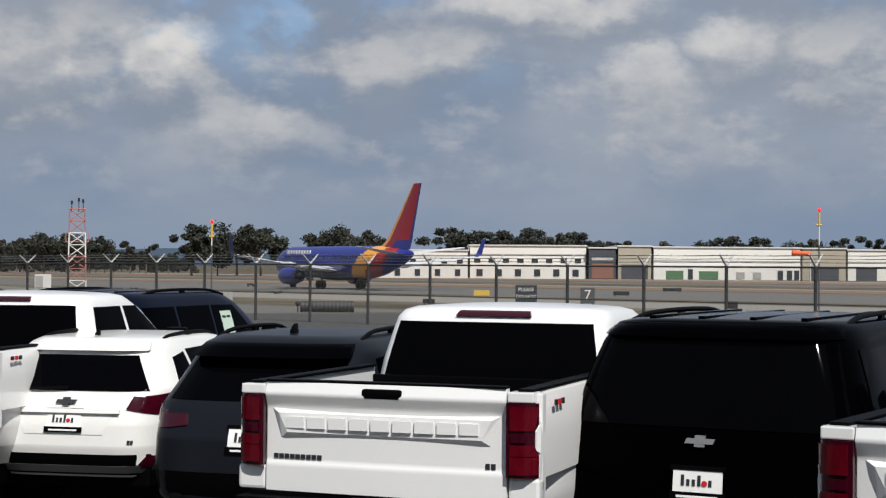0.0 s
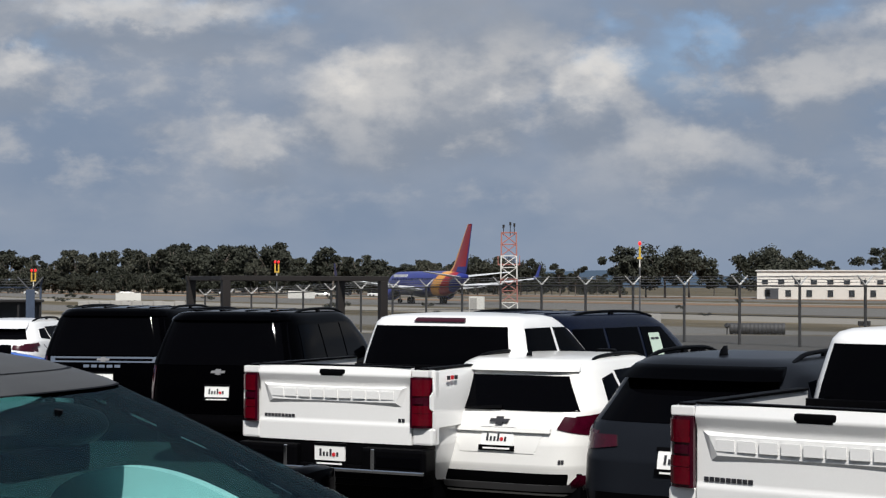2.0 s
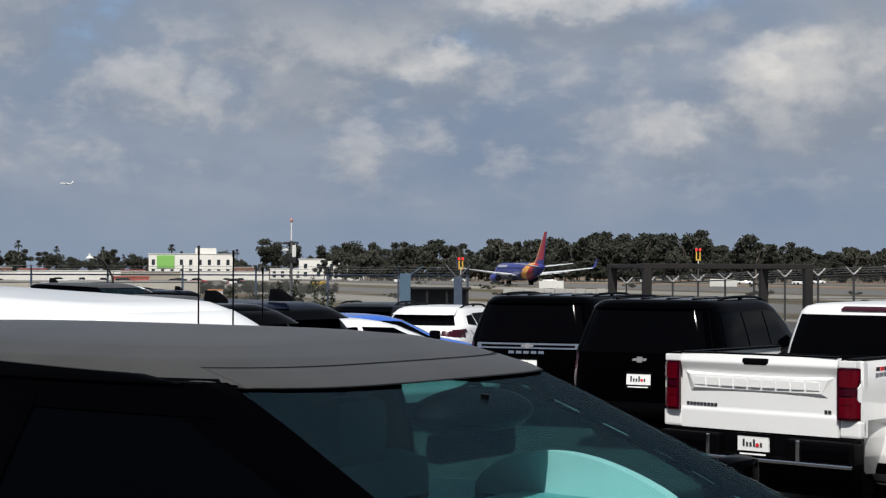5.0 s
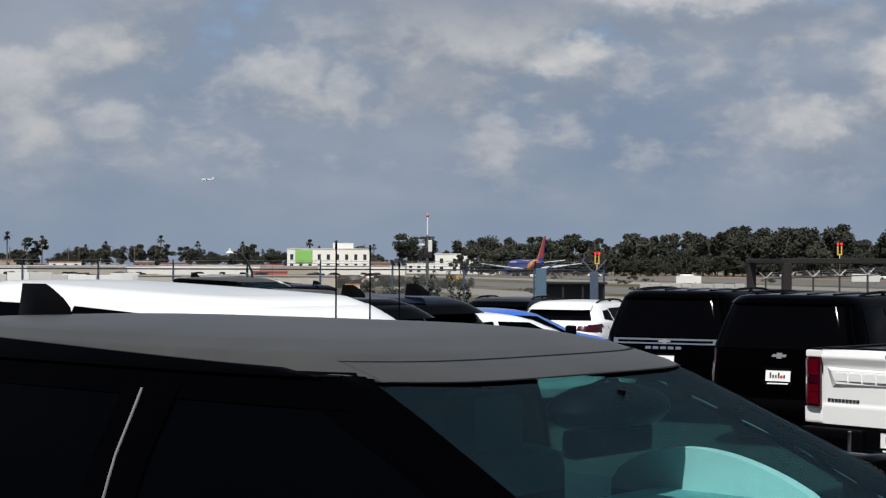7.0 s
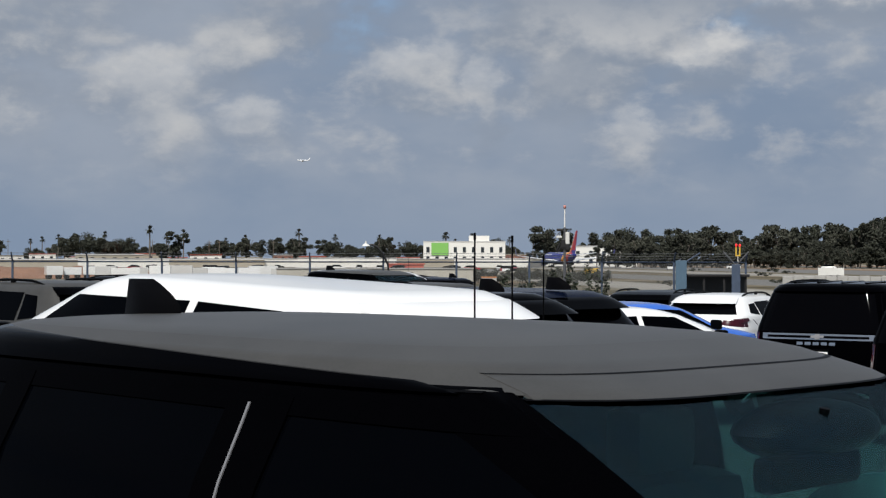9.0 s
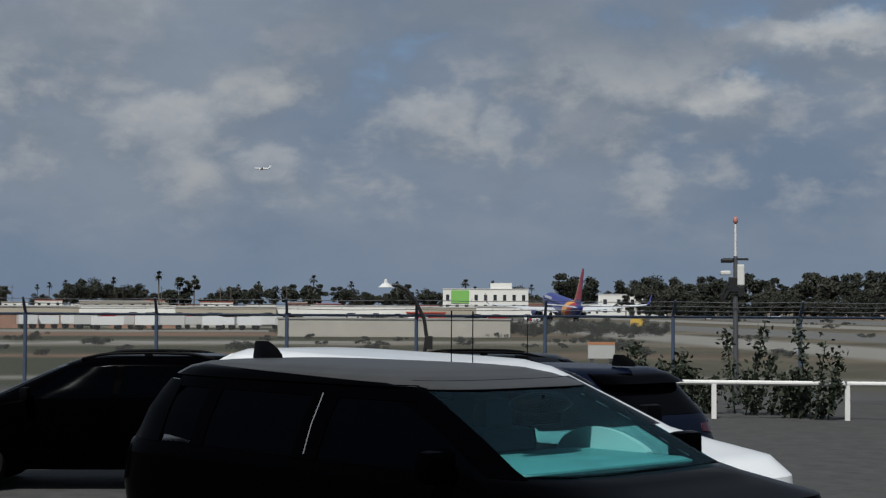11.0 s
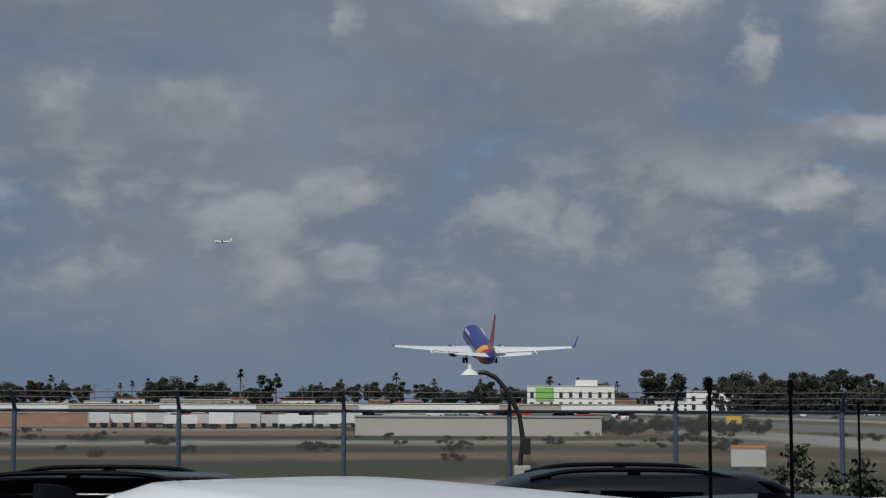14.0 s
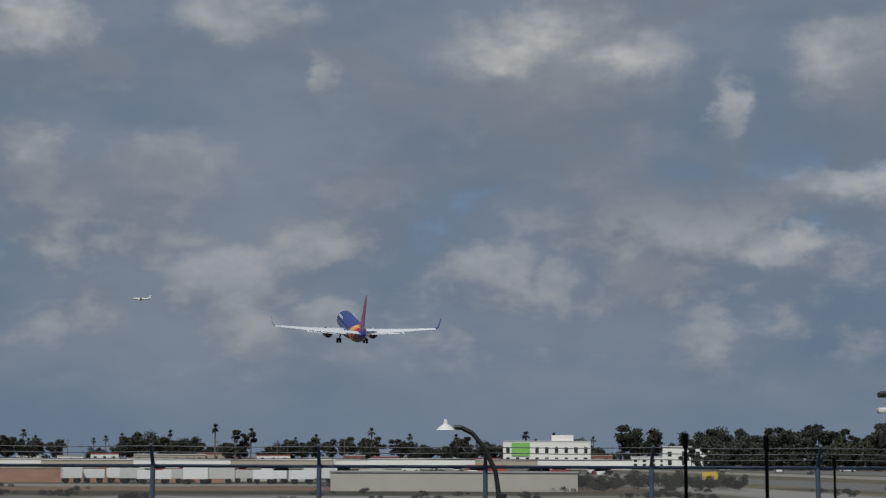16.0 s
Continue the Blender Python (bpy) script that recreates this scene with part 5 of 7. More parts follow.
def camera_pole():
    d = 67.4
    c = thing("camera_pole", spot(35.84, d), "tall steel pole with black and white surveillance units", "pole")
    z0 = ground_z(*at(35.84, d).xy)
    top = 2.2 + d * 0.0345 - z0
    bm = bmesh.new()
    tube(bm, (0, 0, 0), (0, 0, top - 1.0), 0.075, 0.05, 12)
    part("shaft", bm, GALV, c)
    bm = bmesh.new()
    tube(bm, (0, 0, top - 1.0), (0, 0, top - 0.2), 0.03, 0.025, 8)
    part("tip", bm, MAST_WHITE, c, "white tip")
    bm = bmesh.new()
    bmesh.ops.create_uvsphere(bm, u_segments=12, v_segments=8, radius=0.06, matrix=Matrix.Translation((0, 0, top - 0.15)) @ Matrix.Diagonal((1, 1, 1.5, 1)))
    smooth(part("tip_light", bm, MAST_RED, c, "dull red light"), 60)
    boxed("white_unit", (0.03, -0.14, top - 1.70), (0.20, 0.14, top - 1.2), BOX_W, c, 0.03, "white housing")
    boxed("camera_head", (-0.36, -0.15, top - 1.45), (-0.12, 0.15, top - 1.35), BOX_W, c, 0.03, "white camera")
    boxed("camera_head", (-0.34, -0.15, top - 1.16), (-0.06, 0.15, top - 1.06), BRONZE, c, 0.03, "black camera")
    boxed("control_box", (-0.16, -0.12, top - 1.86), (0.06, 0.12, top - 1.5), BRONZE, c, 0.02, "black control box")
    boxed("control_box", (0.05, -0.12, top - 1.96), (0.20, 0.12, top - 1.72), BRONZE, c, 0.02, "black control box")
    boxed("crossbar", (-0.3, -0.04, top - 1.1), (0.3, 0.04, top - 1.05), BRONZE, c)
    bm = bmesh.new()
    for k in range(10):
        a = math.pi * k / 9
        p = Vector((-0.18 + 0.16 * math.cos(a + 1.2), -0.1, top - 1.75 + 0.3 * math.sin(-a)))
        a2 = math.pi * (k + 1) / 9
        q = Vector((-0.18 + 0.16 * math.cos(a2 + 1.2), -0.1, top - 1.75 + 0.3 * math.sin(-a2)))
        tube(bm, p, q, 0.035, None, 6)
    part("cable_loop", bm, BRONZE, c, "black looped cable")
    boxed("bracket", (-0.2, -0.1, top - 1.9), (0.2, 0.1, top - 1.82), BRONZE, c)


camera_pole()


def lamp_post():
    """A curved bracket lamp at the far fence."""
    c = thing("bracket_lamp", spot(42.14, 66.6, 43), "dark curved bracket lamp with a flat white head", "street lamp")
    bm = bmesh.new()
    pts = [Vector((0, 0, 0)), Vector((0, 0, 1.0)), Vector((0.06, 0, 1.6)), Vector((0.0, 0, 2.0)), Vector((-0.2, 0, 2.42)), Vector((-0.42, 0, 2.68)), Vector((-0.62, 0, 2.78)), Vector((-0.75, 0, 2.78))]
    for p, q in zip(pts, pts[1:]):
        tube(bm, p, q + (q - p) * 0.03, 0.045, 0.04, 10)
    smooth(part("bracket", bm, BRONZE, c))
    bm = bmesh.new()
    bmesh.ops.create_cone(bm, cap_ends=True, segments=20, radius1=0.18, radius2=0.07, depth=0.10, matrix=Matrix.Translation((-0.9, 0, 2.78)))
    smooth(part("lamp_head", bm, BOX_W, c, "white lamp head"), 40)
    bm = bmesh.new()
    tube(bm, (-0.9, 0, 2.83), (-0.9, 0, 2.93), 0.05, 0.03)
    part("photocell", bm, BOX_W, c)
    boxed("junction_box", (0.02, -0.08, 1.3), (0.2, 0.08, 1.6), BRONZE, c, 0.01)
    boxed("footing", (-0.1, -0.15, 0), (0.2, 0.15, 1.1), CONC, c, 0.02, "pale concrete footing")


lamp_post()


def signs():
    p = on_a(-3.0, 6)
    c = thing("notice_sign", pose(p.x, p.y, ground_z(p.x, p.y), 0, 0, -3), "dark airfield notice sign with pale lettering", "sign")
    boxed("board", (-0.42, -0.05, 0.82), (0.42, 0.05, 1.48), SIGN_D, c, 0.02)
    for x in (-0.3, 0.3):
        boxed("leg", (x - 0.04, -0.04, 0), (x + 0.04, 0.04, 0.82), GALV, c)
    letter("PLEASE", 0.20, MAST_WHITE, c, pose(0, -0.056, 1.30, 90))
    letter("DO NOT", 0.20, MAST_WHITE, c, pose(0, -0.056, 1.02, 90))
    p = on_a(-5.2, 6)
    c = thing("number_sign", pose(p.x, p.y, ground_z(p.x, p.y), 0, 0, -5), "grey sign with a white figure", "sign")
    boxed("board", (-0.27, -0.05, 0.82), (0.27, 0.05, 1.42), surface("grey_sign", (0.07, 0.07, 0.07), 0.6), c, 0.02)
    for x in (-0.2, 0.2):
        boxed("leg", (x - 0.04, -0.04, 0), (x + 0.04, 0.04, 0.82), GALV, c)
    letter("7", 0.55, MAST_WHITE, c, pose(0, -0.056, 1.12, 90))
    for b_, d_, w, h, mt, nm, lb in ((34.85, 255, 2.1, 1.1, YELLOW, "taxiway_sign", "low yellow taxiway sign on the grass"), (21.0, 130, 2.0, 0.7, YELLOW, "taxiway_sign", "low yellow taxiway sign on the grass"),
                                     (38.53, 67.5, 0.64, 0.40, BOX_W, "warning_board", "pale weathered board with an orange top edge"), (-1.4, 150, 1.5, 0.5, YELLOW, "taxiway_sign", "low yellow taxiway sign on the grass"),
                                     (0.5, 120, 0.9, 0.35, BRONZE, "dark_sign", "low dark sign on the grass"), (-6.4, 160, 1.6, 0.4, BRONZE, "dark_sign", "low dark sign on the grass"),
                                     (-10.3, 110, 0.8, 0.5, BRONZE, "dark_sign", "low dark sign on the grass"), (-8.2, 190, 2.2, 0.4, BRONZE, "dark_sign", "low dark sign on the grass"),
                                     (7.8, 76, 0.75, 0.75, CONC, "utility_box", "grey utility box on the grass"), (26.5, 260, 4, 1.2, BOX_W, "white_board", "white panel on the airfield"), (20.4, 300, 5, 1.4, BOX_W, "white_board", "white panel on the airfield")):
        s = thing(nm, spot(b_, d_), lb, "sign", "airfield signs")
        lift = 0.92 if nm == "warning_board" else 0.0
        boxed("board", (-w / 2, -0.08, h * 0.35 + lift), (w / 2, 0.08, h * 1.35 + lift), mt, s, 0.02)
        for x in (-w * 0.35, w * 0.35):
            boxed("leg", (x - 0.05, -0.05, 0), (x + 0.05, 0.05, h * 0.35 + lift), GALV, s)
        if nm == "warning_board":
            boxed("orange_edge", (-w / 2, -0.09, h * 1.2 + lift), (w / 2, -0.08, h * 1.36 + lift), surface("faded_orange", (0.6, 0.25, 0.1), 0.7), s)
    c = thing("culvert_pipe", spot(4.15, 80, 4), "dark ribbed pipe lying on the grass", "pipe")
    bm = bmesh.new()
    prof = []
    for i in range(29):
        x = -1.35 + 2.7 * i / 28
        prof.append((x, 0.27 + (0.02 if i % 2 else 0)))
    lathe(bm, prof, 24, pose(0, 0, 0.28))
    part("pipe", bm, surface("corrugated_pipe", (0.03, 0.03, 0.032), 0.6), c)
    for x in (-1.1, 1.1):
        boxed("cradle", (x - 0.08, -0.3, 0), (x + 0.08, 0.3, 0.06), BRONZE, c)
    for b_, d_ in ((5.2, 78), (8.0, 76)):
        c = thing("runway_light", spot(b_, d_), "small dark light fitting on a stake", "light")
        bm = bmesh.new()
        tube(bm, (0, 0, 0), (0, 0, 0.35), 0.03)
        part("stake", bm, BRONZE, c)
        bm = bmesh.new()
        bmesh.ops.create_uvsphere(bm, u_segments=10, v_segments=6, radius=0.14, matrix=Matrix.Translation((0, 0, 0.42)))
        part("lens", bm, BRONZE, c)


signs()


def brown_frame():
    """An open brown steel frame beside the lot."""
    c = thing("steel_frame", spot(20.95, 37, 20.95 + 20), "open brown steel shelter frame without walls", "frame")
    W, D, H = 3.75, 2.6, 2.42
    for x in (-W / 2, W / 2):
        for y in (-D / 2, D / 2):
            boxed("column", (x - 0.09, y - 0.09, 0), (x + 0.09, y + 0.09, H - 0.12), RUSTY, c, 0.01)
    for y in (-D / 2, D / 2):
        boxed("beam", (-W / 2 - 0.12, y - 0.08, H - 0.12), (W / 2 + 0.12, y + 0.08, H - 0.01), RUSTY, c, 0.01)
    for x in (-W / 2, W / 2):
        boxed("cross_beam", (x - 0.08, -D / 2 + 0.08, H - 0.11), (x + 0.08, D / 2 - 0.08, H - 0.02), RUSTY, c, 0.01)
    # low concrete wall of blocks behind it
    w = thing("block_wall", spot(26.2, 85, 26), "low wall of pale concrete barrier blocks", "wall", kind="structure")
    for i in range(11):
        boxed("concrete_block", (-3.0 + i * 0.55, -0.2, 0), (-2.47 + i * 0.55, 0.2, 1.62 + 0.04 * (i % 2)), CONC, w, 0.03)
    # gate hut and blue gate post
    g = thing("gate_hut", spot(30.6, 66, 30), "low dark hut with a flat roof by the gate", "hut")
    boxed("roof", (-1.4, -0.8, 1.5), (1.4, 0.8, 1.6), BRONZE, g, 0.02)
    for x in (-1.25, -0.4, 0.4, 1.25):
        boxed("post", (x - 0.04, -0.7, 0), (x + 0.04, -0.62, 1.5), BRONZE, g)
    boxed("back", (-1.3, 0.5, 0), (1.3, 0.6, 1.5), surface("hut_panel", (0.06, 0.065, 0.07), 0.6), g)
    b = thing("metal_gate", spot(31.75, 65, 31), "blue-grey gate panel with angled top", "gate")
    boxed("panel", (-0.22, -0.03, 0), (0.22, 0.03, 2.15), surface("blue_gate", (0.07, 0.12, 0.17), 0.5), b, 0.01)
    bm = bmesh.new()
    tube(bm, (0.2, 0, 2.1), (0.75, 0, 2.45), 0.03)
    part("arm", bm, POST_BLUE, b)
    b = thing("gate_post", spot(29.85, 65, 30), "weathered blue gate post with forked arms", "gate")
    boxed("panel", (-0.17, -0.03, 0), (0.17, 0.03, 2.0), POST_BLUE, b, 0.01)
    bm = bmesh.new()
    for s in (-1, 1):
        tube(bm, (0, 0, 1.95), (s * 0.5, 0, 2.5), 0.03)
    part("arm", bm, GALV, b)
    # white barrier pipe in front of the shrub
    b = thing("barrier_pipe", spot(35.3, 62.5, 34), "long white horizontal barrier pipe on short posts", "barrier")
    bm = bmesh.new()
    tube(bm, (-4.5, 0, 0.75), (4.5, 0, 0.75), 0.05)
    part("pipe", bm, MAST_WHITE, b)
    for x in (-4, -1.5, 1.2, 4):
        boxed("post", (x - 0.05, -0.05, 0), (x + 0.05, 0.05, 0.72), MAST_WHITE, b)


brown_frame()

# ---- plants ----
LEAF = surface("shrub_leaf", (0.020, 0.027, 0.012), 0.6, vary=0.35, scale=3)
EUCA = surface("eucalyptus_crown", (0.026, 0.029, 0.018), 0.8, vary=0.4, scale=0.25, fine=2)
EUCB = surface("pale_tree_crown", (0.05, 0.052, 0.036), 0.8, vary=0.35, scale=0.25, fine=2)
BARK = surface("bark", (0.14, 0.12, 0.10), 0.9, vary=0.3)


def leaf_cloud(bm, c, rx, rz, n, size, rng):
    """Small tilted leaf blades scattered through an uneven ball."""
    for _ in range(n):
        while True:
            v = Vector((rng.uniform(-1, 1), rng.uniform(-1, 1), rng.uniform(-1, 1)))
            if v.length < 1:
                break
        v *= 0.55 + 0.45 * rng.random()
        p = c + Vector((v.x * rx, v.y * rx, v.z * rz))
        a = Vector((rng.gauss(0, 1), rng.gauss(0, 1), rng.gauss(0, 1))).normalized() * size * rng.uniform(0.6, 1.3)
        b = Vector((rng.gauss(0, 1), rng.gauss(0, 1), rng.gauss(0, 1))).cross(a).normalized() * size * rng.uniform(0.35, 0.8)
        bm.faces.new([bm.verts.new(q) for q in (p - a, p + b, p + a, p - b)])


def tree_proto(name, seed, h, spread, crown=EUCA, gaps=0.5, clumps=16, lean=0.0, per=230):
    """A tapered trunk with limbs, and a crown of leaf clumps with gaps; about h high."""
    rng = random.Random(seed)
    t = thing(name, Matrix(), "", "tree")
    bm = bmesh.new()
    base = Vector((0, 0, 0))
    fork = Vector((rng.uniform(-0.3, 0.3) + lean, 0, h * 0.35))
    tube(bm, base, fork, h * 0.022, h * 0.015, 8)
    tips = []
    for k in range(6):
        a = k * math.tau / 6 + rng.uniform(-0.4, 0.4)
        q = fork + Vector((math.cos(a) * spread * rng.uniform(0.25, 0.6), math.sin(a) * spread * rng.uniform(0.25, 0.6), h * rng.uniform(0.22, 0.48)))
        tube(bm, fork, q, h * 0.012, h * 0.005, 6)
        tips.append(q)
    part("trunk", bm, BARK, t, "pale bark trunk and limbs")
    bm = bmesh.new()
    for k in range(clumps):
        q = tips[k % 6] + Vector((rng.gauss(0, 1), rng.gauss(0, 1), 0)) * spread * 0.28 + Vector((0, 0, rng.uniform(-0.26, 0.18) * h))
        q.z = min(max(q.z - h * 0.08, h * 0.14), h * 0.9)
        r = spread * rng.uniform(0.2, 0.4)
        leaf_cloud(bm, q, r, r * rng.uniform(0.55, 0.95), per, h * 0.029, rng)
    part("crown", bm, crown, t, "dusty olive leaves")
    return t


def palm_proto(h=11):
    rng = random.Random(5)
    t = thing("palm_tree", Matrix(), "", "tree")
    bm = bmesh.new()
    tube(bm, (0, 0, 0), (0.2, 0, h * 0.86), 0.25, 0.16, 8)
    part("trunk", bm, BARK, t, "slim palm trunk")
    bm = bmesh.new()
    top = Vector((0.2, 0, h * 0.88))
    for k in range(46):
        a, e = rng.uniform(0, math.tau), rng.uniform(-1.0, 1.35)
        d = Vector((math.cos(a) * math.cos(e), math.sin(a) * math.cos(e), math.sin(e)))
        l = h * 0.14 * rng.uniform(0.8, 1.2)
        s = d.cross(Vector((0, 0, 1))).normalized() * l * 0.12 if abs(d.z) < 0.98 else Vector((0.1, 0, 0))
        m_ = top + d * l * 0.6
        e_ = top + d * l - Vector((0, 0, l * 0.25))
        bm.faces.new([bm.verts.new(v) for v in (top, m_ + s, e_, m_ - s)])
    part("fronds", bm, EUCA, t, "dark green fan fronds")
    return t


def forest():
    rng = random.Random(11)
    protos = [tree_proto("eucalyptus_tree", 1, 20, 9, EUCA, clumps=26), tree_proto("eucalyptus_tree", 2, 20, 7, EUCA, clumps=15),
              tree_proto("eucalyptus_tree", 3, 20, 10, EUCA, clumps=24), tree_proto("eucalyptus_tree", 4, 20, 8, EUCB, clumps=16), tree_proto("broadleaf_tree", 6, 20, 12, EUCA, clumps=28)]
    palm = palm_proto()
    used = set()

    def put(proto, bearing, dist, h, label, group, base=20.0, sink=0.1):
        p = at(bearing, dist)
        m = pose(p.x, p.y, ground_z(p.x, p.y) - sink, 0, 0, rng.uniform(0, 360))
        if proto in used:
            o = copy_thing(proto, m)
        else:
            used.add(proto)
            o = proto
        o.matrix_basis = m @ Matrix.Scale(h / base, 4)
        tagged(o, label, "tree", group)
        return o
    # the dense grove
    b = 14.5
    while b < 33.5:
        for d, f in ((560, 1.0), (610, 1.1)):
            env = 13.6 + 4.0 * math.exp(-((b - 22.8) / 4.0) ** 2) + 0.9 * math.sin(b * 2.1)
            put(rng.choice(protos[:4]), b + rng.uniform(-0.35, 0.35), d + rng.uniform(-20, 20), env * f * rng.uniform(0.66, 1.18), "tall dusty eucalyptus in a dark grove beyond the runway", "grove beyond the runway")
        b += 0.42
    b = 9.0
    while b < 34.5:
        put(rng.choice(protos[:3] + protos[4:]), b, 545 + rng.uniform(-15, 15), rng.uniform(7.0, 10.0), "low dark scrub tree at the foot of the grove", "scrub at the grove", sink=1.5)
        b += 0.3
    # stands of trees over the hangars and beside them
    for bb, d, h in ((8.9, 420, 13.5), (8.0, 430, 11), (7.3, 420, 14), (6.6, 430, 13), (3.9, 420, 13.5), (3.3, 430, 13), (1.6, 450, 10.5), (10.5, 470, 9), (11.2, 480, 10), (12.6, 500, 12), (13.4, 500, 13), (14.0, 500, 12.5),
                     (9.8, 500, 7), (5.6, 500, 8.5), (4.9, 520, 7.5), (2.4, 520, 7),
                     (-0.5, 450, 14), (-1.1, 450, 13), (-1.9, 460, 13.5), (-2.6, 450, 11.5), (-3.3, 455, 14), (-4.1, 455, 13.5), (-4.7, 460, 13), (-6.0, 470, 10.5), (-6.7, 470, 11), (-8.1, 480, 11.5), (-9.7, 470, 11.8), (-10.5, 475, 12.4),
                     (-11.2, 470, 12), (-12.4, 480, 11), (-13.3, 470, 12), (-14.2, 470, 12), (-15.2, 470, 12.5), (-16, 470, 12), (15.1, 520, 11), (15.8, 530, 12), (33.9, 560, 11.5), (34.6, 590, 9)):
        put(rng.choice(protos), bb + rng.uniform(-0.1, 0.1), d, h * 1.12, "dark rounded tree behind the airfield", "trees behind the airfield")
    # the low far town: palms and small trees
    for k in range(92):
        bb = rng.uniform(34.5, 60)
        if rng.random() < 0.3:
            put(palm, bb, rng.uniform(820, 1000), rng.uniform(13, 19), "slim palm among the roofs of the far town", "palms of the far town", 11.0)
        else:
            put(rng.choice(protos), bb, rng.uniform(760, 950), rng.uniform(8, 16), "dark tree among the roofs of the far town", "trees of the far town")
    for bb, h in ((36.4, 21), (50.6, 19), (34.2, 19), (49.6, 18), (42.4, 15), (45.4, 15), (33.3, 20), (52.9, 17), (47.2, 15)):
        put(rng.choice(protos) if bb != 50.6 else palm, bb, 760, h, "tree standing over the far town", "trees of the far town", 11.0 if bb == 50.6 else 20.0)


forest()


def field_bushes():
    rng = random.Random(17)
    protos = []
    for k in range(3):
        t = thing("field_bush", Matrix(), "low dark bush on the dry airfield", "bush", "bushes on the airfield")
        bm = bmesh.new()
        tube(bm, (0, 0, 0), (0.1, 0, 0.5), 0.06, 0.03, 6)
        part("stem", bm, BARK, t)
        bm = bmesh.new()
        for j in range(9):
            leaf_cloud(bm, Vector((rng.gauss(0, 0.7), rng.gauss(0, 0.5), rng.uniform(0.35, 0.9))), 0.6, 0.32, 110, 0.085, rng)
        part("foliage", bm, EUCA, t, "dark dry leaves")
        protos.append(t)
    for k in range(96):
        b = rng.uniform(35, 56) if k % 4 else rng.uniform(2, 34)
        d = rng.choice((rng.uniform(120, 190), rng.uniform(190, 420)))
        p = at(b, d)
        m = pose(p.x, p.y, ground_z(p.x, p.y) - 0.05, 0, 0, rng.uniform(0, 360)) @ Matrix.Scale(rng.uniform(0.35, 0.75) * (0.6 + d / 400), 4)
        if k < 3:
            protos[k].matrix_basis = m
        else:
            copy_thing(protos[k % 3], m).matrix_basis = m


def hedge():
    """A dark belt of scrub before the far town."""
    rng = random.Random(29)
    proto = None
    for k in range(26):
        bb = 34.4 + 0.2 * k + rng.uniform(-0.12, 0.12)
        p = at(bb, 205 + rng.uniform(-12, 12))
        if proto is None:
            proto = o = tree_proto("scrub_tree", 8, 20, 15, EUCA, clumps=26, per=110)
        m = pose(p.x, p.y, ground_z(p.x, p.y) - 0.1, 0, 0, rng.uniform(0, 360))
        if k:
            o = copy_thing(proto, m)
        o.matrix_basis = m @ Matrix.Scale(rng.uniform(1.2, 2.3) / 20, 4)
        tagged(o, "low dark scrub tree before the far town", "tree", "scrub on the airfield")


field_bushes()
hedge()


def shrub():
    rng = random.Random(3)
    s = thing("shrub", spot(36.1, 64, 0), "straggling dark green shrub with upright shoots", "shrub")
    for k in range(26):
        bm = bmesh.new()
        x = rng.uniform(-2.5, 2.4)
        y = rng.uniform(-0.5, 0.5)
        h = rng.choice((rng.uniform(0.6, 1.1), rng.uniform(0.6, 1.1), rng.uniform(1.2, 2.1)))
        lean = rng.uniform(-0.5, 0.6)
        tube(bm, (x, y, 0), (x + lean, y, h), 0.02, 0.008, 5)
        for j in range(170):
            f = rng.uniform(0.1, 1.0)
            c = Vector((x + lean * f, y, h * f)) + Vector((rng.gauss(0, 0.085), rng.gauss(0, 0.085), rng.gauss(0, 0.07)))
            a = Vector((rng.gauss(0, 1), rng.gauss(0, 1), rng.gauss(0, 1))).normalized() * 0.07
            b = Vector((rng.gauss(0, 1), rng.gauss(0, 1), rng.gauss(0, 1))).cross(a).normalized() * 0.036
            bm.faces.new([bm.verts.new(q) for q in (c - a, c + b, c + a, c - b)])
        part("shoot", bm, LEAF, s, "leafy shoot")


shrub()


# ---- buildings ----
WALL_W = surface("hangar_white", (0.72, 0.70, 0.65), 0.8, vary=0.07, scale=0.15)
WALL_T = surface("hangar_tan", (0.36, 0.32, 0.25), 0.8, vary=0.1, scale=0.15)
WALL_D = surface("hangar_door_dark", (0.05, 0.055, 0.065), 0.6, vary=0.2, scale=0.3)
WALL_B = surface("brick_red_wall", (0.22, 0.10, 0.07), 0.8, vary=0.2)
GREEN_D = surface("dull_green_door", (0.07, 0.15, 0.07), 0.7, vary=0.2)
GREEN = surface("green_wall", (0.2, 0.45, 0.1), 0.7, vary=0.1)
ROOF_P = surface("pale_roof", (0.55, 0.54, 0.52), 0.8, vary=0.1)
WIN = surface("window_dark", (0.03, 0.035, 0.04), 0.2, vary=0.2)
ROOF_R = surface("red_roof", (0.40, 0.09, 0.06), 0.8, vary=0.2)


def hall(x0, x1, y, h, wall, label, openings, depth=30, band=None):
    """A flat-roofed hall, with its front facing the airfield."""
    z = -0.75
    b = thing("hangar", pose(x0, y, z), label, "building", "hangar row")
    L = x1 - x0
    boxed("wall", (0, 0, 0), (L, depth, h), wall, b, 0.05)
    boxed("roof", (-0.3, -0.3, h), (L + 0.3, depth, h + 0.35), ROOF_P, b, 0.05)
    for a, w, za, zb, mt in openings:
        o = boxed("opening", (a, -0.12, za), (a + w, -0.02, zb), mt, b)
        boxed("frame", (a - 0.2, -0.1, zb), (a + w + 0.2, -0.02, zb + 0.2), wall, o)
    if band:
        boxed("trim_band", (0, -0.06, band[0]), (L, -0.004, band[1]), band[2], b)


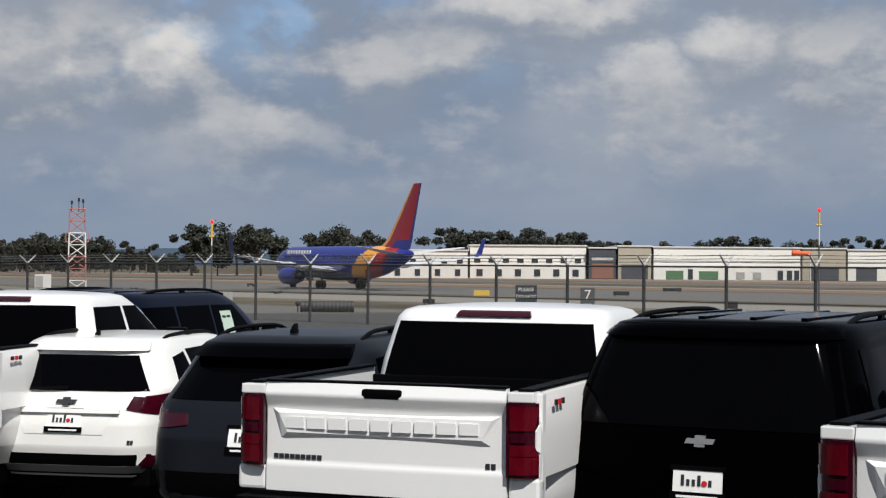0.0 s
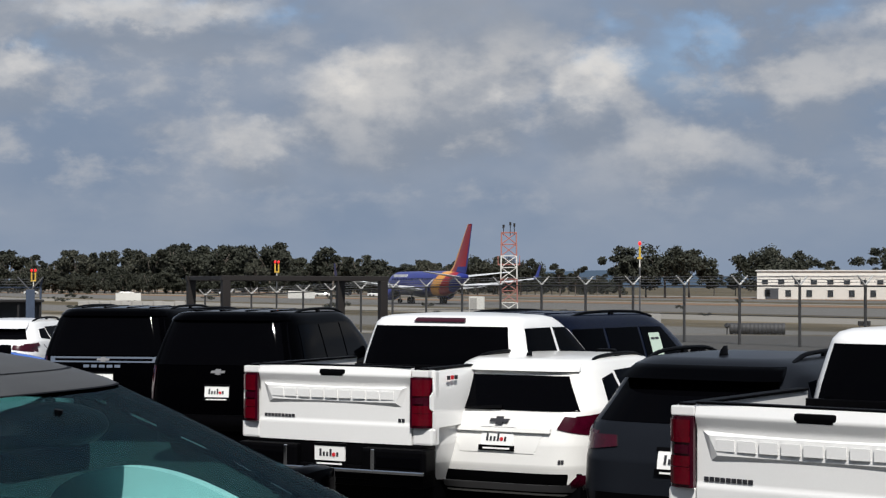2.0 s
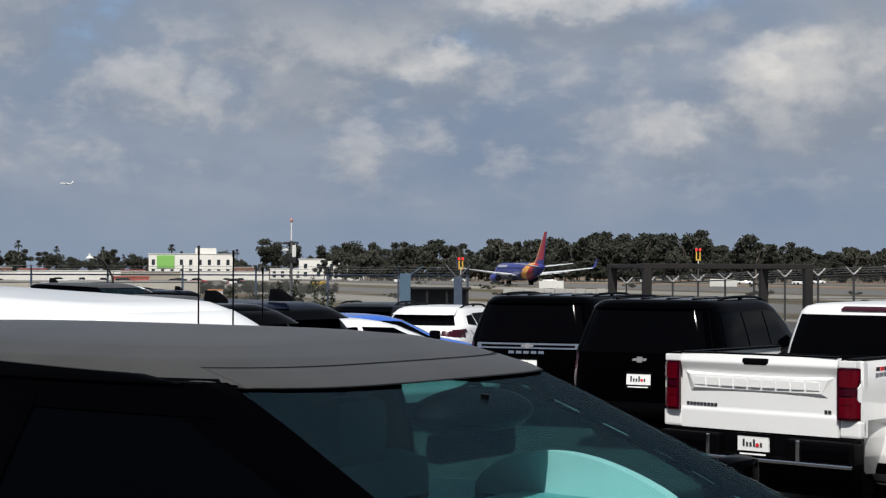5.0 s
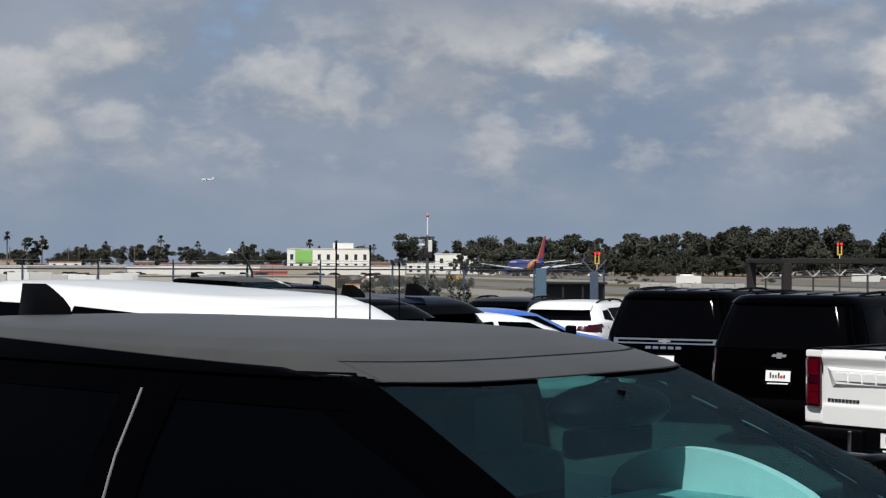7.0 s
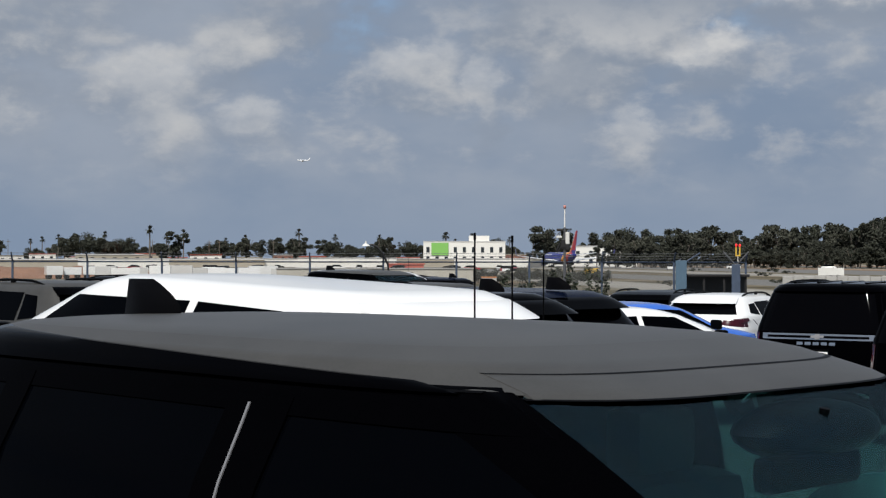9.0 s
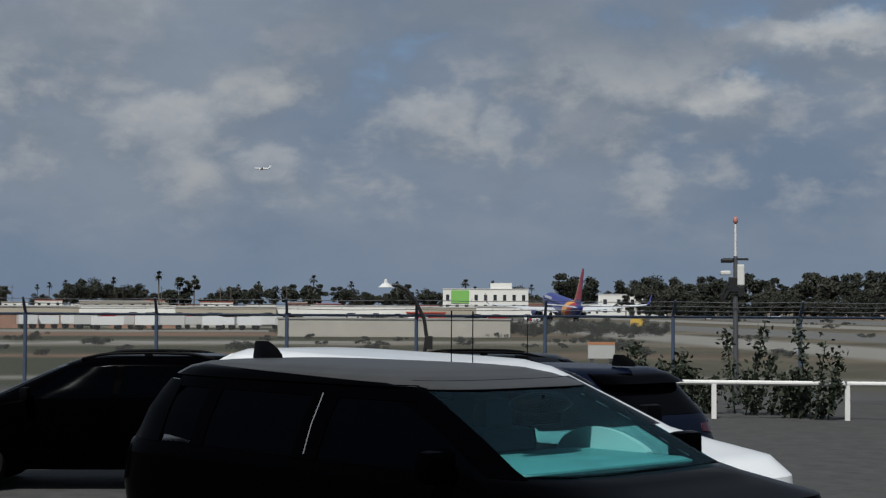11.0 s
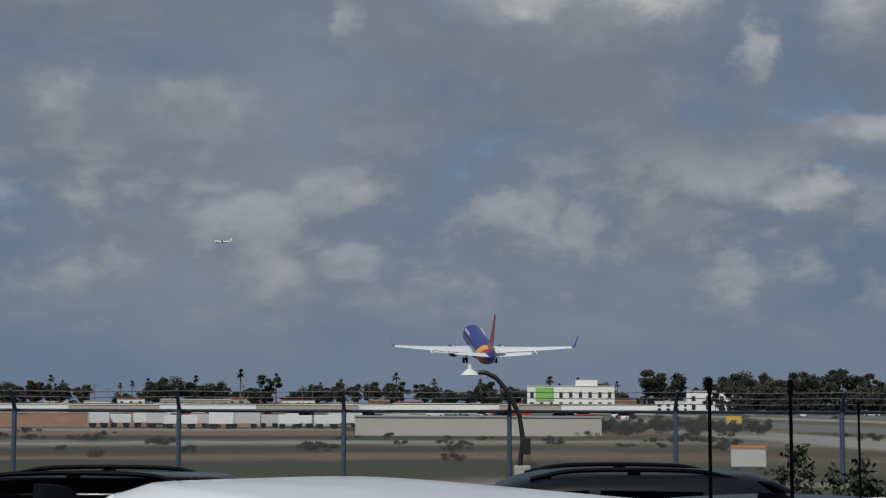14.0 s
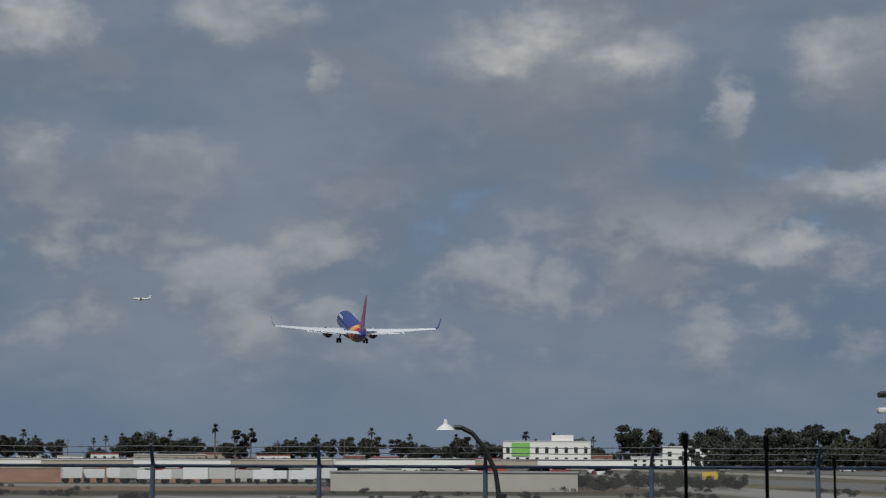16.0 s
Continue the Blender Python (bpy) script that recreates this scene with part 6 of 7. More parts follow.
def hangars():
    Y = 385.0
    win = lambda n, L, za, zb, w, mt=WIN: [(L * (i + 0.5) / n - w / 2, w, za, zb, mt) for i in range(n)]
    hall(-28, 6, Y, 6.6, WALL_W, "white two-storey airport building with small dark windows", win(9, 34, 3.6, 4.6, 1.4) + win(7, 34, 0.6, 2.2, 1.3) + [(2, 3, 0, 2.6, WALL_D)], band=(5.2, 5.6, ROOF_P))
    hall(6.6, 34.8, Y + 2, 7.9, WALL_W, "white two-storey airport building with small dark windows", win(8, 28, 3.9, 4.9, 1.5) + win(6, 28, 0.6, 2.3, 1.5), band=(5.6, 6.0, CONC))
    hall(35.4, 41.8, Y, 7.4, WALL_D, "dark glazed hangar front with a pale roof", [(0.6, 5.2, 4.6, 5.2, ROOF_P), (0.6, 5.2, 0.2, 3.8, WALL_B)])
    hall(42.4, 50.4, Y, 7.9, WALL_T, "tan hangar with a dark sliding door", [(0.8, 6.4, 0.1, 3.6, WALL_D)])
    hall(51, 86.5, Y, 7.7, WALL_W, "long white hangar with green doors", [(3, 4.2, 0.1, 2.2, GREEN_D), (8.3, 1.2, 0.1, 2.6, WIN), (11, 4.6, 0.1, 2.1, GREEN_D), (20, 2, 0.3, 1.9, CONC), (24, 2, 0.3, 1.9, CONC), (30, 1.3, 0.1, 2.4, WIN), (32.2, 1.3, 0.1, 2.4, WIN), (34, 1.2, 0.1, 2.4, WIN)], band=(4.4, 4.7, CONC))
    hall(87, 97.5, Y, 7.6, WALL_T, "tan hangar with a dark sliding door", [(1.8, 7, 0.1, 3.2, WALL_D)])
    hall(98, 150, Y, 7.3, WALL_W, "long white hangar with dark doors", [(2, 5, 0.1, 3, WALL_D), (14, 2, 0.1, 2.4, WIN), (22, 6, 0.1, 3, WALL_D)], band=(4.4, 4.7, CONC))
    w = thing("windsock", pose(83.2, 360, -0.75), "orange windsock on a white pole", "windsock")
    bm = bmesh.new()
    tube(bm, (0, 0, 0), (0, 0, 6.6), 0.1, 0.07)
    part("pole", bm, MAST_WHITE, w)
    bm = bmesh.new()
    tube(bm, (0, 0, 6.3), (-4.2, 0, 6.5), 0.35, 0.6, 14)
    smooth(part("sock", bm, surface("windsock_orange", (0.75, 0.12, 0.04), 0.8), w, "orange fabric sock"))


hangars()


def showroom():
    """The dealer's plain building behind the first stand."""
    p = at(180, 16)
    b = thing("showroom", pose(p.x, p.y, 0.4, 0, 0, 0), "long dark showroom building behind the lot", "building", kind="structure")
    wall = surface("showroom_wall", (0.06, 0.06, 0.065), 0.7, vary=0.15, scale=0.5)
    boxed("wall", (-45, -14, 0), (45, 0, 7), wall, b)
    for i in range(15):
        boxed("pane", (-43 + i * 6, 0.0, 0.3), (-38 + i * 6, 0.06, 3.4), GLASS_D, b)
    boxed("fascia", (-45.2, -14, 7), (45.2, 0.4, 7.6), WALL_T, b)


showroom()


def far_town():
    rng = random.Random(21)

    def house(bearing, dist, w, h, wall, label, roof=ROOF_P, windows=0, d=12, turn=0.0):
        p = at(bearing, dist)
        b = thing("town_building", pose(p.x, p.y, ground_z(p.x, p.y), 0, 0, bearing + turn), label, "building", "far town")
        boxed("wall", (-w / 2, 0, 0), (w / 2, d, h), wall, b, 0.03)
        boxed("roof", (-w / 2 - 0.2, -0.2, h), (w / 2 + 0.2, d, h + 0.3), roof, b)
        for i in range(windows):
            x = -w / 2 + w * (i + 0.5) / windows
            boxed("window", (x - 0.7, -0.08, h * 0.55), (x + 0.7, -0.01, h * 0.78), WIN, b)
            boxed("window", (x - 0.7, -0.08, h * 0.15), (x + 0.7, -0.01, h * 0.38), WIN, b)
        return b
    # the white building with a green wall
    b = house(39.4, 700, 36, 10.5, WALL_W, "white modern block with a green wall panel", windows=9)
    boxed("green_wall", (-14.5, -0.3, 4.6), (-7.0, -0.1, 10.0), GREEN, b, label="bright green panel")
    boxed("upper_storey", (2, 2, 10.8), (11, 9, 13.2), WALL_W, b)
    house(34.4, 640, 26, 8.0, WALL_W, "long low white building among trees", windows=5)
    house(36.0, 680, 14, 4.2, WALL_W, "long low white building among trees", windows=4)
    house(33.6, 560, 3.4, 4.0, WALL_W, "small white building before the grove")
    house(52, 640, 26, 4.4, WALL_T, "low tan building at the airfield edge", windows=6)
    for bb, w, wall in ((38.2, 30, WALL_W), (40.6, 36, WALL_T), (43.6, 34, WALL_W), (46.0, 24, WALL_W), (48.6, 40, WALL_T), (51.5, 30, WALL_W), (54.5, 30, WALL_T), (57.5, 30, WALL_W)):
        house(bb, 560 + rng.uniform(-15, 15), w, rng.uniform(2.4, 3.2), wall, "long low pale shed at the far side of the airfield")
    for bb in np.arange(38, 60, 1.15):
        house(float(bb) + rng.uniform(-0.3, 0.3), rng.uniform(760, 860), rng.uniform(9, 18), rng.uniform(3.0, 5.5), rng.choice((WALL_W, WALL_T, WALL_W, WALL_B)), "low house of the far town", roof=rng.choice((ROOF_P, ROOF_R, WALL_T)), windows=3)
    house(41.5, 400, 9, 1.5, ROOF_R, "low red-roofed shed on the airfield", roof=ROOF_R)
    # pale retaining walls across the airfield
    for bb, dist, w, h in ((42.6, 187, 23, 1.75), (48.9, 250, 16, 1.2), (38.6, 240, 10, 1.0)):
        p = at(bb, dist)
        wl = thing("blast_wall", pose(p.x, p.y, ground_z(p.x, p.y), 0, 0, bb), "long low pale concrete wall on the airfield", "wall", kind="structure")
        boxed("wall", (-w / 2, 0, 0), (w / 2, 0.6, h), surface("pale_concrete", (0.45, 0.42, 0.36), 0.9, vary=0.12, scale=0.5), wl, 0.05)
        boxed("coping", (-w / 2 - 0.1, -0.1, h), (w / 2 + 0.1, 0.7, h + 0.15), CONC, wl)
    # rows of parked cars and vans, far off
    for k in range(46):
        bb = rng.choice((rng.uniform(44, 53), rng.uniform(44, 53), rng.uniform(37, 44), rng.uniform(17, 33)))
        p = at(bb, rng.uniform(330, 420) if bb > 36 else rng.uniform(420, 500))
        v = thing("distant_car", pose(p.x, p.y, ground_z(p.x, p.y), 0, 0, bb + rng.choice((0, 90))), "small car parked far across the airfield", "car", "cars across the airfield")
        hh = Hull([(0.25, 0, 4.4, 0.85, 5), (0.8, 0.05, 4.35, 0.88, 5), (0.95, 0.4, 3.4, 0.82, 4), (1.4, 1.0, 2.7, 0.68, 4)])
        bm = bmesh.new()
        hh.mesh(bm, 0.25, 0.9, 20, 4)
        part("body", bm, rng.choice((WHITE, WHITE, GREY, AIR_RED, CREAM)), v)
        bm = bmesh.new()
        hh.mesh(bm, 0.9, 1.4, 20, 4, 0.05)
        part("cabin", bm, GLASS_B, v)
        bm = bmesh.new()
        for x in (0.8, 3.5):
            for y in (-0.8, 0.8):
                tube(bm, (x, y - 0.1, 0.3), (x, y + 0.1, 0.3), 0.3, None, 10)
        part("wheels", bm, RUBBER, v)
    # box trailers in a row, and a bank of red earth
    for k in range(16):
        bb = 44.6 + k * 0.62 + rng.uniform(-0.15, 0.15)
        p = at(bb, 232 + rng.uniform(-6, 6))
        v = thing("box_trailer", pose(p.x, p.y, ground_z(p.x, p.y), 0, 0, bb + rng.uniform(-12, 12)), "white box trailer parked across the airfield", "trailer", "trailers across the airfield")
        l = rng.uniform(2.2, 4.4)
        boxed("box", (-l / 2, 0, 0.6), (l / 2, 2.0, rng.uniform(1.5, 2.0)), rng.choice((WHITE, CREAM, ROOF_P)), v, 0.04)
        for x in (-l * 0.3, l * 0.3):
            bm = bmesh.new()
            tube(bm, (x, 0.05, 0.35), (x, 1.9, 0.35), 0.35, None, 12)
            part("wheel", bm, RUBBER, v)
        boxed("landing_leg", (-l * 0.45, 0.4, 0), (-l * 0.42, 0.5, 0.9), GALV, v)
    for bb, w, h in ((55.0, 22, 2.2), (50.4, 9, 1.2)):
        p = at(bb, 240)
        v = thing("earth_bank", pose(p.x, p.y, ground_z(p.x, p.y), 0, 0, bb), "bank of bare red-brown earth across the airfield", "bank", kind="structure")
        bm = bmesh.new()
        rows_ = [[bm.verts.new((-w / 2 + w * i / 24, y, h * f * (0.75 + 0.35 * noise.noise(Vector((i * 0.4, y * 0.2, bb)))) if 0 < i < 24 else 0.0)) for i in range(25)] for y, f in ((0, 0), (2, 0.7), (5, 1.0), (9, 0.8), (13, 0))]
        for p_row, q_row in zip(rows_, rows_[1:]):
            for i in range(24):
                bm.faces.new((p_row[i], p_row[i + 1], q_row[i + 1], q_row[i]))
        smooth(part("soil", bm, surface("red_earth", (0.20, 0.105, 0.065), 0.95, vary=0.3, scale=0.5, bump=0.3, fine=6), v))
    # poles of the far town
    for k in range(9):
        bb = rng.uniform(36, 56)
        p = at(bb, 780)
        v = thing("utility_pole", pose(p.x, p.y, ground_z(p.x, p.y), 0, 0, bb), "thin wooden utility pole in the far town", "pole", "utility poles")
        bm = bmesh.new()
        tube(bm, (0, 0, 0), (0, 0, 12), 0.2, 0.14, 6)
        part("shaft", bm, BARK, v)
        boxed("crossarm", (-1.1, -0.1, 10.8), (1.1, 0.1, 11.0), BARK, v)


far_town()


def hills():
    """Faint hills on the horizon."""
    bm = bmesh.new()
    rng = random.Random(2)
    # distance haze is put into the hills' base colour as blue
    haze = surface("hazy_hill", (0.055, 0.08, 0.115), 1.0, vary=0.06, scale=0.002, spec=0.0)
    top = []
    n = 60
    for i in range(n + 1):
        bb = -4 + 24 * i / n
        e = 0.0065 + 0.0045 * math.exp(-((bb - 9.5) / 3.0) ** 2) + 0.003 * math.exp(-((bb - 13) / 1.2) ** 2)
        p, q = at(bb, 4300), at(bb, 4500)
        top.append((bm.verts.new((p.x, p.y, -5)), bm.verts.new((q.x, q.y, 4300 * e)), bm.verts.new((q.x * 1.015, q.y * 1.015, -5))))
    for a, b in zip(top, top[1:]):
        bm.faces.new((a[0], b[0], b[1], a[1])), bm.faces.new((a[1], b[1], b[2], a[2]))
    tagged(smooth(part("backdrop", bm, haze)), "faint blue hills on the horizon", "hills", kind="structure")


hills()


# ---- the airliner ----
def wing_mesh(bm, stations, s):
    """A tapered wing out of thin aerofoil sections: (y, x of the nose, chord, z, thickness)."""
    rings = []
    for y, x, c, z, t in stations:
        rings.append([bm.verts.new((x - c * u, s * y, z + t * w)) for u, w in ((0, 0), (0.1, 0.5), (0.35, 0.7), (0.7, 0.35), (1, 0.02), (0.7, -0.15), (0.35, -0.3), (0.1, -0.3))])
    for p, q in zip(rings, rings[1:]):
        for k in range(8):
            bm.faces.new((p[k], p[(k + 1) % 8], q[(k + 1) % 8], q[k]))
    bm.faces.new(rings[0]), bm.faces.new(rings[-1])


def airliner(name, label):
    """A twin-engined airliner, nose to +X; the origin lies on the ground between the main wheels."""
    a = thing(name, Matrix(), label, "airliner")
    R, Z = 1.88, 3.35
    # fuselage
    prof = [(16.9, 0.05, -0.55), (16.6, 0.45, -0.5), (16.0, 0.85, -0.4), (15.0, 1.32, -0.22), (13.8, 1.66, -0.08), (12.3, 1.86, 0), (8, R, 0), (2, R, 0), (-4, R, 0), (-7.5, R, 0.0), (-10, 1.66, 0.16), (-12.5, 1.28, 0.42), (-14.8, 0.82, 0.72), (-16.2, 0.42, 0.95), (-16.7, 0.15, 1.02)]
    bm = bmesh.new()
    seg = 36
    xs = list(np.linspace(16.9, -16.7, 110))
    px = [p[0] for p in prof][::-1]
    rings = []
    for x in xs:
        r = float(np.interp(x, px, [p[1] for p in prof][::-1]))
        o = float(np.interp(x, px, [p[2] for p in prof][::-1]))
        rings.append([bm.verts.new((x, r * math.sin(k * math.tau / seg), Z + o + r * 1.06 * math.cos(k * math.tau / seg))) for k in range(seg)])
    for p, q in zip(rings, rings[1:]):
        for k in range(seg):
            f = bm.faces.new((p[k], p[(k + 1) % seg], q[(k + 1) % seg], q[k]))
            c = f.calc_center_median()
            w = c.x + (c.z - Z) * 1.25           # slanting bands
            if w > -6.6:
                f.material_index = 4 if c.z < Z - 1.35 else 0
            elif w > -9.8:
                f.material_index = 1
            elif w > -12.4:
                f.material_index = 2
            else:
                f.material_index = 0
    bm.faces.new(rings[0]), bm.faces.new(rings[-1])
    smooth(part("fuselage", bm, [AIR_BLUE, AIR_GOLD, AIR_RED, AIR_WHITE, AIR_SILVER], a, "blue fuselage with gold and red bands"), 60)
    for s in (1, -1):
        for k in range(26):
            x = 11.2 - k * 0.72
            boxed("cabin_window", (x, s * 1.80 - 0.04, Z + 0.52), (x + 0.24, s * 1.80 + 0.04, Z + 0.86), WIN, a)
        for k in range(9):
            boxed("white_letter_bar", (10.9 - k * 0.72, s * 1.55 - 0.08, Z + 1.02), (11.4 - k * 0.72, s * 1.55 + 0.08, Z + 1.5), AIR_WHITE, a, 0.0, "", None)
        bm = bmesh.new()
        block(bm, (14.3, s * 1.0 - 0.35, Z + 0.55), (15.0, s * 1.0 + 0.3, Z + 0.95), 0.05)
        part("cockpit_window", bm, WIN, a)
        # wings
        bm = bmesh.new()
        wing_mesh(bm, [(1.2, 5.0, 7.4, Z - 1.15, 0.9), (5.2, 2.2, 4.6, Z - 0.72, 0.6), (11, -0.8, 3.0, Z - 0.05, 0.36), (17.0, -3.9, 1.5, Z + 0.75, 0.2)], s)
        wg = smooth(part("wing", bm, AIR_WHITE, a, "grey-white swept wing"), 40)
        bm = bmesh.new()
        wing_mesh(bm, [(17.0, -3.9, 1.5, Z + 0.75, 0.2), (17.5, -4.3, 1.35, Z + 1.15, 0.14), (17.9, -5.1, 0.75, Z + 3.0, 0.08)], s)
        part("winglet", bm, AIR_BLUE, wg, "blue winglet")
        for y in (3.4, 7.0, 10.0):
            x = 1.2 - y * 0.42
            bm = bmesh.new()
            lathe(bm, [(1.4, 0.02), (0.6, 0.2), (-1.0, 0.24), (-2.6, 0.03)], 10, pose(x - 1.2, s * y, Z - 0.98 + y * 0.075))
            part("flap_fairing", bm, AIR_WHITE, wg)
        bm = bmesh.new()
        wing_mesh(bm, [(2.3, 0.1, 2.4, Z - 1.2, 0.2), (9.5, -2.8, 1.5, Z - 0.45, 0.12)], s)
        part("flap", bm, AIR_WHITE, wg, "lowered flap")
        # engines
        e = pose(3.4, s * 4.85, Z - 1.75)
        bm = bmesh.new()
        lathe(bm, [(2.3, 0.82), (2.42, 0.93), (2.1, 1.04), (1.0, 1.1), (-0.4, 1.02), (-1.5, 0.78), (-1.5, 0.6), (2.3, 0.78)], 28, e)
        en = smooth(part("engine_nacelle", bm, AIR_BLUE, a, "blue engine nacelle"), 50)
        bm = bmesh.new()
        lathe(bm, [(2.2, 0.79), (2.43, 0.9), (2.46, 0.93), (2.36, 0.98), (2.15, 1.02)], 28, e)
        smooth(part("intake_lip", bm, CHROME, en, "bare metal intake lip"), 60)
        bm = bmesh.new()
        lathe(bm, [(-1.0, 0.58), (-2.0, 0.48), (-2.6, 0.3), (-3.2, 0.05)], 20, e)
        smooth(part("exhaust_cone", bm, BRONZE, en, "dark exhaust"), 60)
        bm = bmesh.new()
        block(bm, (0.2, s * 4.85 - 0.15, Z - 1.1), (4.2, s * 4.85 + 0.15, Z - 0.55), 0.1)
        part("pylon", bm, AIR_WHITE, en)
        # tailplane
        bm = bmesh.new()
        wing_mesh(bm, [(0.4, -12.1, 3.6, Z + 0.95, 0.35), (7.1, -15.9, 1.3, Z + 1.75, 0.15)], s)
        smooth(part("tailplane", bm, AIR_WHITE, a, "grey-white tailplane"), 40)
        # main gear
        bm = bmesh.new()
        tube(bm, (0, s * 2.86, 0.55), (0.1, s * 2.5, Z - 1.2), 0.14)
        g = part("main_leg", bm, GALV, a)
        for y in (2.56, 3.16):
            bm = bmesh.new()
            lathe(bm, [(-0.2, 0.4), (-0.18, 0.53), (0.0, 0.56), (0.18, 0.53), (0.2, 0.4)], 18, pose(0, s * y, 0.56, 0, 0, 90))
            part("wheel", bm, RUBBER, g)
    bm = bmesh.new()
    tube(bm, (12.6, 0, 0.35), (12.5, 0, Z - 1.5), 0.11)
    g = part("nose_leg", bm, GALV, a)
    for y in (-0.22, 0.22):
        bm = bmesh.new()
        lathe(bm, [(-0.12, 0.25), (-0.1, 0.34), (0.1, 0.34), (0.12, 0.25)], 16, pose(12.6, y, 0.35, 0, 0, 90))
        part("wheel", bm, RUBBER, g)
    # belly fairing
    bm = bmesh.new()
    bmesh.ops.create_uvsphere(bm, u_segments=24, v_segments=12, radius=1, matrix=Matrix.Translation((0.6, 0, Z - 1.35)) @ Matrix.Diagonal((6.2, 2.0, 0.95, 1)))
    smooth(part("belly_fairing", bm, AIR_SILVER, a), 60)
    # fin in slanting colours
    bm = bmesh.new()
    rows = [(Z + 1.5, -9.0, 7.0), (Z + 2.6, -10.9, 5.6), (Z + 3.4, -11.7, 5.0), (Z + 5.4, -13.5, 3.8), (Z + 7.4, -15.2, 2.7), (Z + 9.15, -16.7, 1.75)]
    n = 14
    grid = {}
    for s in (1, -1):
        for j, (z, x, c) in enumerate(rows):
            for i in range(n + 1):
                u = i / n
                grid[s, j, i] = bm.verts.new((x - c * u, s * 0.24 * (1 - j / 7) * math.sin(math.pi * min(1, u * 0.95 + 0.03)) ** 0.7, z))
    for s in (1, -1):
        for j in range(len(rows) - 1):
            for i in range(n):
                f = bm.faces.new((grid[s, j, i], grid[s, j, i + 1], grid[s, j + 1, i + 1], grid[s, j + 1, i]))
                u = (i + 0.5) / n
                f.material_index = 1 if u < 0.17 - 0.012 * j else (2 if u < 0.93 else 0)
                if j == 0 and u > 0.42:
                    f.material_index = 0
    for i in range(n):
        bm.faces.new((grid[1, 5, i], grid[1, 5, i + 1], grid[-1, 5, i + 1], grid[-1, 5, i]))
    part("tail_fin", bm, [AIR_BLUE, AIR_GOLD, AIR_RED], a, "red tail fin with a gold leading edge")
    return a


PLANE = airliner("airliner", "blue twin-engined airliner with a red and gold tail")


def far_jet():
    """A white airliner, a speck far off on its way in."""
    j = thing("distant_airliner", Matrix(), "white airliner far off in the sky", "airliner")
    bm = bmesh.new()
    lathe(bm, [(18, 0.1), (16, 1.4), (12, 1.9), (-8, 1.9), (-17, 0.4)], 14)
    part("fuselage", bm, AIR_WHITE, j)
    for s in (1, -1):
        bm = bmesh.new()
        wing_mesh(bm, [(1, 5, 7, -1, 0.8), (17, -4, 1.6, 0.8, 0.2)], s)
        part("wing", bm, AIR_WHITE, j)
        bm = bmesh.new()
        lathe(bm, [(2, 0.9), (1, 1.1), (-2, 0.7)], 12, pose(3, s * 5, -2))
        part("engine_nacelle", bm, AIR_WHITE, j)
        bm = bmesh.new()
        wing_mesh(bm, [(0.4, -13, 3.4, 0.8, 0.3), (6.5, -16, 1.3, 1.3, 0.1)], s)
        part("tailplane", bm, AIR_WHITE, j)
    bm = bmesh.new()
    wing_mesh(bm, [(0.8, -11, 5.5, 0, 0.4), (7.5, -16, 2, 0, 0.2)], 1)
    bmesh.ops.transform(bm, matrix=pose(0, 0, 0, 90), verts=bm.verts)
    part("tail_fin", bm, AIR_WHITE, j)
    return j


JET = far_jet()


# ---- what moves ----
def flight(rows):
    """Rows of (t, bearing, distance from the first stand, height of the wheels, heading, nose up, bank)."""
    out = []
    for t, b, d, z, head, nose, bank in rows:
        p = at(b, d, z)
        out.append((t, Matrix.Translation(p) @ pose(0, 0, 0, 0, 0, 90 + head) @ pose(0, 0, 0, 0, -nose) @ pose(0, 0, 0, bank)))
    return out


def motions():
    walk(PLANE, flight(PLANE_ROWS))
    walk(JET, flight(JET_ROWS))


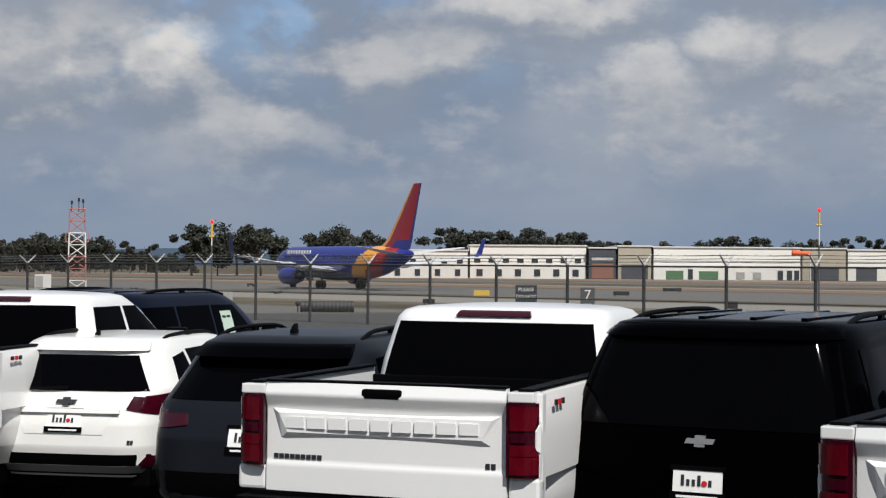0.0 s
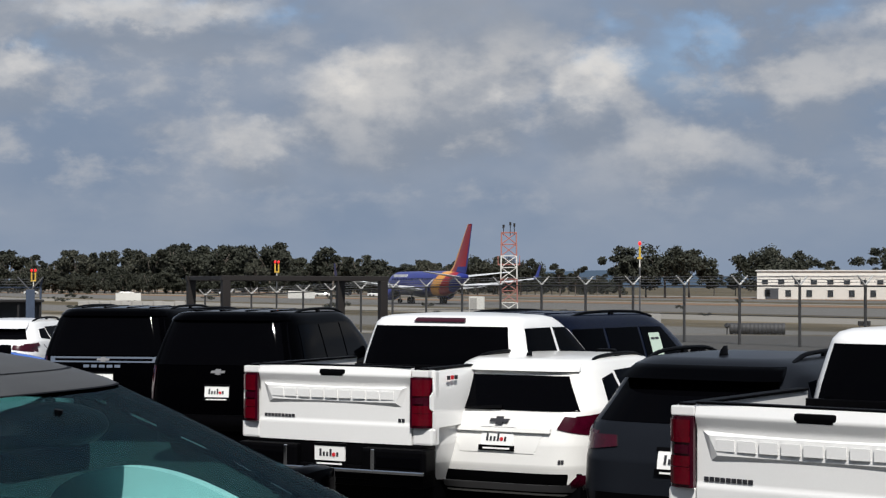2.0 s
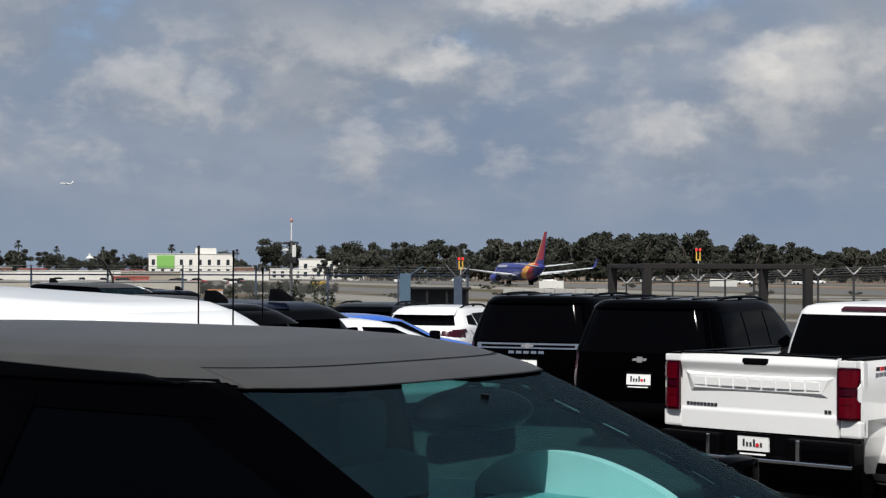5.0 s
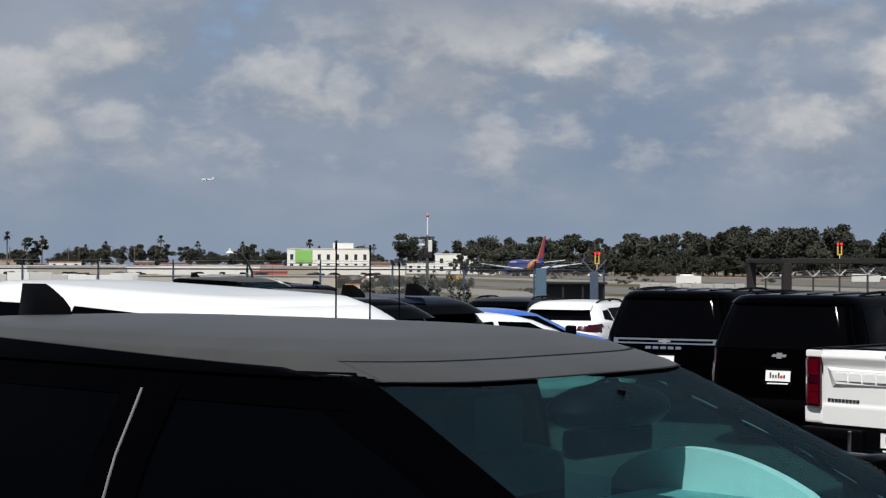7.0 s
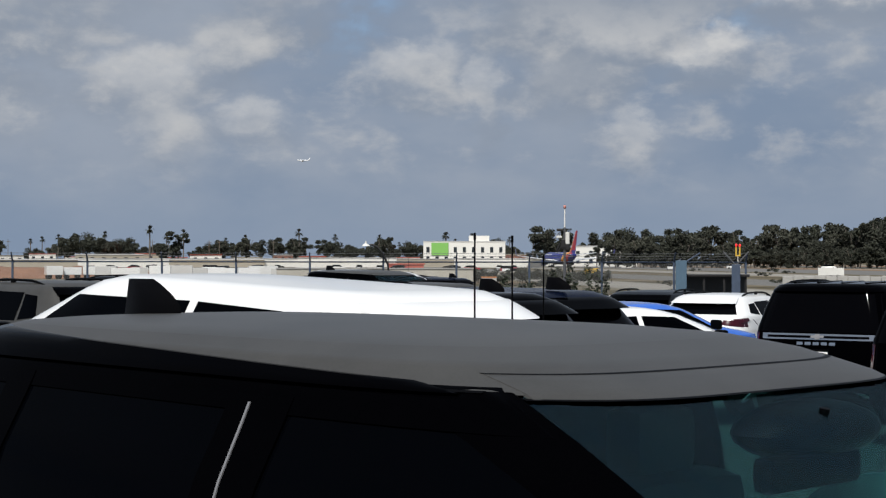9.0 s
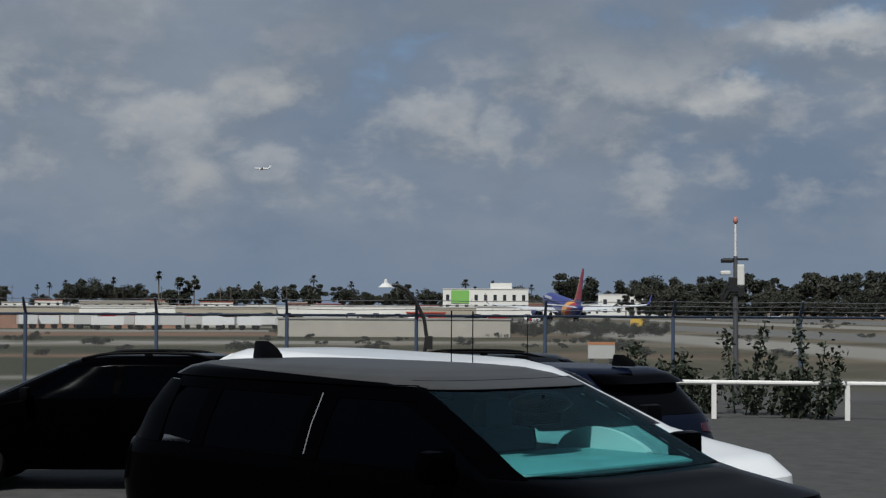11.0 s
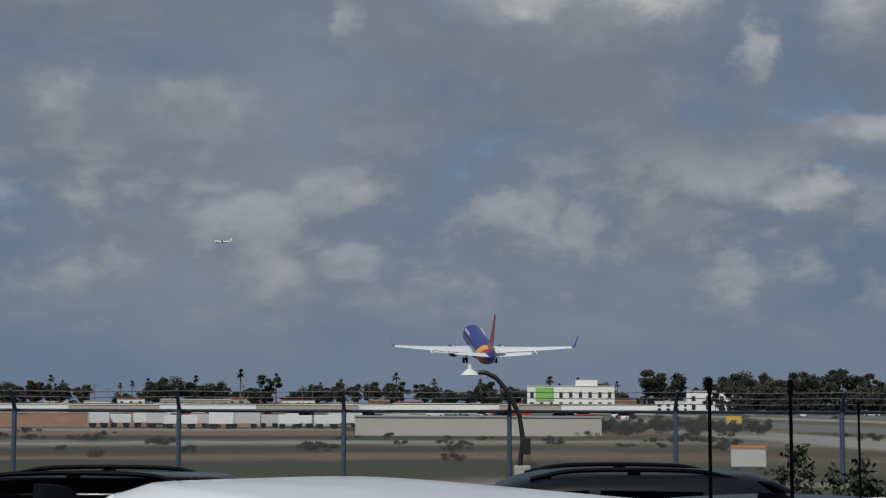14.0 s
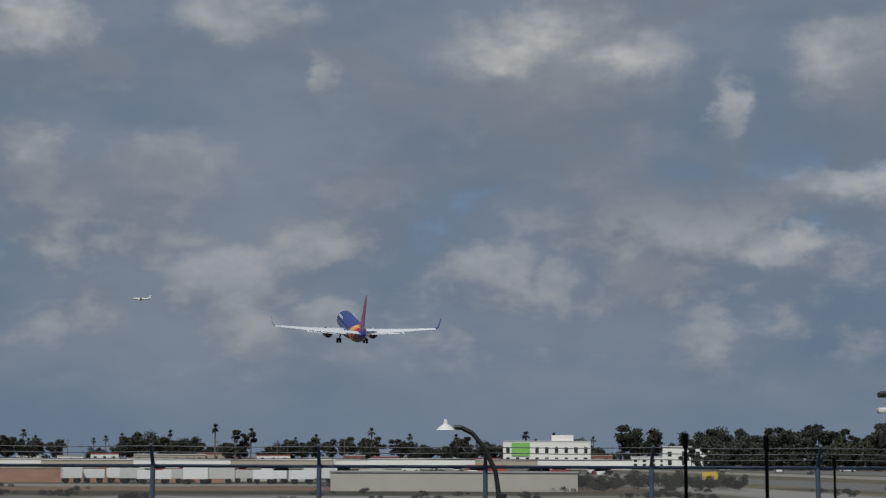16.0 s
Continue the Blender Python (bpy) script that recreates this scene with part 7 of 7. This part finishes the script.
PLANE_ROWS = [
    (0.0, 3.66, 199.0, -0.75, 33.5, 0.0, 0.0),
    (1.5, 13.33, 246.0, -0.75, 37.0, 0.0, 0.0),
    (3.5, 22.537, 313.0, -0.75, 40.9, 0.0, 0.0),
    (5.0, 27.625, 387.0, -0.75, 47.5, 0.0, 0.0),
    (7.5, 33.699, 542.0, -0.75, 52.3, 0.0, 0.0),
    (8.5, 35.904, 577.3, -0.75, 53.9, 0.0, 0.0),
    (9.0, 35.949, 553.7, -0.75, 53.9, 0.0, 0.0),
    (11.3, 37.365, 359.9, -0.75, 48.8, 7.0, 0.0),
    (11.5, 37.634, 356.5, -0.75, 48.8, 8.5, 0.0),
    (12.0, 38.227, 346.4, -0.06, 48.1, 11.0, 0.0),
    (12.5, 39.372, 345.4, 1.64, 48.9, 12.5, 0.0),
    (13.0, 40.512, 343.5, 3.82, 49.2, 13.0, 0.0),
    (13.5, 41.538, 343.5, 6.75, 49.9, 13.0, 0.0),
    (14.0, 42.508, 345.5, 10.14, 50.4, 13.0, 0.0),
    (14.5, 43.440, 349.5, 13.47, 50.9, 13.0, 0.0),
    (15.0, 44.305, 357.5, 17.51, 51.9, 13.0, 0.0),
    (15.5, 45.097, 367.5, 22.22, 52.9, 13.0, 0.0),
    (16.0, 45.868, 376.5, 26.71, 54.2, 13.0, 0.0),
]
JET_ROWS = [
    (0.0, 43.720, 4300.0, 232.9, 115.7, 2.0, 0.0),
    (7.5, 43.720, 4300.0, 232.9, 115.7, 2.0, 0.0),
    (8.0, 43.975, 4300.0, 228.8, 116.0, 2.0, 0.0),
    (9.0, 45.185, 4200.7, 260.6, 117.2, 2.0, 0.0),
    (11.5, 48.263, 3133.5, 290.5, 120.3, 2.0, 0.0),
    (12.5, 50.008, 3087.2, 318.2, 122.0, 2.0, 0.0),
    (13.5, 51.081, 3037.1, 308.5, 123.1, 2.0, 0.0),
    (14.5, 52.114, 3017.0, 300.4, 124.1, 2.0, 0.0),
    (15.5, 53.092, 2986.9, 296.3, 125.1, 2.0, 0.0),
    (16.0, 53.561, 2986.9, 291.9, 125.6, 2.0, 0.0),
]

motions()
